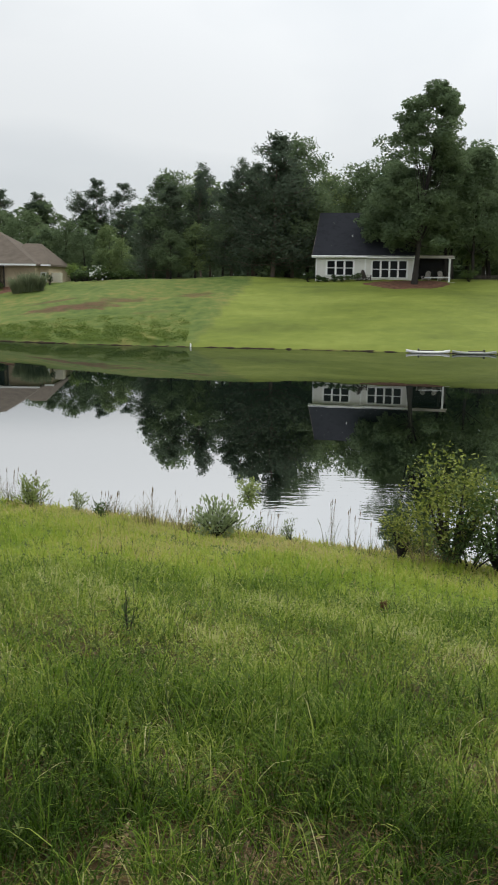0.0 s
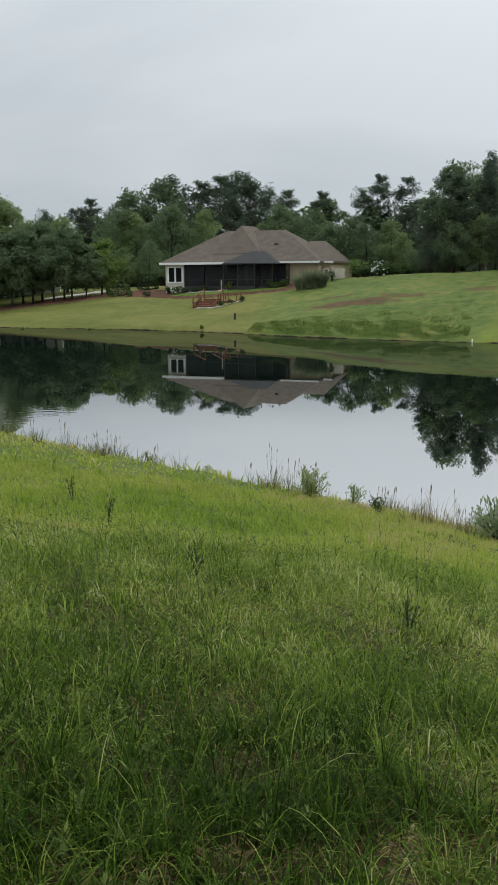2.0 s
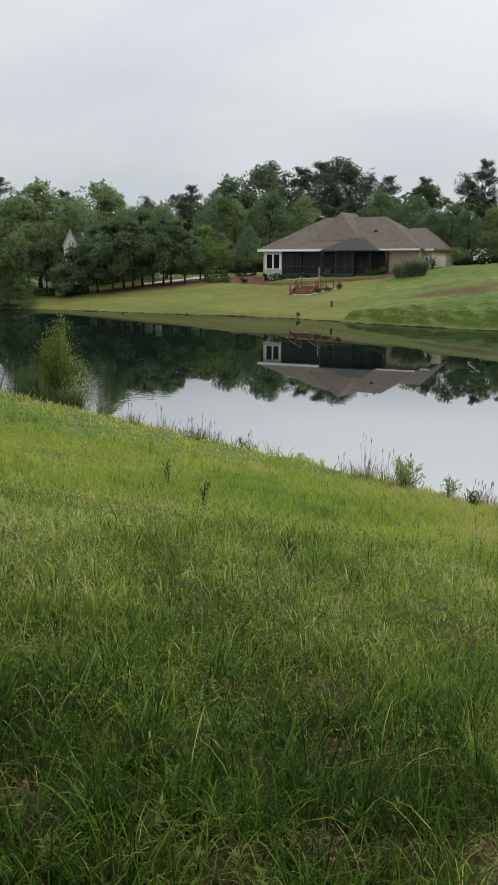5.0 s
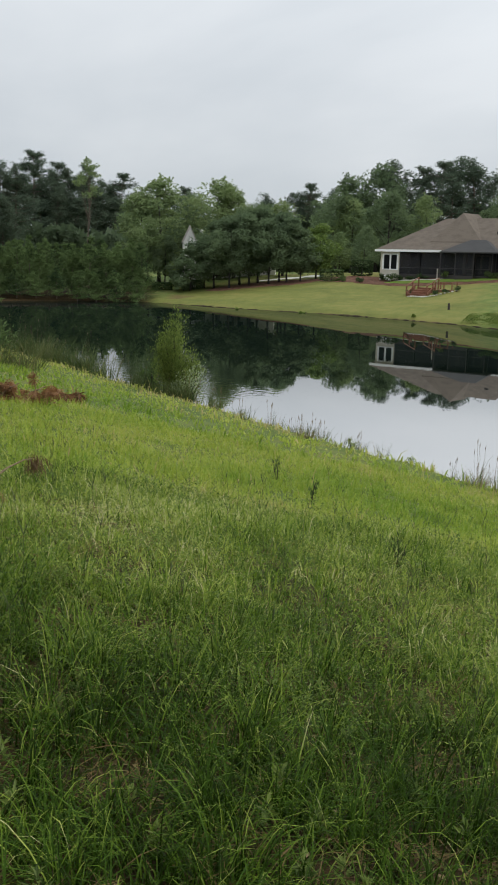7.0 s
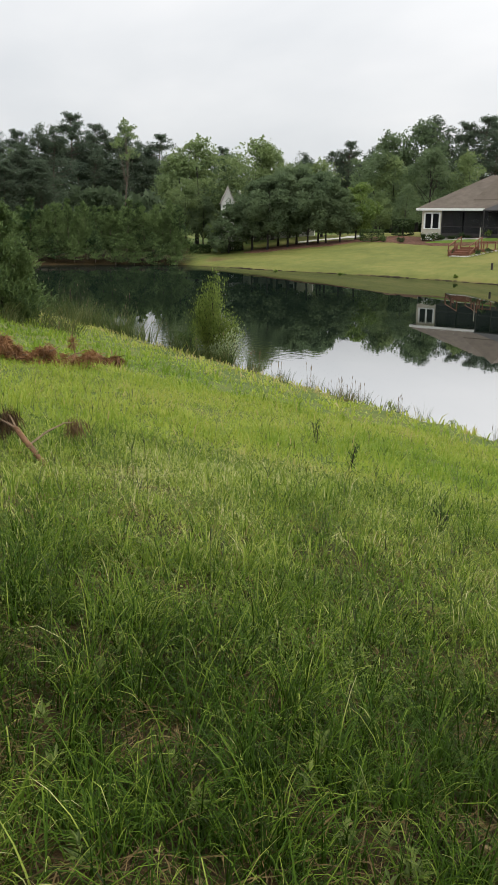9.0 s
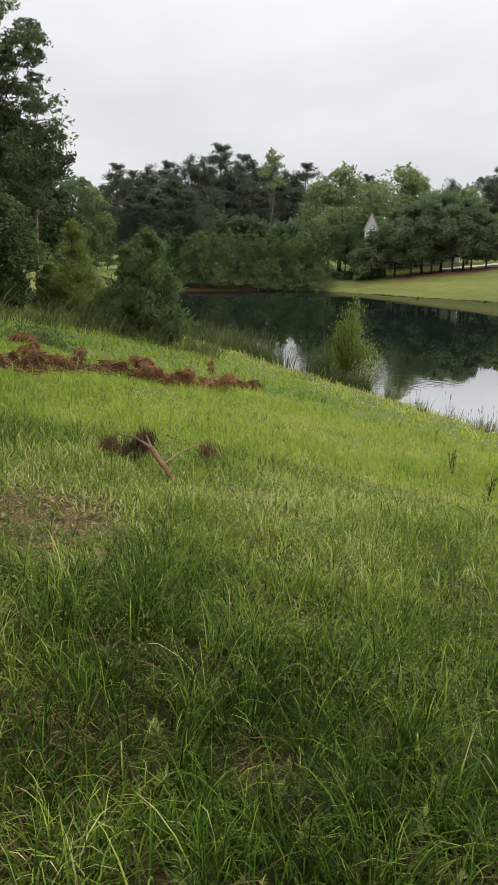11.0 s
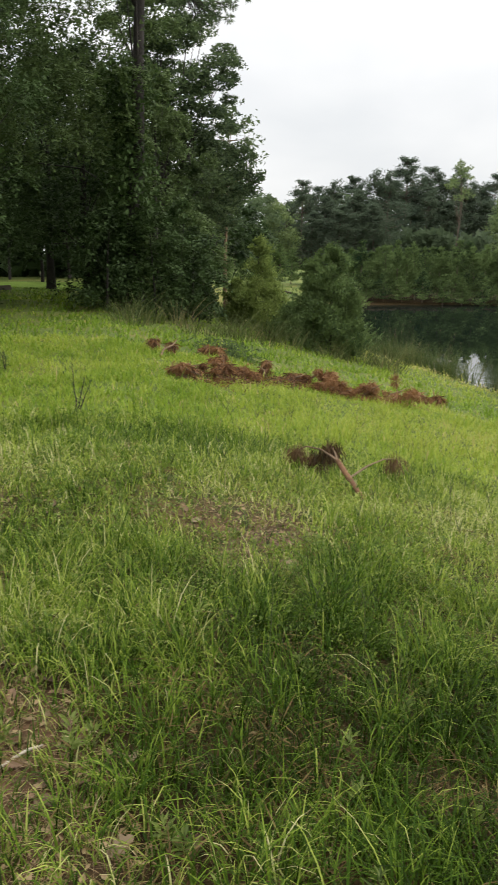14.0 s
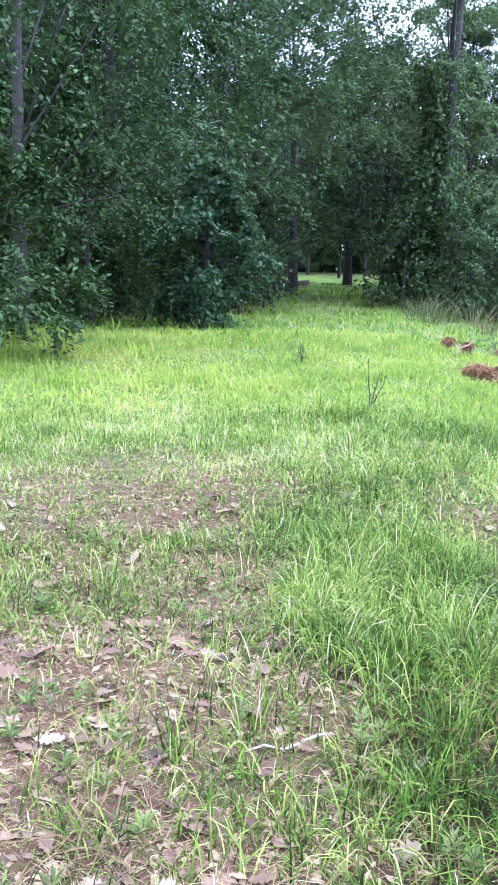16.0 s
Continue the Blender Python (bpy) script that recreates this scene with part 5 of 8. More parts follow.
    part("porch_beam", Bag().box(W2, 13.1, -0.34, -0.3, 2.22, 2.48).mesh("porch_beam", M_GREYWOOD), h)
    part("porch_floor", Bag().box(W2, 13.3, -0.5, 4.2, -0.5, 0.0).mesh("porch_floor", M_CONCRETE), h)
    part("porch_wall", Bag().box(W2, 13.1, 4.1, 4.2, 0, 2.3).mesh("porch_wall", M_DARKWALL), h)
    part("porch_screen", Bag().box(W2, 12.7, 2.2, 2.23, 0, 2.3).mesh("porch_screen", M_SCREEN), h)
    for x in (12.72,):
        p = part("porch_post", Bag().box(x - 0.09, x + 0.09, -0.28, -0.10, 0, 2.24, bevel=0.015).mesh("porch_post", M_TRIM), h, "white square post")
        part("post_cap", Bag().box(x - 0.16, x + 0.45, -0.32, -0.04, 2.2, 2.3).mesh("post_cap", M_TRIM), p)
    part("porch_rail", Bag().box(10.4, 12.63, -0.2, -0.15, 0.42, 0.5).mesh("porch_rail", M_TRIM), h)

    def loc(x, y, z=0.0, turn=0):
        return A @ Matrix.Translation((x, y, z)) @ Matrix.Rotation(radians(turn), 4, "Z")
    p = loc(5.0, -0.75)
    garden_chair(Matrix.Translation((p.translation.x, p.translation.y, gz(p.translation.x, p.translation.y))) @ Matrix.Rotation(radians(35), 4, "Z"), M_DARKWOOD, "dark wooden garden chair beside the white-framed windows")
    garden_chair(loc(10.6, 0.6, 0, -20), M_GREYWOOD, "weathered grey garden chair on the porch")
    garden_chair(loc(12.1, 0.6, 0, 25), M_GREYWOOD, "weathered grey garden chair near the porch post")
    tb = empty("porch_table", loc(11.35, 0.7), "low white table between the porch chairs", "table")
    part("tabletop", Bag().box(-0.4, 0.4, -0.3, 0.3, 0.40, 0.45, bevel=0.01).mesh("tabletop", M_TRIM), tb)
    for sx in (-1, 1):
        for sy in (-1, 1):
            part("leg", Bag().box(sx * 0.34 - 0.03, sx * 0.34 + 0.03, sy * 0.24 - 0.03, sy * 0.24 + 0.03, 0, 0.4).mesh("leg", M_TRIM), tb)
    # clipped bushes along the foundation
    rng = np.random.RandomState(61)
    for i, (x, w, hh) in enumerate(((-0.6, 1.0, 1.1), (0.4, 0.8, 0.75), (1.1, 0.85, 0.7), (1.9, 0.8, 0.75), (2.7, 0.85, 0.7), (3.4, 0.9, 0.75), (4.15, 1.1, 0.95))):
        p = loc(x, -0.8).translation
        shrub(600 + i, p.x, p.y, w, hh, 0.13, M_OAK_DARK if i < 6 else M_SHRUB, "dark clipped bush under the white-framed window", 420, "foundation_bush", "bushes along the house")
    p = loc(14.6, 0.3).translation
    shrub(609, p.x, p.y, 1.9, 1.1, 0.15, M_SHRUB, "rounded bush beside the porch", 600, "foundation_bush")
    fence = empty("picket_fence", loc(15.2, 1.2, -0.2), "low dark picket fence running off from the house", "fence")
    me = Bag().box(-0.05, 0.05, -0.02, 0.02, 0, 0.95, bevel=0.008).mesh("picket", M_DARKWOOD)
    for i in range(26):
        o = part("picket", me, fence); o.location = (0.1 + i * 0.22, 0, 0.02 * math.sin(i * 1.7))
    for z in (0.25, 0.75):
        part("rail", Bag().box(0, 5.8, 0.02, 0.06, z, z + 0.09).mesh("rail", M_DARKWOOD), fence)
    # the ring of mulch round the tall tree
    mulch_bed("mulch_bed", [(10.9, 81.6), (11.8, 80.6), (13.6, 78.9), (16.2, 78.6), (18.3, 79.5), (19.0, 81.3), (17.5, 82.4), (14.5, 82.6), (12.0, 82.4)], "ring of brown mulch under the tall tree")


def mulch_bed(name, outline, label, mat=None, height=0.05):
    """A bed with a soft uneven outline that lies on the ground."""
    o = np.array(outline, float)
    n = 16
    pts = []
    for i in range(len(o)):
        a, b, c, d = o[i - 1], o[i], o[(i + 1) % len(o)], o[(i + 2) % len(o)]
        for t in np.linspace(0, 1, n, endpoint=False):
            pts.append(0.5 * (2 * b + (c - a) * t + (2 * a - 5 * b + 4 * c - d) * t**2 + (3 * b - a - 3 * c + d) * t**3))
    pts = np.array(pts)
    pts += 0.08 * np.stack([waves(pts[:, 0], pts[:, 1], 51, 1.3), waves(pts[:, 0], pts[:, 1], 52, 1.3)], -1)
    c = pts.mean(0)
    fr = np.array([0.0, 0.12, 0.25, 0.4, 0.55, 0.7, 0.82, 0.92, 0.97, 1.0])
    P = c + (pts[None] - c) * fr[:, None, None]
    lift = height * np.array([1, 1, 1, 1, 1, 1, 1, 0.9, 0.6, -0.6])
    flat = P.reshape(-1, 2)
    z = land(flat[:, 0], flat[:, 1]) + np.repeat(lift, len(pts)) + 0.012 * waves(flat[:, 0], flat[:, 1], 53, 0.5)
    m = len(pts)
    i, j = np.meshgrid(np.arange(len(fr) - 1), np.arange(m), indexing="ij")
    q = np.stack([i * m + j, (i + 1) * m + j, (i + 1) * m + (j + 1) % m, i * m + (j + 1) % m], -1).reshape(-1, 4)
    tagged(new(name, np_mesh(name, np.column_stack([flat, z]), [q], mat or M_MULCH, True)), label, "garden bed", kind="structure")


M_DOME = plain("grey_metal_roof", (0.038, 0.037, 0.036), 0.8, vary=0.2, bump=0.1, spec=0.15)
M_CREAM = plain("cream_vinyl", (0.50, 0.46, 0.37), 0.6, vary=0.1)


def brown_house():
    O = Matrix.Translation((-38.7, 88.0, 3.66))
    h = empty("house", O, "tan one-storey house with a brown hip roof and screened porch", "house")
    Z = 2.45
    wl = (0.35, 1.95, 0.6, 2.1)
    wall(h, "wall", 0, 2.25, 0, 0.2, -0.6, Z, M_CREAM, [wl])
    part("wall", Bag().box(0, 0.2, 0.2, 13, -0.6, Z).mesh("wall", M_TAN), h)
    part("wall", Bag().box(2.05, 2.25, 0.2, 3.4, -0.6, Z).mesh("wall", M_TAN), h)
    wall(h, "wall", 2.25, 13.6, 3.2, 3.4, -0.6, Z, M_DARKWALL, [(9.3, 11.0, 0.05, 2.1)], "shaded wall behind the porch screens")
    wall(h, "wall", 14.1, 17.0, 0.3, 0.5, -0.6, Z, M_TAN)
    part("wall", Bag().box(14.1, 14.3, 0.5, 3.3, -0.6, Z).mesh("wall", M_TAN), h)
    part("wall", Bag().box(17.0, 17.2, 0.3, 2.2, -0.6, Z).mesh("wall", M_TAN), h)
    ws = (17.45, 17.85, 0.55, 1.75)
    wall(h, "wall", 17.2, 18.2, 2.0, 2.2, -0.6, Z, M_TAN, [ws])
    part("wall", Bag().box(18.0, 18.2, 2.2, 12, -0.6, Z).mesh("wall", M_TAN), h)
    part("wall", Bag().box(0, 18.2, 12.8, 13, -0.6, Z).mesh("wall", M_TAN), h)
    part("floor_slab", Bag().box(0.2, 18.0, 0.1, 12.8, -0.55, 0.02).mesh("floor_slab", M_CONCRETE), h)
    part("porch_ceiling", Bag().box(2.25, 14.1, 0.1, 3.2, Z - 0.05, Z).mesh("porch_ceiling", M_TRIM), h)
    part("room_partition", Bag().box(0.2, 2.05, 3.0, 3.1, 0, Z).mesh("room_partition", M_DARKWALL), h)
    window(h, *wl, 0.0, 2, rail=False, label="tall white-framed bay of windows")
    window(h, *ws, 2.0, 1)
    window(h, 9.3, 11.0, 0.05, 2.1, 3.2, 2, M_TAN, False, "glazed double door behind the screens")
    for x in (8.4, 11.6):
        part("wall_column", Bag().box(x - 0.18, x + 0.18, 2.9, 3.2, 0, Z).mesh("wall_column", M_TAN), h)
    # screens between dark uprights; the middle bay stands forward under its own dark roof
    segs = [(2.25, 4.6, 0.0), (4.6, 7.2, 0.0), (7.2, 9.0, -1.2), (9.0, 10.9, -1.8), (10.9, 12.6, -1.2), (12.6, 14.1, 0.0)]
    for a, b_, y in segs:
        part("porch_screen", Bag().box(a + 0.04, b_ - 0.04, y, y + 0.02, 0.05, Z).mesh("porch_screen", M_SCREEN), h)
        for x in (a, b_):
            part("screen_post", Bag().box(x - 0.045, x + 0.045, y - 0.03, y + 0.05, 0, Z).mesh("screen_post", M_BRONZE), h)
        part("screen_rail", Bag().box(a, b_, y - 0.02, y + 0.04, 0.75, 0.82).mesh("screen_rail", M_BRONZE), h)
        part("screen_kickplate", Bag().box(a, b_, y - 0.02, y + 0.03, -0.3, 0.12).mesh("screen_kickplate", M_BRONZE), h)
    for x, y0, y1 in ((7.2, -1.2, 0.02), (9.0, -1.8, -1.2), (10.9, -1.8, -1.2), (12.6, -1.2, 0.02)):
        part("porch_screen", Bag().box(x - 0.01, x + 0.01, y0, y1, 0.05, Z).mesh("porch_screen", M_SCREEN), h)
    part("corner_post", Bag().box(13.75, 14.05, 0.0, 0.25, -0.2, Z).mesh("corner_post", M_TAN), h)
    dome = hip_roof(7.6, 13.2, -2.1, 2.6, Z + 0.02, Z + 1.3, 9.6, 11.2, 0.9, over=0.15, drop=0.12)
    part("porch_roof", dome.mesh("porch_roof", M_DOME), h, "low dark roof over the middle bay")
    r = part("roof", hip_roof(0, 17.0, 0, 13, Z + 0.2, Z + 3.75, 4.9, 11.9, 6.5).mesh("roof", M_SHINGLE_BROWN), h, "weathered brown hip roof")
    part("cross_roof", hip_roof(5.1, 10.6, 1.2, 12, Z + 1.1, Z + 4.25, 7.2, 7.9, 5.0, 8.0, over=0).mesh("cross_roof", M_SHINGLE_BROWN), h)
    part("wing_roof", hip_roof(13.4, 18.0, 2.0, 11, Z + 0.2, Z + 2.45, 14.8, 16.5, 6.4).mesh("wing_roof", M_SHINGLE_BROWN), h)
    part("roof_vent", Bag().box(11.6, 12.0, 3.0, 3.35, Z + 1.9, Z + 2.2, bevel=0.03).mesh("roof_vent", M_BRONZE), r)
    part("fascia", Bag().box(-0.5, 7.0, -0.52, -0.47, Z - 0.04, Z + 0.2).mesh("fascia", M_TRIM), h, "white eave board")
    part("fascia", Bag().box(13.2, 17.5, -0.52, -0.47, Z, Z + 0.18).mesh("fascia", M_TRIM), h, "white eave board")
    part("fascia", Bag().box(17.5, 18.5, 1.5, 1.55, Z, Z + 0.18).mesh("fascia", M_TRIM), h, "white eave board")
    part("fascia", Bag().box(-0.52, -0.47, -0.47, 13.4, Z - 0.04, Z + 0.2).mesh("fascia", M_TRIM), h)
    # the pale enclosure by the end wall
    e = empty("utility_enclosure", Matrix.Translation((-19.4, 88.6, gz(-19.4, 88.6))) @ Matrix.Diagonal((0.75, 0.75, 0.95, 1)), "cream vinyl screen hiding the outdoor units", "fence")
    for x0, x1, y0, y1 in ((-0.6, 0.0, -0.04, 0.0), (0.0, 0.55, -0.24, -0.2), (-0.6, -0.56, 0.0, 1.2), (0.55, 0.59, -0.2, 1.2)):
        part("panel", Bag().box(x0, x1, y0, y1, 0.05, 1.05).mesh("panel", M_CREAM), e)
    for x, y in ((-0.6, -0.04), (0.0, -0.1), (0.57, -0.24)):
        part("post", Bag().box(x - 0.06, x + 0.06, y - 0.06, y + 0.06, 0, 1.12, bevel=0.01).mesh("post", M_CREAM), e)
    # beds, edging and a strip of lawn before the porch
    mulch_bed("mulch_bed", [(-50, 90.5), (-45, 88.0), (-40, 85.6), (-33, 84.0), (-27, 84.0), (-22.5, 85.0), (-20.5, 87.2), (-24, 88.2), (-30, 88.4), (-36, 88.4), (-41, 90.5), (-46, 92)], "brown mulch bed sweeping round the house")
    mulch_bed("lawn_strip", [(-37.5, 86.2), (-33, 85.3), (-28, 85.3), (-24.4, 86.2), (-25.0, 87.0), (-29, 86.6), (-33, 86.6), (-36.5, 87.0)], "strip of bright lawn before the porch", M_LAWN, 0.11)
    mulch_bed("stone_edge", [(-36.6, 87.0), (-33.5, 86.7), (-31, 86.8), (-31.2, 87.05), (-33.5, 87.0), (-36.4, 87.3)], "pale gravel edge before the porch", M_STONE, 0.14)
    for i, (x, y, w, hh, lf, mt, lb) in enumerate(((-42.6, 87.0, 1.0, 0.8, 0.14, M_SHRUB, "low green shrub in the mulch"), (-37.2, 86.9, 1.6, 1.05, 0.16, M_SHRUB, "flowering shrub by the bay window"), (-36.2, 87.2, 1.2, 0.8, 0.14, M_OAK_DARK, "dark shrub against the screens"),
                                                   (-34.9, 87.3, 1.2, 0.7, 0.14, M_OAK_DARK, "dark shrub against the screens"), (-33.6, 87.3, 1.3, 0.7, 0.14, M_OAK_DARK, "dark shrub against the screens"), (-31.0, 87.0, 1.4, 1.0, 0.2, M_OAK_BRIGHT, "yellow-green flowering shrub before the screens"), (-26.3, 86.4, 1.9, 1.0, 0.2, M_SHRUB, "leafy green shrub before the porch"),
                                                   (-24.9, 86.7, 1.3, 1.0, 0.18, M_SHRUB, "leafy green shrub before the porch"), (-40.2, 86.2, 1.1, 0.7, 0.13, M_SHRUB, "rounded shrub in the mulch"), (-19.9, 87.6, 0.7, 1.3, 0.12, M_OAK_DARK, "dark upright shrub by the enclosure"), (-38.3, 87.4, 1.0, 0.9, 0.14, M_OAK_DARK, "dark shrub under the bay window"))):
        shrub(620 + i, x, y, w, hh, lf, mt, lb, 420, "garden_shrub", "shrubs before the brown house", M_TRIM if i in (1,) else None)
    for i, (x, y, w, hh, fl) in enumerate(((-17.0, 90.5, 2.6, 1.4, None), (-15.3, 89.5, 2.3, 1.7, M_TRIM), (-14.0, 90.0, 1.6, 1.0, None), (-18.0, 91.5, 2.2, 2.1, None), (-12.6, 91.0, 1.8, 1.1, None))):
        shrub(640 + i, x, y, w, hh, 0.2, M_OAK_BRIGHT if i == 3 else M_SHRUB, "white-flowering shrub on the crest" if fl else "green garden shrub on the crest", 700, "garden_shrub", "shrubs on the crest", fl)
    # clipped hedge and shrubs by the drive
    rng = np.random.RandomState(66)
    for i, (az, d, w, hh, mt, lb) in enumerate(((26.85, 99, 2.6, 1.3, M_SHRUB, "clipped box-shaped hedge on the mulch"), (24.9, 101, 2.4, 1.8, M_OAK_DARK, "rounded dark shrub by the hedge"), (36.0, 104, 2.6, 1.0, M_OAK_DARK, "low dark shrub by the drive"), (38.0, 104, 2.4, 0.9, M_OAK_DARK, "low dark shrub by the drive"))):
        x, y, z = at_polar(az, d)
        b = Bag()
        n = 1500
        p = rng.uniform(-1, 1, size=(n, 3))
        k = rng.randint(0, 3, n); p[np.arange(n), k] = np.sign(p[np.arange(n), k]) * rng.uniform(0.88, 1.0, n)
        b.cards(p * [w / 2, w / 3.2, hh / 2] * (1 - 0.12 * np.abs(p[:, [1, 0, 0]]) ** 3) + [0, 0, hh / 2 + 0.05], 0.18, rng, 0.6, 0.8)
        t = empty("hedge", Matrix.Translation((x, y, z)), lb, "hedge")
        part("foliage", b.mesh("hedge_leaves", mt), t)
        part("branchwork", Bag().tube([(0, 0, 0), (0, 0, hh * 0.7)], [0.06, 0.03], 5).mesh("hedge_stems", M_BARK), t)


M_LAWN = plain("bright_lawn", (0.11, 0.165, 0.030), 0.95, scale=6, vary=0.25, bump=0.4, fine=50, spec=0.1)


def garden_steps():
    """Stained timber steps with rails, stones and a post, on the slope before the brown house."""
    x, y = -30.6, 79.0
    z = gz(x, y)
    s = empty("garden_steps", Matrix.Translation((x - 0.3, y, z)) @ Matrix.Diagonal((1.05, 1.0, 1.0, 1)), "red-stained timber steps with hand rails on the slope", "steps")
    for i in range(4):
        part("tread", Bag().box(-0.85 + 0.1 * i, 0.95 + 0.1 * i, 0.55 * i, 0.55 * i + 0.52, 0.12 + 0.2 * i, 0.17 + 0.2 * i, bevel=0.01).mesh("tread", M_DECK), s)
        part("riser", Bag().box(-0.8 + 0.1 * i, 0.9 + 0.1 * i, 0.55 * i + 0.02, 0.55 * i + 0.06, -0.1 + 0.2 * i, 0.12 + 0.2 * i).mesh("riser", M_DECK), s)
    for sx in (-0.95, 1.0):
        for i in (0, 2, 4):
            part("post", Bag().box(sx + 0.1 * i - 0.05, sx + 0.1 * i + 0.05, 0.5 * i, 0.5 * i + 0.1, -0.1, 0.95 + 0.2 * i, bevel=0.01).mesh("post", M_DECK), s)
        part("hand_rail", Bag().tube([(sx, 0.05, 0.92), (sx + 0.4, 2.1, 1.72)], [0.05, 0.05], 6).mesh("hand_rail", M_DECK), s)
    part("platform", Bag().box(1.3, 3.0, 1.2, 2.8, 0.55, 0.62, bevel=0.01).mesh("platform", M_DECK), s)
    for px, py in ((1.4, 1.25), (2.2, 1.25), (2.95, 1.25), (2.95, 2.7), (1.4, 2.7)):
        part("post", Bag().box(px - 0.05, px + 0.05, py - 0.05, py + 0.05, -0.1, 1.35, bevel=0.01).mesh("post", M_DECK), s)
    part("rail", Bag().box(1.4, 2.95, 1.2, 1.26, 1.22, 1.3).mesh("rail", M_DECK), s)
    for sx in (-0.95, 1.0):
        part("side_panel", Bag().add([(sx, 0.0, -0.15), (sx + 0.06, 0.0, -0.15), (sx + 0.06, 2.2, -0.15), (sx, 2.2, -0.15), (sx, 0.0, 0.3), (sx + 0.06, 0.0, 0.3), (sx + 0.06, 2.2, 1.05), (sx, 2.2, 1.05)], [(0, 1, 5, 4), (3, 7, 6, 2), (0, 4, 7, 3), (1, 2, 6, 5), (4, 5, 6, 7), (0, 3, 2, 1)]).mesh("side_panel", M_DECK), s)
    part("skirt_board", Bag().box(1.3, 3.0, 1.18, 1.24, -0.15, 0.55).mesh("skirt_board", M_DECK), s)
    part("tall_post", Bag().tube([(1.1, 2.3, 0), (1.1, 2.3, 2.6)], [0.055, 0.05], 8).mesh("tall_post", M_GREYWOOD), s, "tall pale post")
    rng = np.random.RandomState(71)
    for i in range(16):
        a = i / 15
        px, py = x - 0.9 + 4.1 * a, y - 0.35 - 0.5 * math.sin(a * 3.1) + 1.8 * a * a
        b = bmesh.new()
        bmesh.ops.create_icosphere(b, subdivisions=1, radius=0.12)
        for v in b.verts:
            v.co += Vector(rng.normal(size=3) * 0.025)
        me = bpy.data.meshes.new("edging_stone"); b.to_mesh(me); b.free(); me.materials.append(M_STONE)
        o = new("edging_stone", me)
        o.matrix_basis = Matrix.Translation((px, py, gz(px, py) + 0.05)) @ Matrix.Diagonal((rng.uniform(0.8, 1.4), 1, rng.uniform(0.5, 0.8), 1))
        tagged(o, "pale rounded edging stone round the step bed", "stone", "stones round the step bed")
    for i, (dx, dy, w, hh) in enumerate(((1.6, 0.2, 0.9, 0.6), (2.4, 0.5, 0.8, 0.5), (3.2, 1.2, 1.0, 0.7), (-1.3, 0.9, 0.7, 0.5))):
        shrub(660 + i, x + dx, y + dy, w, hh, 0.12, M_OAK_DARK, "small dark shrub beside the garden steps", 260, "garden_shrub", "shrubs by the steps")


def kayak(m, hull_mat, label, light):
    """A sit-on-top kayak lying on the shore: hull drawn from its cross sections, cockpit, seat and hatch."""
    k = empty("kayak", m @ Matrix.Diagonal((1, 1, 0.72, 1)), label, "kayak", "kayaks on the shore")
    L, n, s = 3.05, 15, 12
    v = []
    for i in range(n):
        t = i / (n - 1)
        w = 0.38 * max(0.02, math.sin(math.pi * t)) ** 0.55
        rise = 0.16 * abs(2 * t - 1) ** 3
        for j in range(s):
            a = 2 * math.pi * j / s
            z = 0.15 + 0.15 * math.sin(a) * (1.0 if math.sin(a) < 0 else 0.75) + rise
            v.append((L * (t - 0.5), w * math.cos(a), z))
    q = [(i * s + j, (i + 1) * s + j, (i + 1) * s + (j + 1) % s, i * s + (j + 1) % s) for i in range(n - 1) for j in range(s)]
    part("hull", Bag().add(v, q).mesh("hull", hull_mat, True), k)
    part("cockpit", Bag().tube([(-0.6, 0, 0.21), (0.4, 0, 0.21)], [0.13, 0.15], 10).mesh("cockpit", M_DARKWOOD, True), k)
    part("seat_back", Bag().box(-0.7, -0.62, -0.2, 0.2, 0.24, 0.48, bevel=0.02).mesh("seat_back", M_BRONZE), k)
    for x in (-1.05, 1.0):
        part("hatch", Bag().tube([(x, 0, 0.27), (x, 0, 0.32)], [0.13, 0.12], 10).mesh("hatch", M_BRONZE), k)
    part("carry_handle", Bag().tube([(1.3, 0, 0.36), (1.42, 0, 0.41), (1.5, 0, 0.38)], [0.012] * 3, 5).mesh("carry_handle", M_BRONZE), k)
    return k


M_KAYAK_WHITE = plain("white_plastic_hull", (0.50, 0.50, 0.47), 0.5, vary=0.12, bump=0.02)
M_KAYAK_GREY = plain("grey_green_plastic_hull", (0.20, 0.21, 0.18), 0.5, vary=0.15, bump=0.02)
white_house()
brown_house()
garden_steps()
kayak(Matrix.Translation((12.75, 59.75, -0.03)) @ Matrix.Rotation(radians(-3), 4, "Z"), M_KAYAK_WHITE, "white plastic kayak drawn up at the waterline", True)
kayak(Matrix.Translation((15.9, 59.35, -0.03)) @ Matrix.Rotation(radians(176), 4, "Z"), M_KAYAK_GREY, "grey-green kayak with a dark seat at the waterline", False)


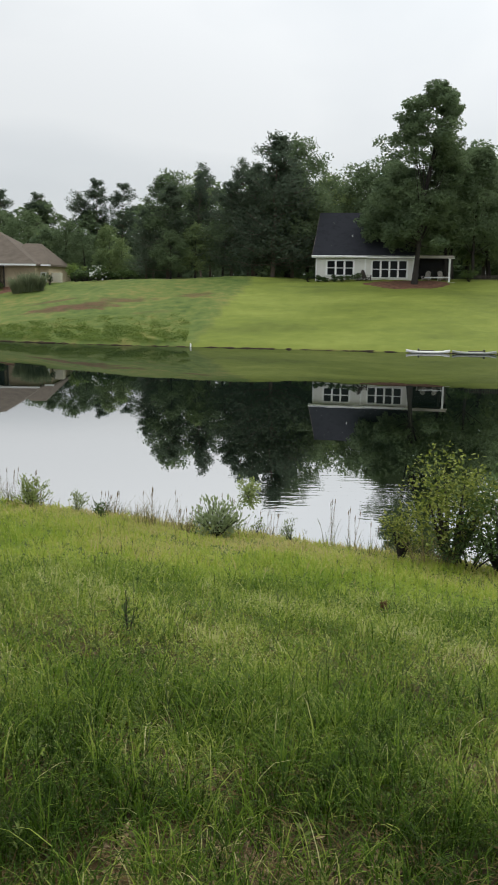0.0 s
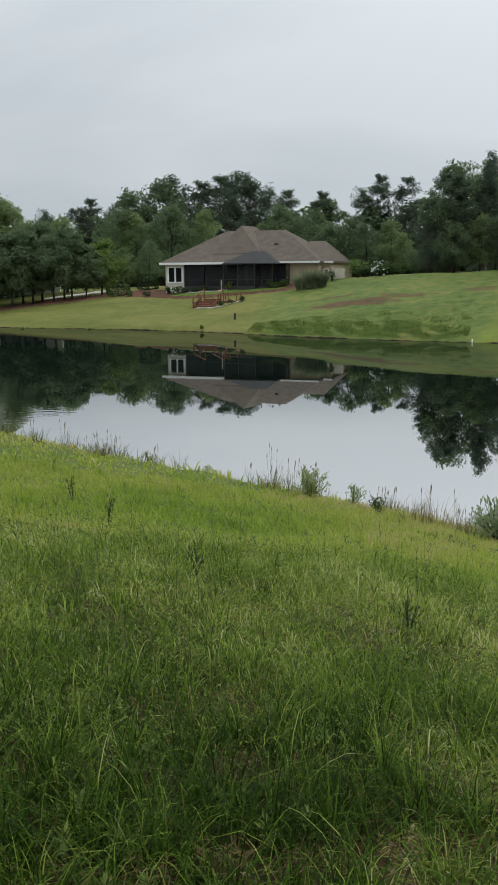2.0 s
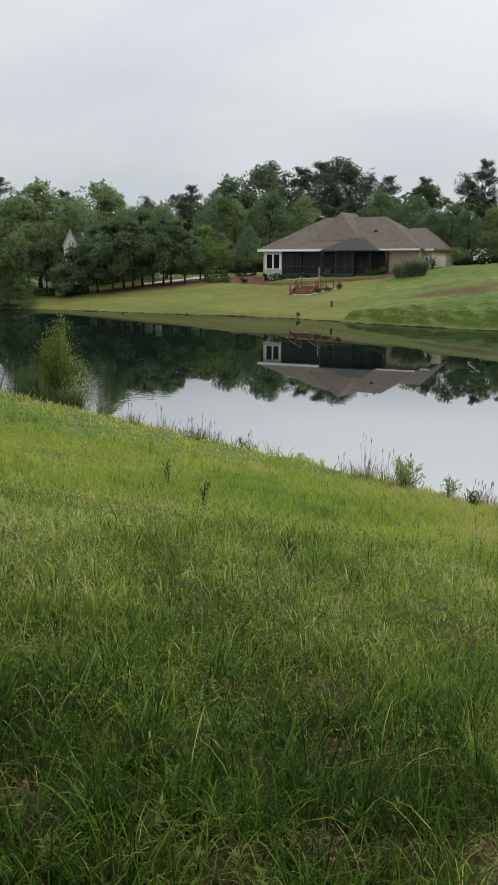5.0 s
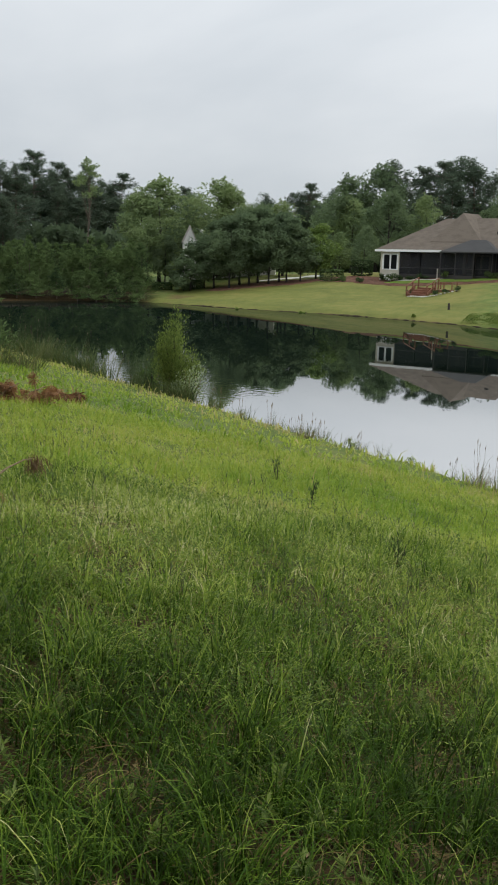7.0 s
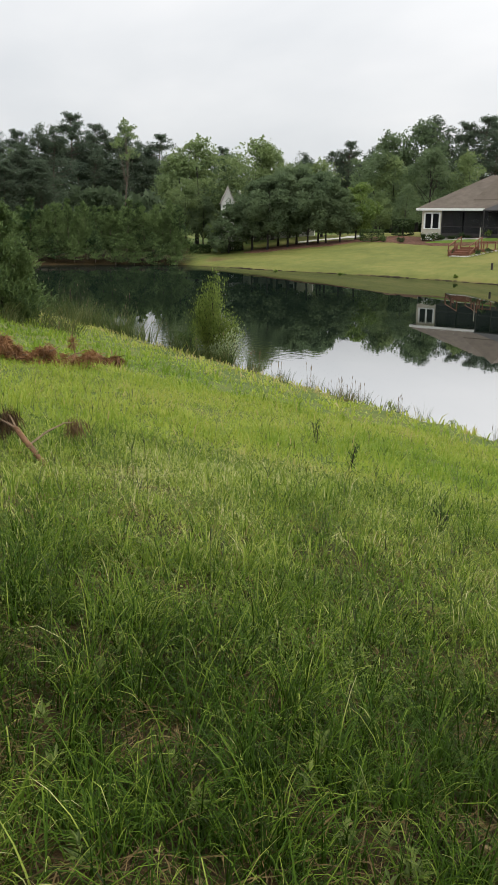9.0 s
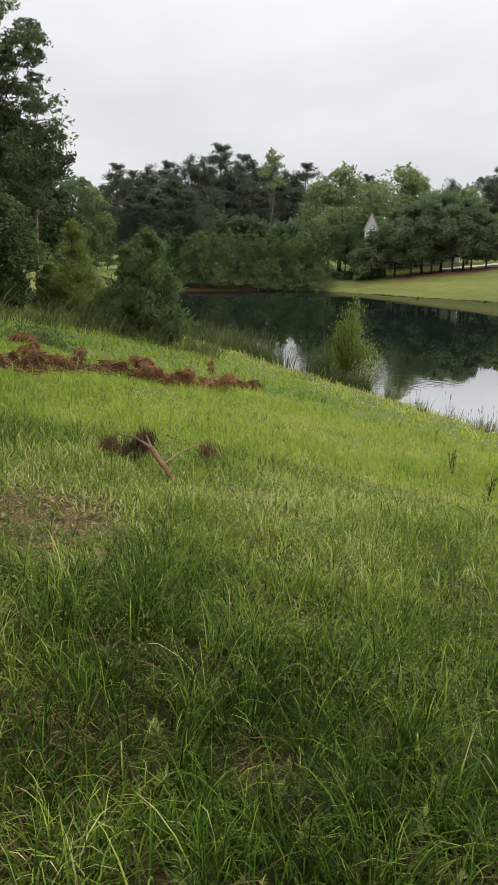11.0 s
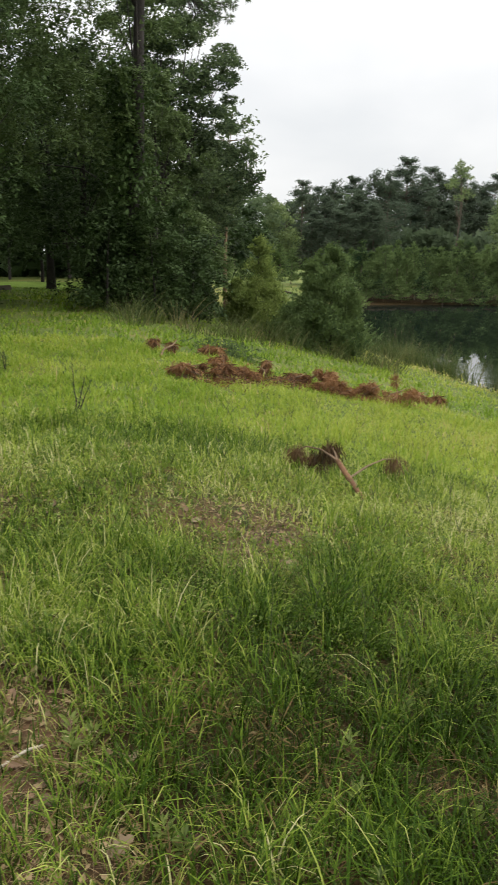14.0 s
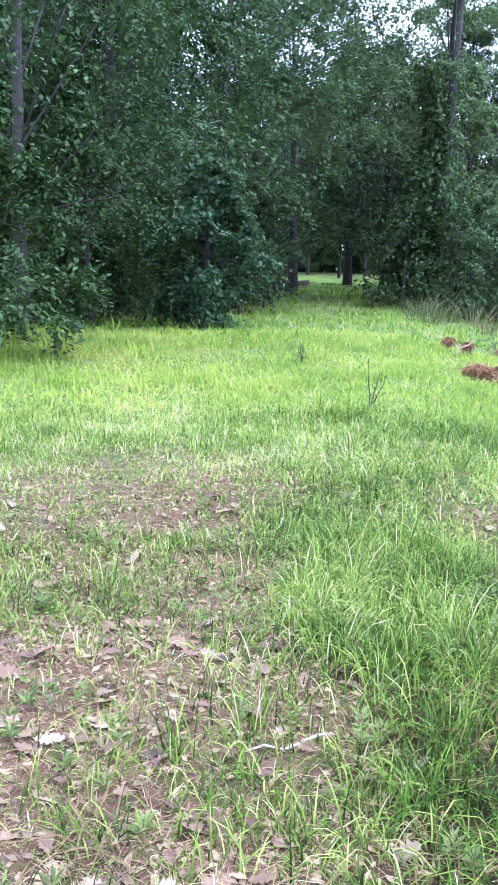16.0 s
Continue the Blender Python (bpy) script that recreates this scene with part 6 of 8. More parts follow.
def hidden_house():
    """The house behind the shade trees: a gable, a porch wall and a white pillar show between the leaves."""
    x, y, z = at_polar(33.0, 117)
    h = empty("house", Matrix.Translation((x, y, z)) @ Matrix.Rotation(radians(30), 4, "Z"), "pale house half hidden behind the shade trees", "house")
    ws = [(-3.0 + 1.5 * i, -2.1 + 1.5 * i, 0.7, 2.1) for i in range(4)]
    wall(h, "wall", -7, 5, 0, 0.2, -0.5, 2.8, M_SIDING, ws)
    for w in ws:
        window(h, *w, 0.0, 1)
    for a in ((-7, -6.8, 0.2, 8), (4.8, 5, 0.2, 8), (-7, 5, 8, 8.2)):
        part("wall", Bag().box(*a, -0.5, 2.8).mesh("wall", M_SIDING), h)
    part("roof", gable_roof(-7, 5, 0, 8, 2.9, 5.6).mesh("roof", M_SHINGLE_BROWN), h)
    part("room_partition", Bag().box(-6.8, 4.8, 3, 3.1, 0, 2.8).mesh("room_partition", M_DARKWALL), h)
    g = Bag().add([(-6.6, -0.4, 2.6), (-3.4, -0.4, 2.6), (-5.0, -0.4, 6.0), (-6.6, 3, 2.6), (-3.4, 3, 2.6), (-5.0, 3, 6.0)], [(0, 3, 5, 2), (1, 2, 5, 4)], [(0, 1, 2)])
    part("gable", g.mesh("gable", M_SIDING), h, "steep white front gable")
    x, y, z = at_polar(36.2, 105.2)
    h2 = empty("house", Matrix.Translation((x, y, z)) @ Matrix.Rotation(radians(38), 4, "Z") @ Matrix.Diagonal((0.62, 0.9, 1.2, 1)), "pale gable end of a house deep among the trees", "house")
    part("wall", Bag().box(-1.2, 1.2, 0, 6, -0.5, 4.7).mesh("wall", M_SIDING), h2)
    part("gable", Bag().add([(-1.2, 0.02, 4.7), (1.2, 0.02, 4.7), (0, 0.02, 5.9), (-1.2, 0.3, 4.7), (1.2, 0.3, 4.7), (0, 0.3, 5.9)], [(0, 3, 5, 2), (1, 2, 5, 4), (0, 1, 4, 3)], [(0, 2, 1), (3, 4, 5)]).mesh("gable", M_SIDING), h2)
    part("roof", Bag().add([(-1.5, -0.2, 4.45), (0, -0.2, 6.1), (1.5, -0.2, 4.45), (-1.5, 6, 4.45), (0, 6, 6.1), (1.5, 6, 4.45), (-1.36, -0.2, 4.36), (0, -0.2, 5.85), (1.36, -0.2, 4.36), (-1.36, 6, 4.36), (0, 6, 5.85), (1.36, 6, 4.36)],
                           [(0, 3, 4, 1), (1, 4, 5, 2), (6, 7, 10, 9), (7, 8, 11, 10), (0, 1, 7, 6), (1, 2, 8, 7), (3, 9, 10, 4), (4, 10, 11, 5), (0, 6, 9, 3), (2, 5, 11, 8)]).mesh("roof", M_GREYWOOD), h2, "weathered grey roof with a pale edge")
    part("window", Bag().box(-0.4, 0.4, -0.04, 0.02, 3.3, 4.4, bevel=0.02).mesh("window", M_PANE), h2)
    x, y, z = at_polar(36.78, 106)
    p = empty("gate_pillar", Matrix.Translation((x, y, z)) @ Matrix.Rotation(radians(36), 4, "Z"), "white square pillar by the drive", "pillar")
    part("shaft", Bag().box(-0.22, 0.22, -0.22, 0.22, 0, 1.45, bevel=0.02).mesh("shaft", M_TRIM), p)
    part("cap", Bag().box(-0.28, 0.28, -0.28, 0.28, 1.45, 1.55, bevel=0.02).mesh("cap", M_TRIM), p)


hidden_house()


def drive():
    """The pale drive behind the shade trees."""
    az = np.linspace(27.4, 31.6, 60)
    inner, outer = np.interp(az, [27, 30, 40.5], [105.5, 106.5, 105.5]), np.interp(az, [27, 30, 40.5], [107.5, 108.5, 107.5])
    v = []
    for r, dz in ((inner, 0.03), (outer, 0.03), (outer, -0.2), (inner, -0.2)):
        x, y = -r * np.sin(np.radians(az)), r * np.cos(np.radians(az))
        v.append(np.column_stack([x, y, land(x, y) + dz]))
    v = np.concatenate(v)
    n = len(az)
    i = np.arange(n - 1)
    q = np.concatenate([np.stack([i + a * n, i + 1 + a * n, i + 1 + b * n, i + b * n], -1) for a, b in ((0, 1), (1, 2), (3, 0))])
    tagged(new("road", np_mesh("road", v, [q], M_CONCRETE)), "pale concrete drive behind the shade trees", "road", kind="structure")
    mulch_bed("mulch_bed", [at_polar(a, d)[:2] for a, d in ((28.4, 100), (30, 99.6), (32, 99.4), (34, 99.6), (35.2, 101), (34, 104), (31.5, 105), (29, 104), (27.6, 102))], "brown mulch under the shade trees")


drive()


# ---- grass ----
def blades(rng, x, y, length, width, dry, lean, levels, a):
    """Curved tapering blades on the ground. levels: cross-lines below the tip."""
    n = len(x)
    z = land(x, y) - 0.012
    d = np.stack([np.cos(a), np.sin(a)], -1)
    side = np.stack([-d[:, 1], d[:, 0]], -1)
    vs = []
    ts = np.linspace(0, 1, levels + 1)
    start, bend = lean * rng.uniform(0.05, 0.5, n), lean * rng.uniform(0.7, 2.1, n)
    out, up = np.zeros(n), np.zeros(n)
    for t in ts:
        if t > 0:
            th = np.minimum(start + bend * (t - 0.35 / levels) ** 1.7, 2.6)
            out, up = out + length / levels * np.sin(th), up + length / levels * np.cos(th)
        c = np.column_stack([x + d[:, 0] * out, y + d[:, 1] * out, z + np.maximum(up, 0.004)])
        w = (width * (1 - t) ** 0.7)[:, None] * 0.5
        off = np.column_stack([side * w, np.zeros(n)])
        if t < 1:
            vs += [c - off, c + off]
        else:
            vs.append(c)
    k = len(vs)
    v = np.stack(vs, 1).reshape(-1, 3)
    base = np.arange(n)[:, None] * k
    q = [base + np.array([2 * l, 2 * l + 1, 2 * l + 3, 2 * l + 2]) for l in range(levels - 1)]
    t = base + np.array([k - 3, k - 2, k - 1])
    # sky glints on arching blades, painted as paler colour towards some tips
    pale = np.where(rng.uniform(size=n) < 0.42, rng.uniform(0.15, 0.5, n), 0.0) * smooth_step(7.0, 3.5, np.hypot(x, y))
    along = np.array([max(0.0, (u - 0.3) / 0.7) for u in ts[:-1] for _ in (0, 1)] + [1.0])
    return v, q, t, (dry[:, None] + pale[:, None] * along[None]).ravel()


def meadow(name, seed, count, r0, r1, a0, a1, length, width, levels, label, tuft=0.5, mat=None, power=2.0, shore=0.15, per=16, even=0.0):
    rng = np.random.RandomState(seed)
    m = count
    u = rng.uniform(size=m)
    r = (r0**power + u * (r1**power - r0**power)) ** (1 / power)
    az = np.radians(rng.uniform(a0, a1, m))
    x, y = -r * np.sin(az), r * np.cos(az)
    # gather part of the blades into tufts
    nt = max(8, m // per)
    k = rng.randint(0, nt, m)
    pull = rng.uniform(size=m) < tuft
    spread = 0.04 * np.maximum(1, r / 6)
    ox, oy = rng.normal(size=m) * spread, rng.normal(size=m) * spread
    # the blades of a tuft arch outwards from its heart
    way = np.where(pull, np.arctan2(oy, ox) + 0.5 * rng.normal(size=m), rng.uniform(0, 2 * np.pi, m))
    x = np.where(pull, x[k] + ox, x)
    y = np.where(pull, y[k] + oy, y)
    tall = np.where(pull, 0.65 + 0.75 * rng.uniform(size=m)[k] ** 1.5, 0.7)
    sd = pond_distance(x, y)
    br = bare(x, y)
    rough = 0.5 + 0.5 * waves(x, y, 91, 1.9, 3)
    gap = smooth_step(-0.12, 0.42, waves(x, y, 90, 0.62, 3)) * smooth_step(6.5, 3.0, np.hypot(x, y)) * (1 - 0.65 * smooth_step(48, 58, np.degrees(np.arctan2(-x, y))))
    keep = (sd > shore) & (rng.uniform(size=m) > np.where(pull, 0.62, 0.86) * br * np.interp(np.hypot(x, y), [3.0, 5.0], [1.0, 0.72])) & (rng.uniform(size=m) > 0.25 * smooth_step(0.6, 0.2, rough)) & (rng.uniform(size=m) > (np.where(pull, 0.6, 0.9) + np.where(pull, 0.24, 0.08) * smooth_step(3.8, 2.4, np.hypot(x, y))) * gap)
    hue = np.where(pull, 0.10 * rng.normal(size=m)[k], 0.05 * rng.normal(size=m))[keep] * (1 - 0.6 * (even > 0))
    way = way[keep]
    x, y, sd, br, tall, rough = x[keep], y[keep], sd[keep], br[keep], tall[keep], rough[keep]
    m = len(x)
    left = smooth_step(46, 62, np.degrees(np.arctan2(-x, y)))
    lush = smooth_step(0.45, 0.75, 0.5 + 0.5 * waves(x, y, 92, 4.2, 3))
    lush = np.maximum(lush, 0.9 * smooth_step(1.2, 0.6, np.hypot((x + 8.6) / 2.6, (y - 5.2) / 3.4)))
    yellow = smooth_step(6.5, 1.0, sd) * (0.5 - 0.22 * smooth_step(-4.0, 0.0, x)) + 0.3 * smooth_step(1.2, 0.6, np.hypot((x + 9.5) / 4, (y - 1.8) / 1.4))
    dry = 0.02 + 0.33 * yellow - 0.06 * lush + 0.1 * br + (rng.uniform(size=m) < (0.05 + 0.10 * br + 0.05 * yellow + 0.10 * left) * (1 - 0.8 * (even > 0))) * 0.32 + even + 0.05 * waves(x, y, 93, 0.8)
    # colour ramp position shifts with distance and bearing: darker close to the viewpoint
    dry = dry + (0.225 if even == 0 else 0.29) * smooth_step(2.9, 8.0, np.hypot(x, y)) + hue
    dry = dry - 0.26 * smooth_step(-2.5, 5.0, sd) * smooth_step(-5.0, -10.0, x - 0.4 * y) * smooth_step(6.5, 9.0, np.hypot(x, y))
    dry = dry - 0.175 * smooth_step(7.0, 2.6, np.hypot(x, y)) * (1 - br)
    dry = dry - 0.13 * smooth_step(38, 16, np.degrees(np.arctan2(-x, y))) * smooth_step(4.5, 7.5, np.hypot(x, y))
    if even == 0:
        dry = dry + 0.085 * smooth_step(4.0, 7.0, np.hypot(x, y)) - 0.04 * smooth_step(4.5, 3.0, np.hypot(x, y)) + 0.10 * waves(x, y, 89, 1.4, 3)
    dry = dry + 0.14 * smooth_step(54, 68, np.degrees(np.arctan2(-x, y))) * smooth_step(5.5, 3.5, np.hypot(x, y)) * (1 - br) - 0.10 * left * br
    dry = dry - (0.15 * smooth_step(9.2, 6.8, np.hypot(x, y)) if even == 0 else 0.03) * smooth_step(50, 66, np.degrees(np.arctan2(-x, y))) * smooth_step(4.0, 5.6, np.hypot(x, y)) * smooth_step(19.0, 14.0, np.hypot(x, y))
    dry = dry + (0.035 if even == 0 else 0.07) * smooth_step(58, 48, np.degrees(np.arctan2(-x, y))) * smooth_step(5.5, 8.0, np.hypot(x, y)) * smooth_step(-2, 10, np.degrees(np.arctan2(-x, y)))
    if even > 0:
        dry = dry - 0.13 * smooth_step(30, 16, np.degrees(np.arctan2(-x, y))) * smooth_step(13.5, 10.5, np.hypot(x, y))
    ln = length * tall * rng.uniform(0.55, 1.35, m) * (1 - 0.5 * br) * (1 + 0.3 * lush) * (0.8 + 0.4 * rough)
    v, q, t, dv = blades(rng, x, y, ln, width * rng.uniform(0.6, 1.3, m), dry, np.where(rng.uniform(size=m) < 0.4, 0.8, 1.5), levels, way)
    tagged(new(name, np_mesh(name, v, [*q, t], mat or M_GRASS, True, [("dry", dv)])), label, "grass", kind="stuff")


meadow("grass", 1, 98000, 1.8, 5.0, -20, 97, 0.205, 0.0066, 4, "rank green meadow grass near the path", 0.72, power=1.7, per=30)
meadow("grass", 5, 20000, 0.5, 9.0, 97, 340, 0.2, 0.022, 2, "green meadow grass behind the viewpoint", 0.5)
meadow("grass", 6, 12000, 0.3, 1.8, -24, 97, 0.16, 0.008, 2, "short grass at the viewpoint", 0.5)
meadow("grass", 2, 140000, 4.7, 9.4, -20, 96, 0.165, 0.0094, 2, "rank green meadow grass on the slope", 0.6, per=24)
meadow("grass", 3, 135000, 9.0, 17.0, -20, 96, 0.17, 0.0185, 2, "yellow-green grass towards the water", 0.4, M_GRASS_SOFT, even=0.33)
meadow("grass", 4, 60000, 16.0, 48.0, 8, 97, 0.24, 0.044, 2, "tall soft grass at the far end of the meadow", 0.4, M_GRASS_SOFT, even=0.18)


def thatch():
    """Dead blades lying between the living ones."""
    rng = np.random.RandomState(94)
    n = 34000
    r, az = rng.uniform(1.5**1.4, 7.5**1.4, n) ** (1 / 1.4), np.radians(rng.uniform(-21, 97, n))
    x, y = -r * np.sin(az), r * np.cos(az)
    keep = rng.uniform(size=n) < 0.12 + 0.8 * np.maximum(smooth_step(0.0, 0.6, waves(x, y, 95, 0.9, 3)), smooth_step(-0.1, 0.45, waves(x, y, 90, 0.62, 3))) * (1 - 0.75 * bare(x, y))
    x, y = x[keep], y[keep]
    c = np.column_stack([x, y, land(x, y) + rng.uniform(0.01, 0.06, len(x))])
    ax = rng.normal(size=c.shape) * [1, 1, 0.25]
    b = Bag().cards(c, rng.uniform(0.08, 0.22, len(x)), rng, 0.028, 1.0, axis=ax * 2)
    tagged(new("thatch", b.mesh("thatch", M_THATCH)), "dead brown grass blades matted under the green", "dead grass", kind="stuff")


M_THATCH = foliage("dead_grass_blades", (0.034, 0.020, 0.008), (0.148, 0.102, 0.040), 0.15, patch=2.0, spec=0.1)
thatch()


def clover():
    """The small round-leaved growth that fills in between the blades."""
    rng = np.random.RandomState(96)
    n = 62000
    r, az = rng.uniform(3.4**1.5, 10.0**1.5, n) ** (1 / 1.5), np.radians(rng.uniform(-20, 97, n))
    x, y = -r * np.sin(az), r * np.cos(az)
    keep = (rng.uniform(size=n) < 0.2 + 0.8 * smooth_step(-0.35, 0.35, waves(x, y, 97, 1.3, 4))) & (rng.uniform(size=n) > 0.75 * bare(x, y)) & (pond_distance(x, y) > 0.4)
    x, y, r = x[keep], y[keep], r[keep]
    h = rng.uniform(0.015, 0.11, len(x))
    b = Bag().cards(np.column_stack([x, y, land(x, y) + h]), rng.uniform(0.016, 0.032, len(x)) * np.interp(r, [3, 13], [0.7, 1.7]), rng, 0.75, 1.2, tri=True)
    tagged(new("clover", b.mesh("clover", M_CLOVER)), "small round-leaved weeds filling in between the grass", "weeds", kind="stuff")


def seed_stalks():
    """Thin flowering stalks of the pasture grass, each with a forked head, standing over the blades."""
    rng = np.random.RandomState(98)
    n = 520
    r, az = rng.uniform(3.2**1.6, 12.0**1.6, n) ** (1 / 1.6), np.radians(rng.uniform(-19, 62, n))
    x, y = -r * np.sin(az), r * np.cos(az)
    keep = (waves(x, y, 99, 2.4, 3) > -0.15) & (pond_distance(x, y) > 0.5)
    b = Bag()
    for px, py in zip(x[keep], y[keep]):
        g = gz(px, py)
        h = rng.uniform(0.26, 0.46)
        tip = np.array([px + rng.normal() * 0.05, py + rng.normal() * 0.05, g + h])
        b.tube([(px, py, g), ((px + tip[0]) / 2, (py + tip[1]) / 2 + 0.01, g + h * 0.55), tip], [0.0017, 0.0014, 0.0011], 3)
        a = rng.uniform(0, 6.28)
        for sg in (-1, 1):
            d = np.array([math.cos(a) * sg * rng.uniform(0.25, 0.7), math.sin(a) * sg * rng.uniform(0.25, 0.7), 1.0]) * rng.uniform(0.06, 0.10)
            b.tube([tip, tip + d * 0.5 + [0, 0, 0.004], tip + d], [0.0022, 0.0026, 0.001], 3)
    tagged(new("seed_stalks", b.mesh("seed_stalks", M_SEED)), "thin dark green grass stalks with forked seed heads", "grass", kind="stuff")


M_SEED = foliage("green_seed_heads", (0.030, 0.048, 0.016), (0.085, 0.105, 0.040), 0.2, patch=1.5)
seed_stalks()


def rosettes():
    """Leafy upright weeds in the near grass: narrow leaves in whorls round a short stem."""
    rng = np.random.RandomState(99)
    b = Bag()
    n = 150
    r, az = rng.uniform(2.0, 6.0, n), np.radians(rng.uniform(-19, 96, n))
    for px, py in zip(-r * np.sin(az), r * np.cos(az)):
        h, k = rng.uniform(0.05, 0.17), rng.randint(14, 30)
        t = rng.uniform(0.15, 1, k)
        a = np.arange(k) * 2.4
        d = np.column_stack([np.cos(a), np.sin(a), 0.35 + 0.7 * t])
        ln = rng.uniform(0.035, 0.065, k) * (1.15 - 0.5 * t)
        c = np.array([px, py, gz(px, py)]) + np.column_stack([0 * t, 0 * t, h * t]) + d * ln[:, None] * 0.5
        b.cards(c, ln, rng, 0.30, 1.6, axis=d * 3)
    tagged(new("weeds", b.mesh("weeds", M_ROSETTE)), "narrow-leaved yellow-green weeds in the near grass", "weeds", kind="stuff")


M_ROSETTE = foliage("narrow_weed_leaves", (0.055, 0.085, 0.016), (0.16, 0.205, 0.042), 0.35, patch=2.0, spec=0.3)
rosettes()


M_CLOVER = foliage("clover_leaves", (0.070, 0.120, 0.020), (0.235, 0.300, 0.055), 0.4, patch=0.8, spec=0.25)
clover()


# ---- plants along the near shore ----
def stalks(rng, n, h, spread, lean=0.25, width=0.008):
    """Upright leaves and stems from one root, as strips: for reeds, sedges and ornamental grass."""
    a = rng.uniform(0, 6.28, n)
    r = spread * rng.uniform(0, 1, n) ** 0.6
    base = np.stack([r * np.cos(a), r * np.sin(a), np.zeros(n)], -1)
    d = np.stack([np.cos(a), np.sin(a), np.zeros(n)], -1) * (lean * rng.uniform(0.1, 1.4, n))[:, None] + np.array([0, 0, 1.0]) + 0.08 * rng.normal(size=(n, 3))
    ln = h * rng.uniform(0.45, 1.08, n)
    side = np.cross(d, rng.normal(size=(n, 3))); side /= np.linalg.norm(side, axis=1)[:, None]
    vs = []
    for t in (0, 0.4, 0.75, 1.0):
        c = base + d * (ln * t)[:, None] + np.stack([np.cos(a), np.sin(a), -0.6 * np.ones(n)], -1) * (ln * lean * 0.9 * t**2.5)[:, None]
        w = side * (width * (1 - t) ** 0.6 * rng.uniform(0.6, 1.3, n))[:, None]
        vs += [c - w, c + w] if t < 1 else [c]
    v = np.stack(vs, 1).reshape(-1, 3)
    b = np.arange(n)[:, None] * 7
    return v, np.concatenate([b + np.array([0, 1, 3, 2]), b + np.array([2, 3, 5, 4])]), b + np.array([4, 5, 6])


def reed_clump(seed, x, y, n, h, spread, label, lean=0.25, width=0.008, dry=0.2, name="reed_clump", group="reeds along the shore", heads=0):
    rng = np.random.RandomState(seed)
    v, q, t = stalks(rng, n, h, spread, lean, width)
    c = empty(name, Matrix.Translation((x, y, max(gz(x, y), -0.15) - 0.03)), label, "reeds", group)
    part("foliage", np_mesh("reed_foliage", v, [q, t], M_REED, False, [("dry", np.full(len(v), dry))]), c)
    if heads:
        for _ in range(heads):
            b = Bag()
            a, r = rng.uniform(0, 6.28), spread * rng.uniform(0, 1)
            p = np.array([r * math.cos(a), r * math.sin(a), 0])
            e = p + np.array([rng.normal() * 0.12, rng.normal() * 0.12, 1]) * h * rng.uniform(0.9, 1.3)
            b.tube([p, (p + e) / 2 + rng.normal(size=3) * 0.01, e], [0.003, 0.0025, 0.002], 4)
            b.tube([e, e + [0, 0, 0.05], e + [0.005, 0, 0.11]], [0.004, 0.009, 0.002], 5)
            part("seed_stalk", b.mesh("seed_stalk", M_DRYSTEM), c, "brown seed head on a thin stalk")
    return c


M_DRYSTEM = plain("dry_brown_stem", (0.16, 0.115, 0.062), 0.9, vary=0.35)


def leafy(seed, x, y, w, h, leaf, mat, label, stems, per, name="shrub", aspect=0.3, spray=0.14, base=0.1, up=0.75, bark=None, sink=0.05, category="shrub"):
    """A shrub or sapling of slender stems with narrow leaves along each."""
    rng = np.random.RandomState(seed)
    t = empty(name, Matrix.Translation((x, y, max(gz(x, y), -0.2) - sink)), label, category)
    wood, lv = Bag(), Bag()
    for k in range(stems):
        a = rng.uniform(0, 6.28)
        out = w * 0.5 * rng.uniform(0.15, 1.0) ** 0.7
        hh = h * (1 - 0.45 * (out / (w * 0.5)) ** 2) * rng.uniform(0.72, 1.02)
        tip = np.array([out * math.cos(a), out * math.sin(a), hh])
        st = np.array([base * rng.normal(), base * rng.normal(), 0.0]) * w * 0.3
        mid = st * 0.4 + tip * np.array([0.38, 0.38, 0.55])
        u = np.linspace(0, 1, 7)[:, None]
        path = st * (1 - u) ** 2 + 2 * mid * u * (1 - u) + tip * u**2 + rng.normal(size=(7, 3)) * 0.008 * h
        wood.tube(path, np.linspace(0.012, 0.003, 7) * (0.6 + 0.4 * h), 4)
        # side twigs carry the leaves
        s = rng.uniform(0.22, 1.04, per)[:, None]
        p = st * (1 - s) ** 2 + 2 * mid * s * (1 - s) + tip * s**2
        p = p + rng.normal(size=(per, 3)) * spray * np.array([1, 1, 0.8]) * h * (1.15 - 0.5 * s)
        p[:, 2] = np.clip(p[:, 2], 0.04, None)
        ax = (p - path[3]) / (np.linalg.norm(p - path[3], axis=1)[:, None] + 1e-6) + np.array([0, 0, up])
        lv.cards(p, leaf * rng.uniform(0.65, 1.3, per), rng, aspect, 0.4, axis=ax)
    part("branchwork", wood.mesh("stems", bark or M_BARK, True), t)
    part("foliage", lv.mesh("leaves", mat), t)
    return t


M_PAMPAS = foliage("pale_ornamental_blades", (0.10, 0.125, 0.070), (0.22, 0.25, 0.145), 0.4, patch=1.5, spec=0.1)
M_PALE = foliage("pale_grey_green_leaves", (0.105, 0.150, 0.062), (0.27, 0.325, 0.165), 0.45)
M_YELLOWGREEN = foliage("yellow_green_leaves", (0.085, 0.120, 0.020), (0.27, 0.30, 0.060), 0.45)


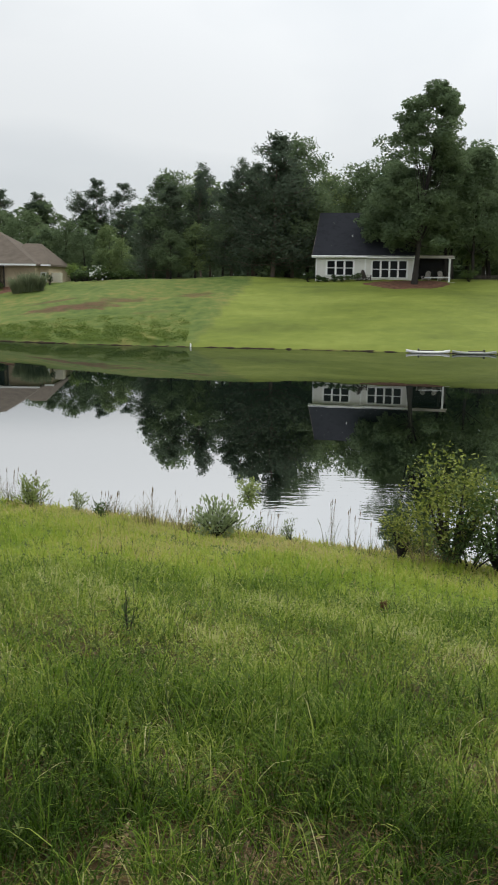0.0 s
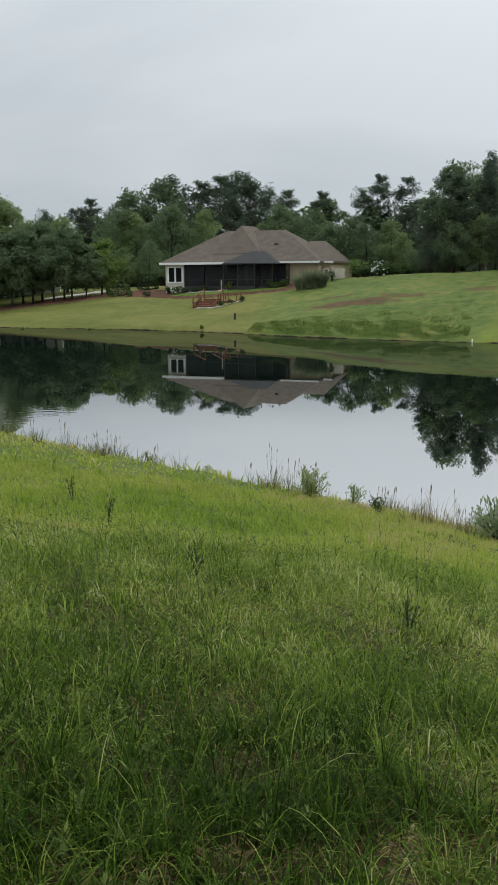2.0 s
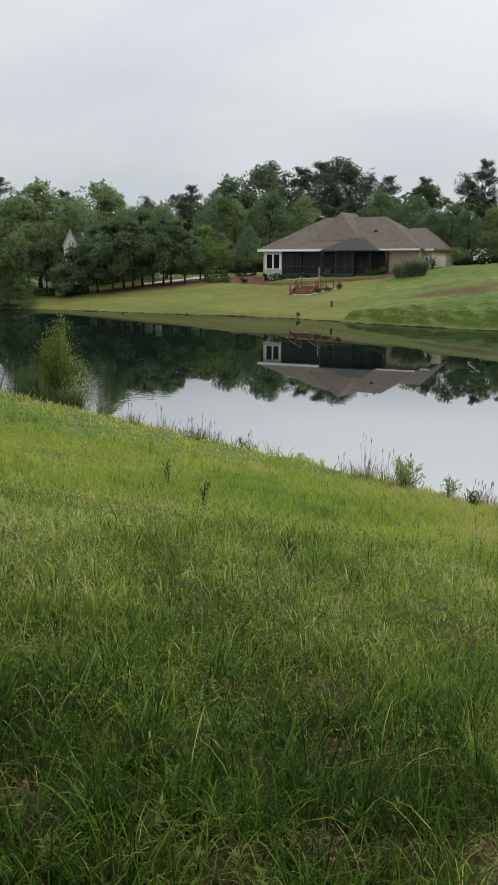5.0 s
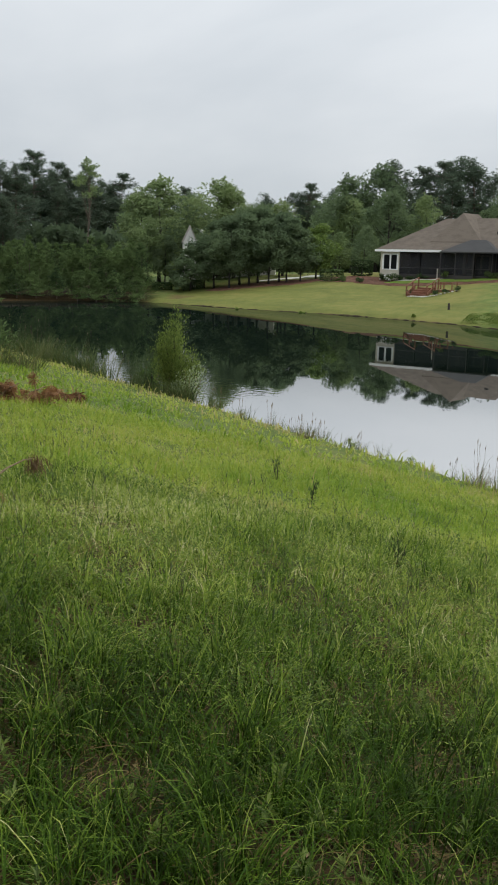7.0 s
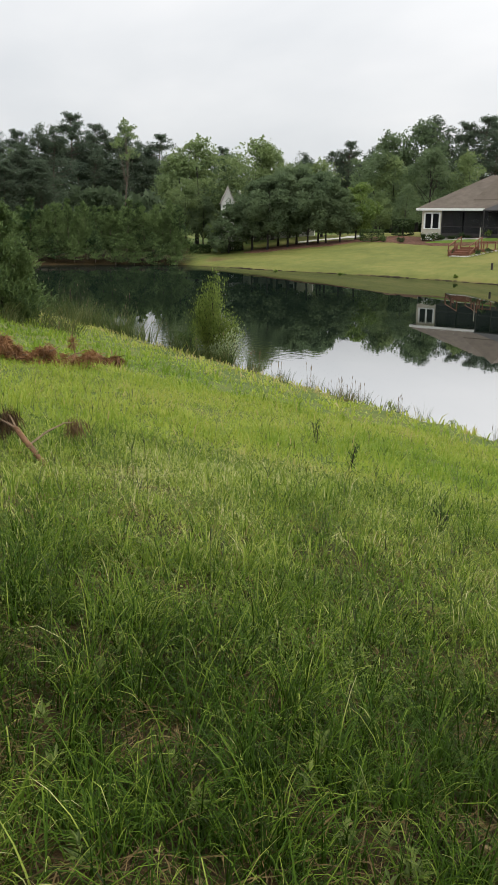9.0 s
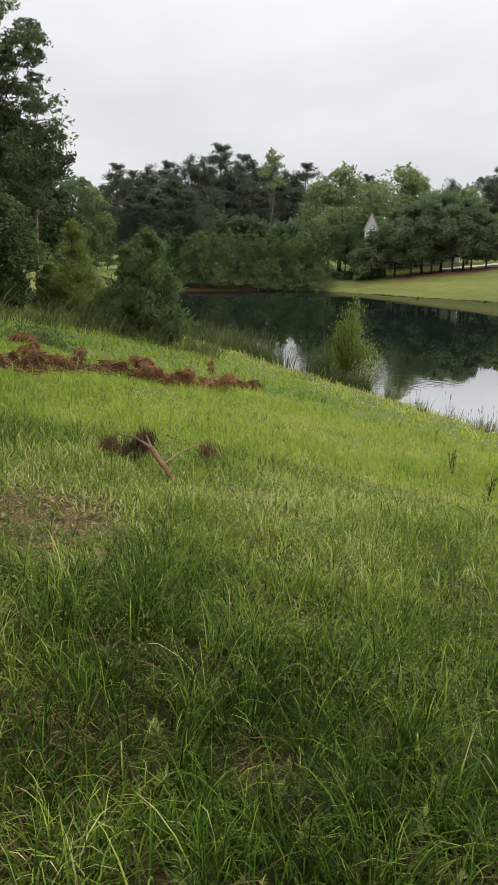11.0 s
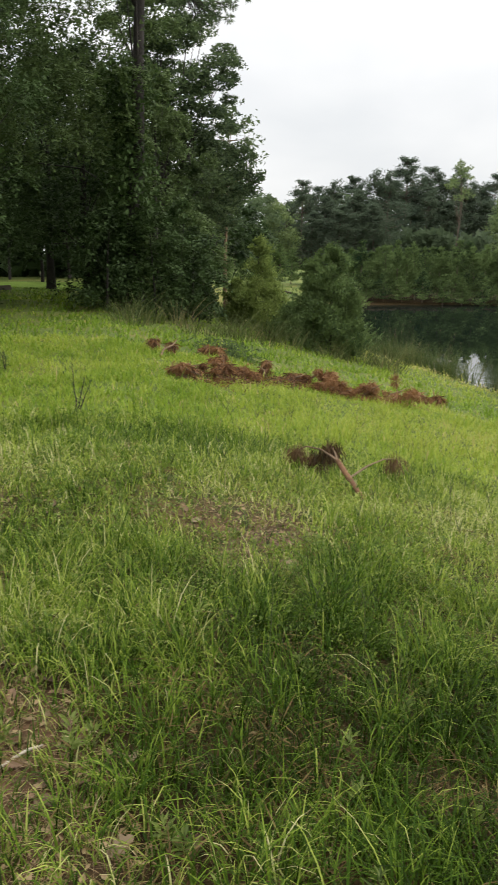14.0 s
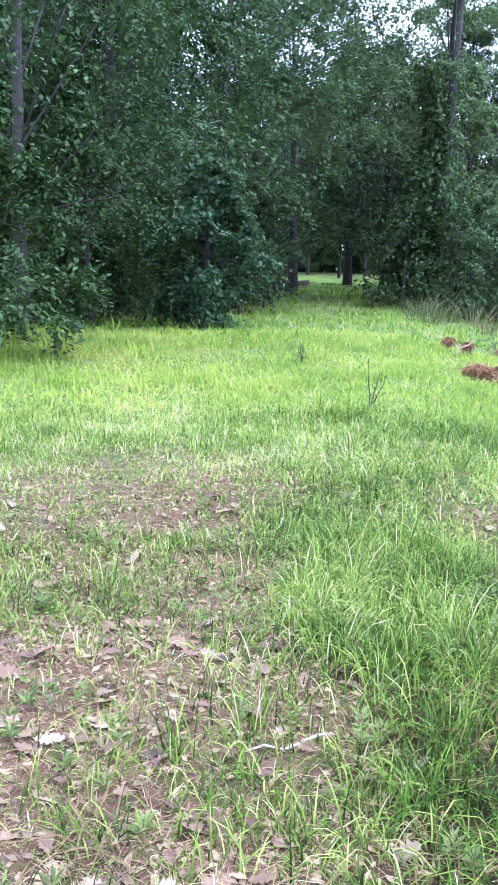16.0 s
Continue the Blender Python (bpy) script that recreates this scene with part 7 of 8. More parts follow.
def shoreline():
    # the large shrubs at the water
    shrub(701, 3.35, 13.2, 1.7, 1.98, 0.08, M_YELLOWGREEN, "yellow-green leafy shrub at the water's edge", 2700, lumps=18, sink=0.0)
    shrub(703, 2.62, 13.6, 0.9, 0.95, 0.06, M_YELLOWGREEN, "low yellow-green shrub at the water's edge", 900, lumps=8, sink=0.0)
    shrub(702, 4.05, 12.75, 1.7, 1.7, 0.085, M_SHRUB, "dark-leaved shrub at the water's edge", 1700, lumps=14, sink=0.0)
    shrub(704, 3.55, 12.8, 1.1, 0.8, 0.065, M_SHRUB, "low dark shrub at the water's edge", 900, lumps=8, sink=0.0)
    for x, y in ((3.05, 13.0), (3.2, 12.95), (2.9, 13.1)):
        reed_clump(870 + int(x * 10), x, y, 40, 0.75, 0.18, "dry brown stalks at the shrub's foot", 0.25, 0.006, 0.75)
    leafy(705, -0.48, 14.6, 1.0, 0.82, 0.085, M_PALE, "round grey-green willow bush in the grass", 24, 46, "willow_bush", 0.45, 0.14)
    leafy(706, 0.1, 18.9, 0.6, 0.5, 0.06, M_SPROUT, "small bright bush standing in the shallows", 10, 60, "willow_bush", 0.5, 0.13, sink=-0.1)
    leafy(707, -4.15, 16.2, 0.75, 0.75, 0.055, M_SPROUT, "leafy green weed at the shore", 14, 80, "tall_weed", 0.45, 0.075)
    leafy(708, -3.3, 16.2, 0.5, 0.55, 0.05, M_SPROUT, "leafy green weed at the shore", 8, 36, "tall_weed", 0.45, 0.10)
    leafy(709, -2.7, 15.5, 0.6, 0.45, 0.05, M_SHRUB, "straggling dark weed at the shore", 9, 30, "tall_weed", 0.5, 0.13)
    leafy(710, 0.2, 14.75, 0.35, 0.55, 0.05, M_WILLOW, "slender single-stemmed weed at the shore", 3, 30, "tall_weed", 0.45, 0.12)
    leafy(711, 0.8, 14.5, 0.4, 0.5, 0.05, M_PALE, "half-dried weed at the shore", 7, 34, "tall_weed", 0.3, 0.09)
    leafy(712, -9.3, 19.6, 0.5, 0.4, 0.05, M_SPROUT, "small leafy weed at the shore", 7, 30, "tall_weed", 0.45, 0.1)
    leafy(713, -7.3, 18.7, 0.4, 0.35, 0.05, M_SPROUT, "small leafy weed at the shore", 6, 26, "tall_weed", 0.45, 0.1)
    # the willow sapling and the pale shrub beside it
    leafy(720, -18.3, 23.95, 1.2, 3.3, 0.095, M_WILLOW, "willow sapling with upright leaders at the water", 18, 380, "willow_sapling", 0.40, 0.068, category="sapling", up=1.2)
    leafy(724, -17.75, 23.75, 1.4, 2.0, 0.09, M_WILLOW, "bushy low growth of willow at the water", 16, 230, "willow_sapling", 0.36, 0.10, category="sapling", up=0.8)
    leafy(721, -16.9, 23.0, 1.0, 1.6, 0.08, M_PALE, "pale silvery shrub leaning over the water", 12, 46, "shrub", 0.5, 0.11)
    leafy(722, -19.6, 24.2, 1.1, 1.2, 0.09, M_SHRUB, "low green shrub at the water", 12, 90, "shrub", 0.4, 0.13)
    leafy(723, -17.6, 23.2, 0.7, 0.8, 0.08, M_PALE, "pale-leaved weed at the water", 8, 40, "tall_weed", 0.45, 0.12)
    rng = np.random.RandomState(73)
    # reeds and sedge along the edge, taller towards the pond's end
    line = [(4.2, 13.85), (-4, 17.45), (-12.3, 21.05), (-21, 24.85), (-31, 29.1), (-45, 35.3)]
    for i in range(104):
        u = rng.uniform(0, 1) ** 0.75 * (4.2 if i % 2 else 2.6) if i < 66 else rng.uniform(2.45, 4.0)
        k = min(int(u), 4); f = u - k
        x = line[k][0] * (1 - f) + line[k + 1][0] * f + rng.normal() * 0.12
        y = line[k][1] * (1 - f) + line[k + 1][1] * f - 0.45 + rng.normal() * 0.32
        if -22.3 < x < -18.8 and i % 4:
            continue
        hh = np.interp(x, [-40, -22, -15, -6, 4], [1.5, 1.05, 0.5, 0.42, 0.5]) * rng.uniform(0.6, 1.25)
        reed_clump(800 + i, x, y, int(26 + 30 * (x < -16)), hh, 0.22 + 0.25 * (x < -18), "tall green reeds at the pond's end" if x < -17 else "thin sedge at the water's edge", 0.22, 0.006 if x > -16 else 0.011, rng.uniform(0.1, 0.45) if x > -16 else rng.uniform(-0.05, 0.2), heads=rng.randint(0, 4))
    for x, y, hh in ((-2.0, 15.05, 0.6), (-1.55, 14.95, 0.75), (-1.15, 14.8, 0.5), (-5.1, 16.6, 0.55), (-10.6, 19.4, 0.45)):
        reed_clump(rng.randint(9999), x, y, 46, hh, 0.22, "dry brown grass clump at the shore", 0.3, 0.006, 0.62)
    for x, y, hh, n in ((-1.75, 14.75, 0.6, 34), (1.55, 14.55, 0.7, 14), (1.9, 14.3, 0.55, 10), (-4.6, 16.4, 0.55, 26), (-5.35, 17.5, 0.75, 12), (-12.2, 20.3, 0.55, 16), (-13.2, 20.4, 0.5, 14), (-1.0, 14.7, 0.35, 22), (-16.0, 22.2, 0.6, 16), (-14.9, 21.6, 0.55, 14)):
        reed_clump(rng.randint(9999), x, y, n, hh, 0.16, "upright sedge clump with brown heads", 0.2, 0.006, 0.25, heads=4)
    # ornamental grass before the brown house
    for i, (x, y, w, h) in enumerate(((-22.3, 84.1, 0.85, 1.5), (-21.3, 84.3, 0.9, 1.75), (-20.3, 84.7, 0.85, 1.6))):
        t = reed_clump(880 + i, x, y, 1100, h * 1.15, w * 0.5, "arching clump of pale grey-green ornamental grass", 0.2, 0.026, 0.2, "ornamental_grass", "ornamental grasses")
        t.children[0].data.materials[0] = M_PAMPAS


shoreline()


def bank_bushes():
    """The feathery dark conifer bushes and brush where the meadow meets the pond's end."""
    for sd, az, d, h, r, mat, lb in ((751, 50.9, 31, 3.8, 1.25, M_PINE_YOUNG, "feathery dark green conifer at the pond's end"), (752, 52.0, 32, 3.2, 1.05, M_PINE_YOUNG, "feathery dark green conifer at the pond's end"), (753, 49.6, 31.5, 2.6, 0.9, M_PINE_YOUNG, "small feathery conifer at the pond's end"),
                                     (754, 55.9, 36, 3.8, 1.2, M_YOUNGGREEN, "light green young conifer on the bank"), (755, 54.9, 36.5, 2.3, 1.1, M_YOUNGGREEN, "light green young conifer on the bank"), (756, 57.0, 37, 2.0, 0.9, M_YOUNGGREEN, "dark brush on the bank"), (757, 53.3, 34, 1.5, 1.1, M_PINE_YOUNG, "low dark conifer brush on the bank")):
        b = pine(sd, h, r, 0.1, 15, 150, 0.15, 0.05, True, 0.12, tri=True, candle=1.5, taper=0.62)
        tree_thing("young_conifer", b, mat, M_BARK, stand(az, d), lb, "young tree", "bushes at the pond's end")
    rng = np.random.RandomState(77)
    for i in range(34):
        az = rng.uniform(46.5, 66)
        d = np.interp(az, [46, 50, 54, 58, 62, 66], [30, 28.5, 29, 28, 26, 25]) + rng.uniform(-1, 3)
        x, y, z = at_polar(az, d)
        reed_clump(900 + i, x, y, 34, rng.uniform(0.7, 1.4), 0.5, "tall green grass fringing the bushes", 0.4, 0.012, rng.uniform(0.05, 0.4), "tall_grass", "tall grass on the bank")


M_YOUNGGREEN = foliage("fresh_conifer_needles", (0.085, 0.130, 0.032), (0.20, 0.255, 0.070), 0.4, spec=0.1)
bank_bushes()


# ---- dead pine boughs, stick, fallen leaves ----
def dead_bough(seed, x, y, turn, length, tufts, label, rise=0.35, tuft=0.22):
    """A cut pine bough: a crooked stem, side stems, and drooping mops of red-brown needles."""
    rng = np.random.RandomState(seed)
    t = empty("dead_pine_bough", Matrix.Translation((x, y, gz(x, y))) @ Matrix.Rotation(radians(turn), 4, "Z"), label, "dead branch", "cut pine boughs")
    stem = np.array([(0, 0, 0.02), (length * 0.3, 0.04, 0.05 + rise * 0.3), (length * 0.65, -0.03, 0.04 + rise * 0.6), (length, 0.02, rise)])
    part("stem", Bag().tube(stem, [0.022, 0.018, 0.013, 0.007], 6).mesh("bough_stem", M_BARK_PINE), t)
    twigs = Bag()
    for k in range(tufts):
        u = rng.uniform(0.25, 1.0)
        p = np.array([np.interp(u, [0, 0.3, 0.65, 1], stem[:, i]) for i in range(3)])
        e = p + np.array([rng.normal() * 0.10, rng.normal() * 0.13, rng.uniform(-0.06, 0.13)])
        e[2] = max(e[2] - 0.07, 0.05)
        twigs.tube([p, (p + e) / 2 + [0, 0, 0.03], e], [0.008, 0.006, 0.004], 4)
        n = 190
        size = tuft * rng.uniform(0.7, 1.25)
        d = rng.normal(size=(n, 3)) * [1, 1, 0.6]; d[:, 2] -= rng.uniform(0.1, 0.9); d /= np.linalg.norm(d, axis=1)[:, None]
        c = e + [0, 0, 0.05] + d * size * rng.uniform(0.2, 0.7, n)[:, None]
        d = d + rng.normal(size=(n, 3)) * 0.25
        d[:, 2] -= 0.45
        c[:, 2] = np.clip(c[:, 2], 0.02, None)
        part("needle_tuft", Bag().cards(c, size * rng.uniform(0.7, 1.2, n), rng, 0.045, 0.2, axis=d * 3, tri=True).mesh("needle_tuft", M_DEADPINE), t, "dead red-brown needles" if k == 0 else "")
    part("twig_cluster", twigs.mesh("bough_twigs", M_BARK_PINE), t)
    return t


# heart of the branch and the ends of its twigs
BRANCH = ((-5.96, 4.79, 2.96), (-6.45, 4.69, 2.97), (-6.29, 4.81, 2.93), (-6.13, 4.85, 3.05), (-6.05, 5.56, 2.86))


def cut_boughs():
    rng = np.random.RandomState(79)
    # one long low row of mounds, largest at its near end
    pile = [(-11.68, 6.55, 0.16), (-11.75, 6.8, 0.22), (-11.8, 7.05, 0.24), (-11.95, 7.35, 0.24), (-12.1, 7.65, 0.26), (-12.3, 8.0, 0.2), (-12.4, 8.62, 0.26), (-12.45, 9.05, 0.16), (-12.5, 9.5, 0.3), (-12.35, 9.75, 0.32), (-12.1, 9.8, 0.26), (-11.9, 9.95, 0.3), (-11.75, 10.2, 0.28), (-11.85, 10.55, 0.24), (-11.85, 10.85, 0.24), (-11.75, 11.1, 0.2), (-12.2, 10.2, 0.34), (-11.8, 10.4, 0.12), (-12.0, 10.0, 0.14)]
    for i, (x, y, up) in enumerate(pile):
        dead_bough(1000 + i, x, y, rng.uniform(0, 360), rng.uniform(0.22, 0.5), rng.randint(2, 6), "dead pine bough with red-brown needles on the brush row", up, 0.15)
    n = 4200
    u = rng.uniform(0, len(pile) - 4, n)
    k = u.astype(int)
    P = np.array(pile)
    c = P[k, :2] + (P[k + 1, :2] - P[k, :2]) * (u - k)[:, None] + rng.normal(size=(n, 2)) * [0.22, 0.14]
    zz = land(c[:, 0], c[:, 1]) + 0.03 + 0.16 * rng.uniform(0, 1, n) ** 1.6 * (0.5 + 0.5 * waves(c[:, 0], c[:, 1], 57, 0.8))
    b = Bag().cards(np.column_stack([c, zz]), 0.17 * rng.uniform(0.6, 1.3, n), rng, 0.05, 0.5, axis=rng.normal(size=(n, 3)) * [2, 2, 0.6], tri=True)
    tagged(new("needle_litter", b.mesh("needle_litter", M_DEADPINE)), "fallen red-brown pine needles along the brush row", "leaf litter", kind="stuff")
    leafy(1019, -12.55, 9.95, 0.4, 0.42, 0.06, M_YELLOWGREEN, "yellow-green sprig growing through the brush row", 4, 12, "tall_weed", 0.4, 0.1)
    dead_bough(1020, -12.3, 12.45, 200, 0.4, 6, "small dead pine bough lying apart in the grass", 0.22, 0.22)
    dead_bough(1021, -13.6, 7.1, 120, 0.6, 2, "dead pine bough beyond the brush row", 0.25, 0.15)
    dead_bough(1022, -15.0, 8.6, 40, 0.5, 4, "dead pine bough far in the grass", 0.10, 0.18)
    # an upright twig with a tuft, and the large bough in the open grass
    x, y = -12.0, 11.25
    t = empty("dead_pine_sprig", Matrix.Translation((x, y, gz(x, y))), "upright dead pine sprig with a brown tuft", "dead branch", "cut pine boughs")
    part("stem", Bag().tube([(0, 0, 0), (0.03, 0.02, 0.25), (0.0, 0.0, 0.5)], [0.014, 0.01, 0.006], 5).mesh("sprig_stem", M_BARK_PINE), t)
    d = rng.normal(size=(160, 3)) * [0.6, 0.6, 1]; d /= np.linalg.norm(d, axis=1)[:, None]
    part("needle_mass", Bag().cards(np.array([0, 0, 0.42]) + d * 0.09, 0.16, rng, 0.05, 0.2, axis=d * 2).mesh("sprig_needles", M_DEADPINE), t)

    x, y = -5.62, 4.75
    g = gz(x, y)
    t = empty("fallen_pine_branch", Matrix.Translation((x, y, g)), "broken pine branch with mops of brown needles in the grass", "dead branch", "cut pine boughs")

    def at(px, py, up):
        return np.array([px - x, py - y, gz(px, py) - g + up])
    def spot(px, py, pz):
        return np.array([px - x, py - y, pz - g])
    root, head = at(-5.36, 4.60, 0.02), spot(*BRANCH[0])
    part("log", Bag().tube([root, root * 0.5 + head * 0.5 + [0, 0, -0.01], head], [0.019, 0.026, 0.024], 8).mesh("log", M_BROKEN, True), t, "reddish peeling bark")
    low = root * 0.42 + head * 0.58
    for i, (e, bow) in enumerate(((spot(*BRANCH[1]), 0.07), (spot(*BRANCH[2]), 0.05), (spot(*BRANCH[3]), 0.02), (spot(*BRANCH[4]), 0.04))):
        s = low if i == 3 else head
        part("twig", Bag().tube([s, s * 0.62 + e * 0.38 + [0, 0, bow], s * 0.25 + e * 0.75 + [0, 0, bow], e], [0.011, 0.009, 0.007, 0.005], 5).mesh("twig", M_DRYSTEM if i == 3 else M_BARK_PINE), t)
        n = 180 if i == 3 else 420
        d = rng.normal(size=(n, 3)) * [0.36, 0.36, 0.4]; d[:, 2] = -np.abs(d[:, 2]) - 0.75; d /= np.linalg.norm(d, axis=1)[:, None]
        c = e + rng.normal(size=(n, 3)) * [0.04, 0.04, 0.02] + d * rng.uniform(0.02, 0.13, n)[:, None]
        c[:, 2] = np.maximum(c[:, 2], 0.0)
        part("needle_mass", Bag().cards(c, 0.17 * rng.uniform(0.7, 1.2, n), rng, 0.035, 0.2, axis=d * 4).mesh("branch_needles", M_DEADPINE2), t, "drooping brown needles")


M_BROKEN = plain("peeling_branch_bark", (0.105, 0.052, 0.024), 0.9, scale=60, vary=0.6, bump=0.8, fine=90)
M_DEADPINE2 = foliage("dead_brown_pine_needles", (0.034, 0.019, 0.009), (0.150, 0.085, 0.038), 0.15)
cut_boughs()


def ground_stick():
    p = [(-2.73, 0.55), (-2.74, 0.62), (-2.72, 0.68), (-2.735, 0.74), (-2.75, 0.80), (-2.77, 0.86)]
    x, y = p[0]
    g = gz(x, y)
    t = empty("stick", Matrix.Translation((x, y, g)), "pale dead stick lying among the fallen leaves", "stick")
    pts = np.array([(a - x, b - y, gz(a, b) - g + 0.02 + 0.008 * math.sin(i * 2)) for i, (a, b) in enumerate(p)])
    part("lower_length", Bag().tube(pts[:4], [0.003, 0.0045, 0.005, 0.0055], 7).mesh("stick_wood", M_STICK, True), t)
    part("upper_length", Bag().tube(pts[3:] + [0, 0.004, 0.004], [0.0055, 0.006, 0.004], 7).mesh("stick_wood", M_STICK, True), t)


M_STICK = plain("bleached_stick", (0.27, 0.23, 0.18), 0.9, scale=200, vary=0.5, bump=0.4, fine=400)
ground_stick()


def oak_leaf(seed, size):
    """A lobed dry leaf, curled along its length."""
    rng = np.random.RandomState(seed)
    n = 11
    v = [(0, 0, 0.1 * size * 0)]
    half = []
    for i in range(n):
        u = i / (n - 1)
        w = 0.34 * math.sin(math.pi * min(1, u * 0.92 + 0.06)) ** 0.8 * (1.0 if i % 2 else 0.5) * rng.uniform(0.85, 1.15)
        half.append((u - 0.5, w))
    curl, fold = rng.uniform(-0.3, 0.5), rng.uniform(0.1, 0.7)
    mid = [(u * size, 0, curl * size * (u * u)) for u, _ in half]
    left = [(u * size, w * size, curl * size * u * u + fold * w * size) for u, w in half]
    right = [(u * size, -w * size, curl * size * u * u + fold * w * size * rng.uniform(0.3, 1)) for u, w in half]
    v = np.array(mid + left + right)
    v[:, 2] -= v[:, 2].min()
    i = np.arange(n - 1)
    return np_mesh("oak_leaf", v, [np.concatenate([np.stack([i, i + 1, n + i + 1, n + i], -1), np.stack([i + 1, i, 2 * n + i, 2 * n + i + 1], -1)])], M_DEADLEAF2)


def leaf_material():
    m, nt, ns, lk, b = nodes_of("dry_oak_leaf")
    oi, tc = ns.new("ShaderNodeObjectInfo"), ns.new("ShaderNodeTexCoord")
    n1 = ns.new("ShaderNodeTexNoise"); n1.inputs["Scale"].default_value = 45
    lk.new(tc.outputs["Object"], n1.inputs["Vector"])
    a = ns.new("ShaderNodeMath"); a.operation = "MULTIPLY_ADD"; a.inputs[1].default_value = 0.35
    lk.new(n1.outputs["Fac"], a.inputs[0]); lk.new(oi.outputs["Random"], a.inputs[2])
    rp = ns.new("ShaderNodeValToRGB")
    stops = [(0.15, (0.060, 0.028, 0.016)), (0.55, (0.122, 0.066, 0.033)), (0.95, (0.180, 0.110, 0.058)), (1.0, (0.21, 0.148, 0.088))]
    while len(rp.color_ramp.elements) < 4:
        rp.color_ramp.elements.new(0.5)
    for e, (p, c) in zip(rp.color_ramp.elements, stops):
        e.position, e.color = p, (*c, 1)
    lk.new(a.outputs[0], rp.inputs[0]); lk.new(rp.outputs[0], b.inputs["Base Color"])
    b.inputs["Roughness"].default_value = 0.75
    return m


M_DEADLEAF2 = leaf_material()


def fallen_leaves():
    rng = np.random.RandomState(83)
    kinds = [oak_leaf(i, s) for i, s in enumerate((0.085, 0.10, 0.12, 0.075, 0.11))]
    count = 0
    while count < 220:
        r, az = rng.uniform(1.3, 2.4) ** 2.0, radians(rng.uniform(52, 97))
        x, y = -r * math.sin(az) - 0.2, r * math.cos(az)
        if rng.uniform() > 1.1 * float(bare(np.array([x]), np.array([y]))[0]):
            continue
        o = new("fallen_leaf", kinds[rng.randint(5)])
        s = rng.uniform(0.6, 1.15)
        o.matrix_basis = Matrix.Translation((x, y, gz(x, y) + 0.016)) @ Euler((rng.normal() * 0.2, rng.normal() * 0.2, rng.uniform(0, 6.28))).to_matrix().to_4x4() @ Matrix.Diagonal((s, s, s, 1))
        tagged(o, "curled dry brown oak leaf on the worn ground", "leaf", "fallen oak leaves")
        count += 1
    # the litter between: needles and leaf scraps
    n = 150000
    r, az = rng.uniform(1.3**1.3, 8.0**1.3, n) ** (1 / 1.3), np.radians(rng.uniform(-20, 98, n))
    x, y = -r * np.sin(az) - 0.2, r * np.cos(az)
    keep = rng.uniform(size=n) < bare(x, y) * np.interp(r, [1, 4, 8], [0.95, 0.8, 0.5]) + 0.04
    x, y = x[keep], y[keep]
    c = np.column_stack([x, y, land(x, y) + rng.uniform(0.002, 0.014, len(x))])
    ax = rng.normal(size=c.shape) * [1, 1, 0.12]
    b = Bag().cards(c[: len(c) // 5], rng.uniform(0.015, 0.055, len(c) // 5), rng, 0.55, 2.0, axis=ax[: len(c) // 5] * 2)
    b.cards(c[len(c) // 5:], rng.uniform(0.06, 0.15, len(c) - len(c) // 5), rng, 0.020, 2.0, axis=ax[len(c) // 5:] * 2)
    tagged(new("leaf_litter", b.mesh("leaf_litter", M_DEADLEAF)), "brown pine needles and scraps of leaf on the worn ground", "leaf litter", kind="stuff")


fallen_leaves()


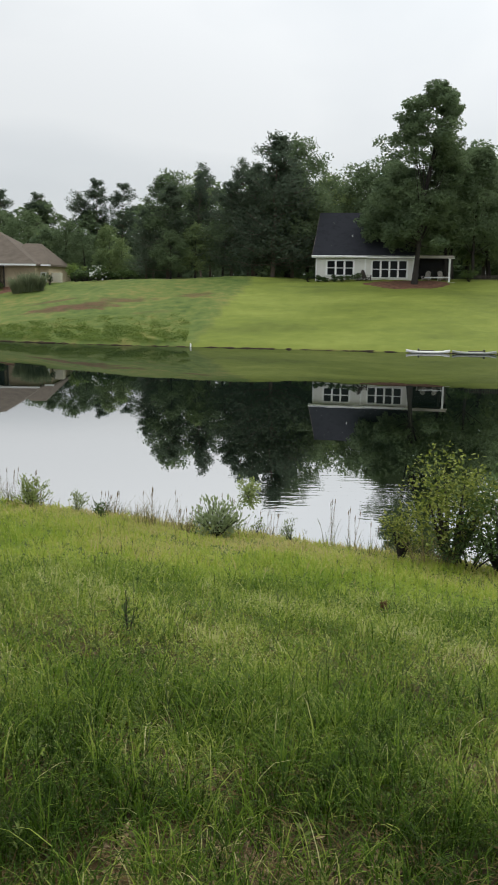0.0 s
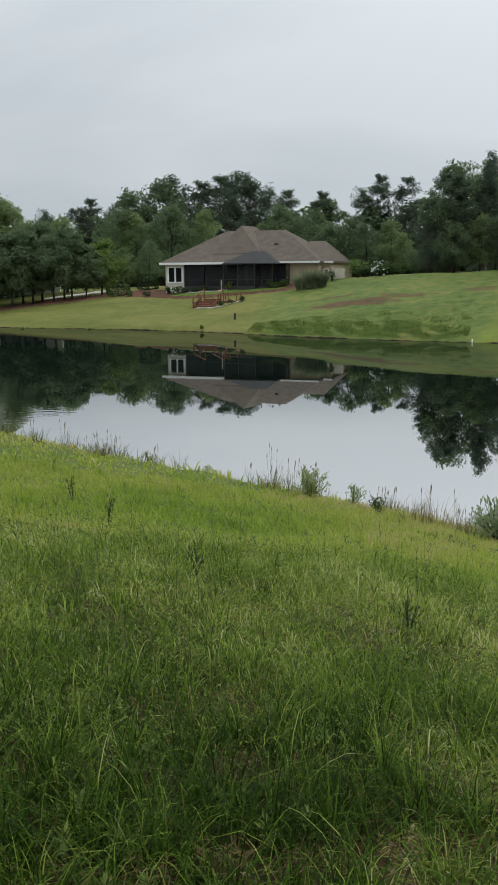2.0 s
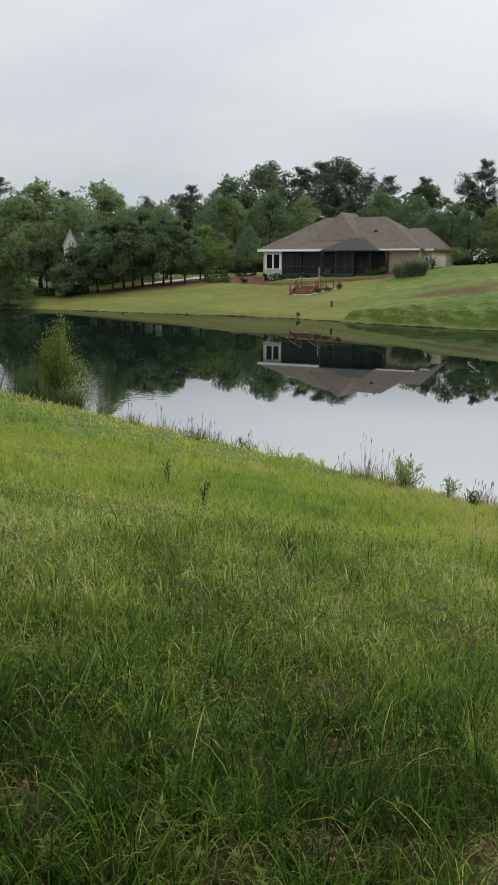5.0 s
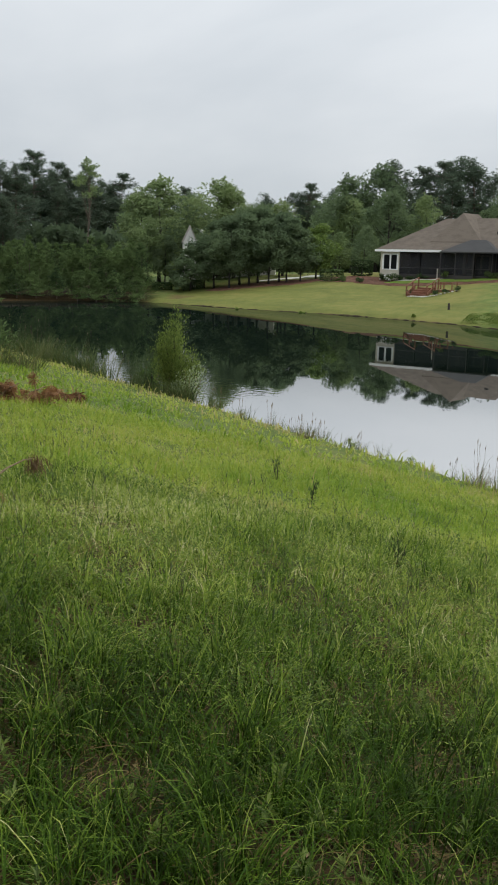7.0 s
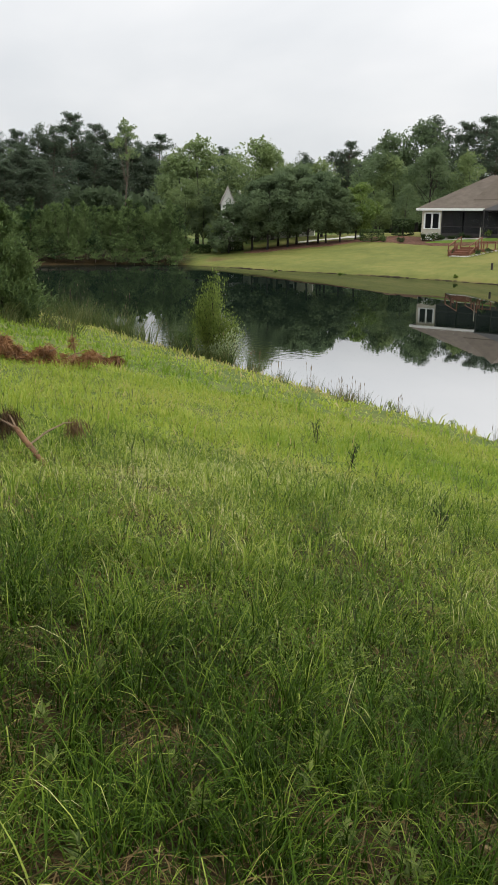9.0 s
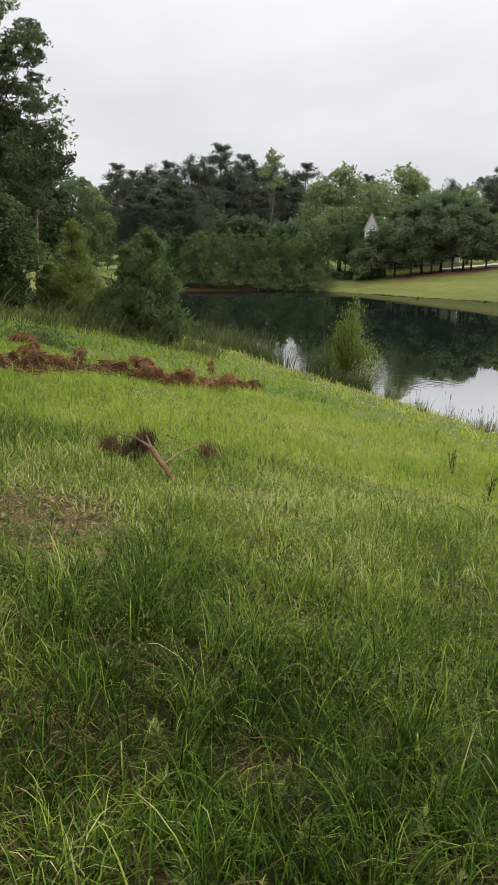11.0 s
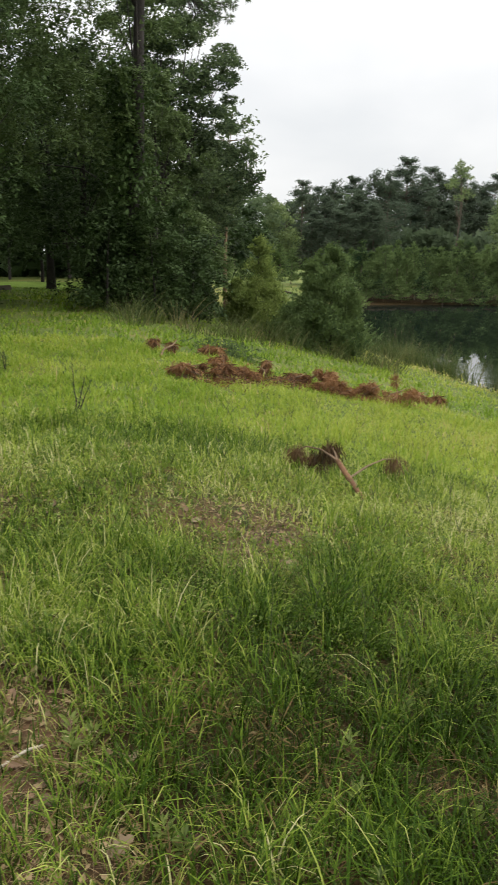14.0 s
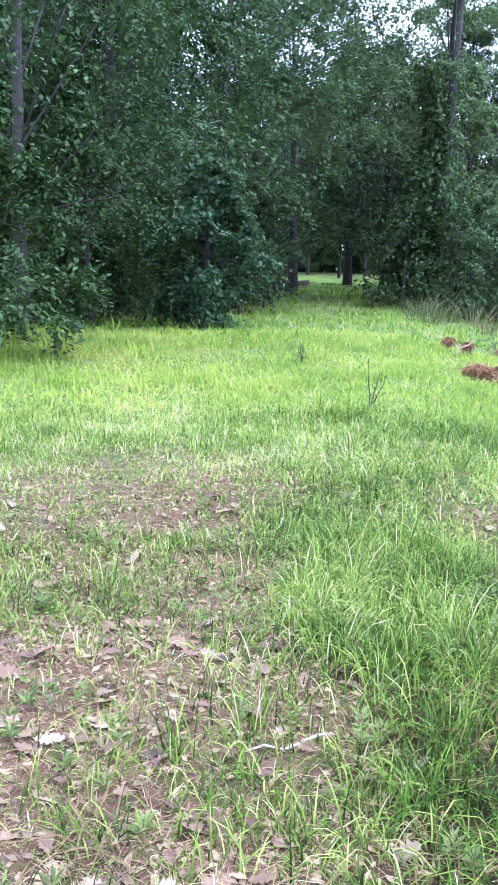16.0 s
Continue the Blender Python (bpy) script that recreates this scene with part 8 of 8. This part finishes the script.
def meadow_weeds():
    """Broad-leaved weeds among the grass, taller single weeds, and the low growth on the far slope."""
    rng = np.random.RandomState(85)
    n = 620
    r, az = rng.uniform(3.6, 9.0, n), np.radians(rng.uniform(-20, 96, n))
    cx, cy = -r * np.sin(az), r * np.cos(az)
    k = np.repeat(np.arange(n), 34)
    x, y = cx[k] + rng.normal(size=len(k)) * 0.06, cy[k] + rng.normal(size=len(k)) * 0.06
    h = rng.uniform(0.02, 0.17, len(k))
    b = Bag().cards(np.column_stack([x, y, land(x, y) + h]), rng.uniform(0.014, 0.030, len(k)), rng, 0.42, 1.2)
    tagged(new("weeds", b.mesh("weeds", M_WEED)), "small broad-leaved weeds among the grass", "weeds", kind="stuff")
    for i, (wx, wy, wh) in enumerate(((-9.0, 3.6, 0.75), (-5.0, 9.2, 0.5), (-0.9, 6.2, 0.45), (-2.9, 6.9, 0.45), (-6.2, 10.4, 0.5), (-12.6, 4.0, 0.5), (1.47, 8.4, 0.22))):
        leafy(1100 + i, wx, wy, 0.22 * wh / 0.5, wh, 0.05, M_DRYWEED if i == 6 else M_SHRUB, "thin dark-stemmed weed standing over the grass" if i < 6 else "rust-brown tuft of dead weed", 3 if i < 6 else 9, 22, "tall_weed", 0.3, 0.07)
    n = 60000
    x, y = rng.uniform(-23, -4.4, n), rng.uniform(63.5, 71.5, n)
    sd = pond_distance(x, y)
    keep = (sd > 0.25) & (sd < 3.2 + 2.2 * waves(x, y, 86, 3.0) + rng.exponential(1.6, n)) & (waves(x, y, 87, 2.2) + 0.4 * rng.normal(size=n) > -0.4)
    x, y = x[keep], y[keep]
    b = Bag().cards(np.column_stack([x, y, land(x, y) + rng.uniform(0.0, 0.12, len(x))]), rng.uniform(0.05, 0.11, len(x)), rng, 0.7, 1.4, tri=True)
    tagged(new("weeds", b.mesh("weeds", M_FARWEED)), "dark leafy weeds on the far slope by the water", "weeds", kind="stuff")
    # the low evergreen slash behind the brush row
    n = 420
    x, y = -15.4 + rng.normal(size=n) * 0.25, 9.7 + rng.normal(size=n) * 0.38
    b = Bag().cards(np.column_stack([x, y, land(x, y) + 0.05 + 0.3 * rng.uniform(0, 1, n) ** 2]), 0.16, rng, 0.2, 0.5)
    tagged(new("slash_pile", b.mesh("slash_pile", M_PINE)), "low heap of dark green cut boughs", "brush", kind="stuff")
    # sprigs along the far waterline
    for i, (az, d, w, h) in enumerate(((28.7, 82.5, 0.6, 0.35), (33.0, 86.0, 0.5, 0.7), (35.0, 88.2, 1.6, 0.35), (32.2, 85.5, 0.45, 0.3), (21.4, 76.3, 0.45, 0.35))):
        x, y, z = at_polar(az, d)
        shrub(1200 + i, x, y, w, h, 0.16, M_FARWEED, "small tuft of weed on the far waterline", 120, "tall_weed", "weeds on the far waterline", lumps=4)


M_FARWEED = foliage("bank_weed_leaves", (0.070, 0.115, 0.022), (0.150, 0.205, 0.042), 0.45, patch=0.6, spec=0.05, each=0.25)
M_WEED = foliage("weed_leaves", (0.050, 0.090, 0.018), (0.14, 0.195, 0.040), 0.35, patch=2.0)
M_DRYWEED = foliage("dried_weed", (0.10, 0.050, 0.022), (0.22, 0.12, 0.06), 0.2)
meadow_weeds()


def odd_things():
    # marker at the lawn's corner
    x, y = -4.07, 62.9
    m = empty("marker_post", Matrix.Translation((x, y, gz(x, y))), "short white marker pipe at the waterline", "post")
    part("pipe", Bag().tube([(0, 0, -0.3), (0, 0, 0.22)], [0.05, 0.05], 10).mesh("pipe", M_TRIM, True), m)
    part("cap", Bag().tube([(0, 0, 0.22), (0, 0, 0.26)], [0.06, 0.05], 10).mesh("cap", M_TRIM, True), m)
    x, y = -25.6, 73.4
    m = empty("marker_post", Matrix.Translation((x, y, gz(x, y))), "short dark stake on the lawn", "post")
    part("stake", Bag().box(-0.09, 0.09, -0.06, 0.06, -0.1, 0.55, bevel=0.02).mesh("stake", M_DARKWOOD), m)
    # fallen log on the far field, over pale sand
    x, y, z = at_polar(54.0, 96)
    t = empty("fallen_log", Matrix.Translation((x, y, z)) @ Matrix.Rotation(radians(50), 4, "Z"), "dark fallen log across the far bank", "log")
    part("trunk", Bag().tube([(-1.7, 0, 0.25), (-0.6, 0, 0.55), (0.5, 0, 0.6), (1.8, 0, 0.3)], [0.11, 0.16, 0.14, 0.06], 7).mesh("log_trunk", M_DARKWOOD, True), t)
    part("limb", Bag().tube([(-0.6, 0, 0.5), (-0.9, 0.1, 0.0)], [0.07, 0.05], 5).mesh("log_limb", M_DARKWOOD, True), t)
    part("limb", Bag().tube([(0.7, 0, 0.55), (1.0, -0.1, 0.0)], [0.07, 0.05], 5).mesh("log_limb", M_DARKWOOD, True), t)
    mulch_bed("lawn_strip", [at_polar(a, d)[:2] for a, d in ((65.8, 45), (69, 43.5), (72, 44), (74.5, 46), (75, 54), (71, 58), (67, 57), (65, 52))], "bright mown lawn beyond the wood's gap", M_LAWN, 0.06)
    # flat trailer in the wood's gap
    x, y, z = at_polar(73.4, 40.5)
    t = empty("utility_trailer", Matrix.Translation((x, y, z)) @ Matrix.Rotation(radians(125), 4, "Z") @ Matrix.Scale(0.8, 4), "low flatbed trailer with a grey load under the trees", "trailer")
    part("bed", Bag().box(-1.6, 1.6, -0.8, 0.8, 0.42, 0.52, bevel=0.02).mesh("trailer_bed", M_DARKWOOD), t)
    part("frame", Bag().box(-1.65, 1.65, -0.84, -0.78, 0.34, 0.6).mesh("trailer_frame", M_DARKWOOD), t)
    part("frame", Bag().box(-1.65, 1.65, 0.78, 0.84, 0.34, 0.6).mesh("trailer_frame", M_DARKWOOD), t)
    part("tongue", Bag().tube([(1.6, 0, 0.45), (2.9, 0, 0.40)], [0.05, 0.04], 6).mesh("trailer_tongue", M_DARKWOOD), t)
    part("jack", Bag().tube([(2.7, 0, 0), (2.7, 0, 0.6)], [0.03, 0.03], 6).mesh("trailer_jack", M_GREYWOOD), t)
    part("load", Bag().box(-1.5, -0.9, -0.4, 0.4, 0.52, 0.85, bevel=0.08).mesh("trailer_load", M_CONCRETE), t, "pale grey load")
    for sy in (-0.92, 0.92):
        w = part("wheel", Bag().tube([(-0.9, sy - 0.09, 0.31), (-0.9, sy + 0.09, 0.31)], [0.31, 0.31], 18).mesh("wheel", M_BRONZE, True), t)
        part("hub", Bag().tube([(-0.9, sy - 0.1, 0.31), (-0.9, sy + 0.1, 0.31)], [0.15, 0.15], 12).mesh("hub", M_TRIM, True), w)


odd_things()
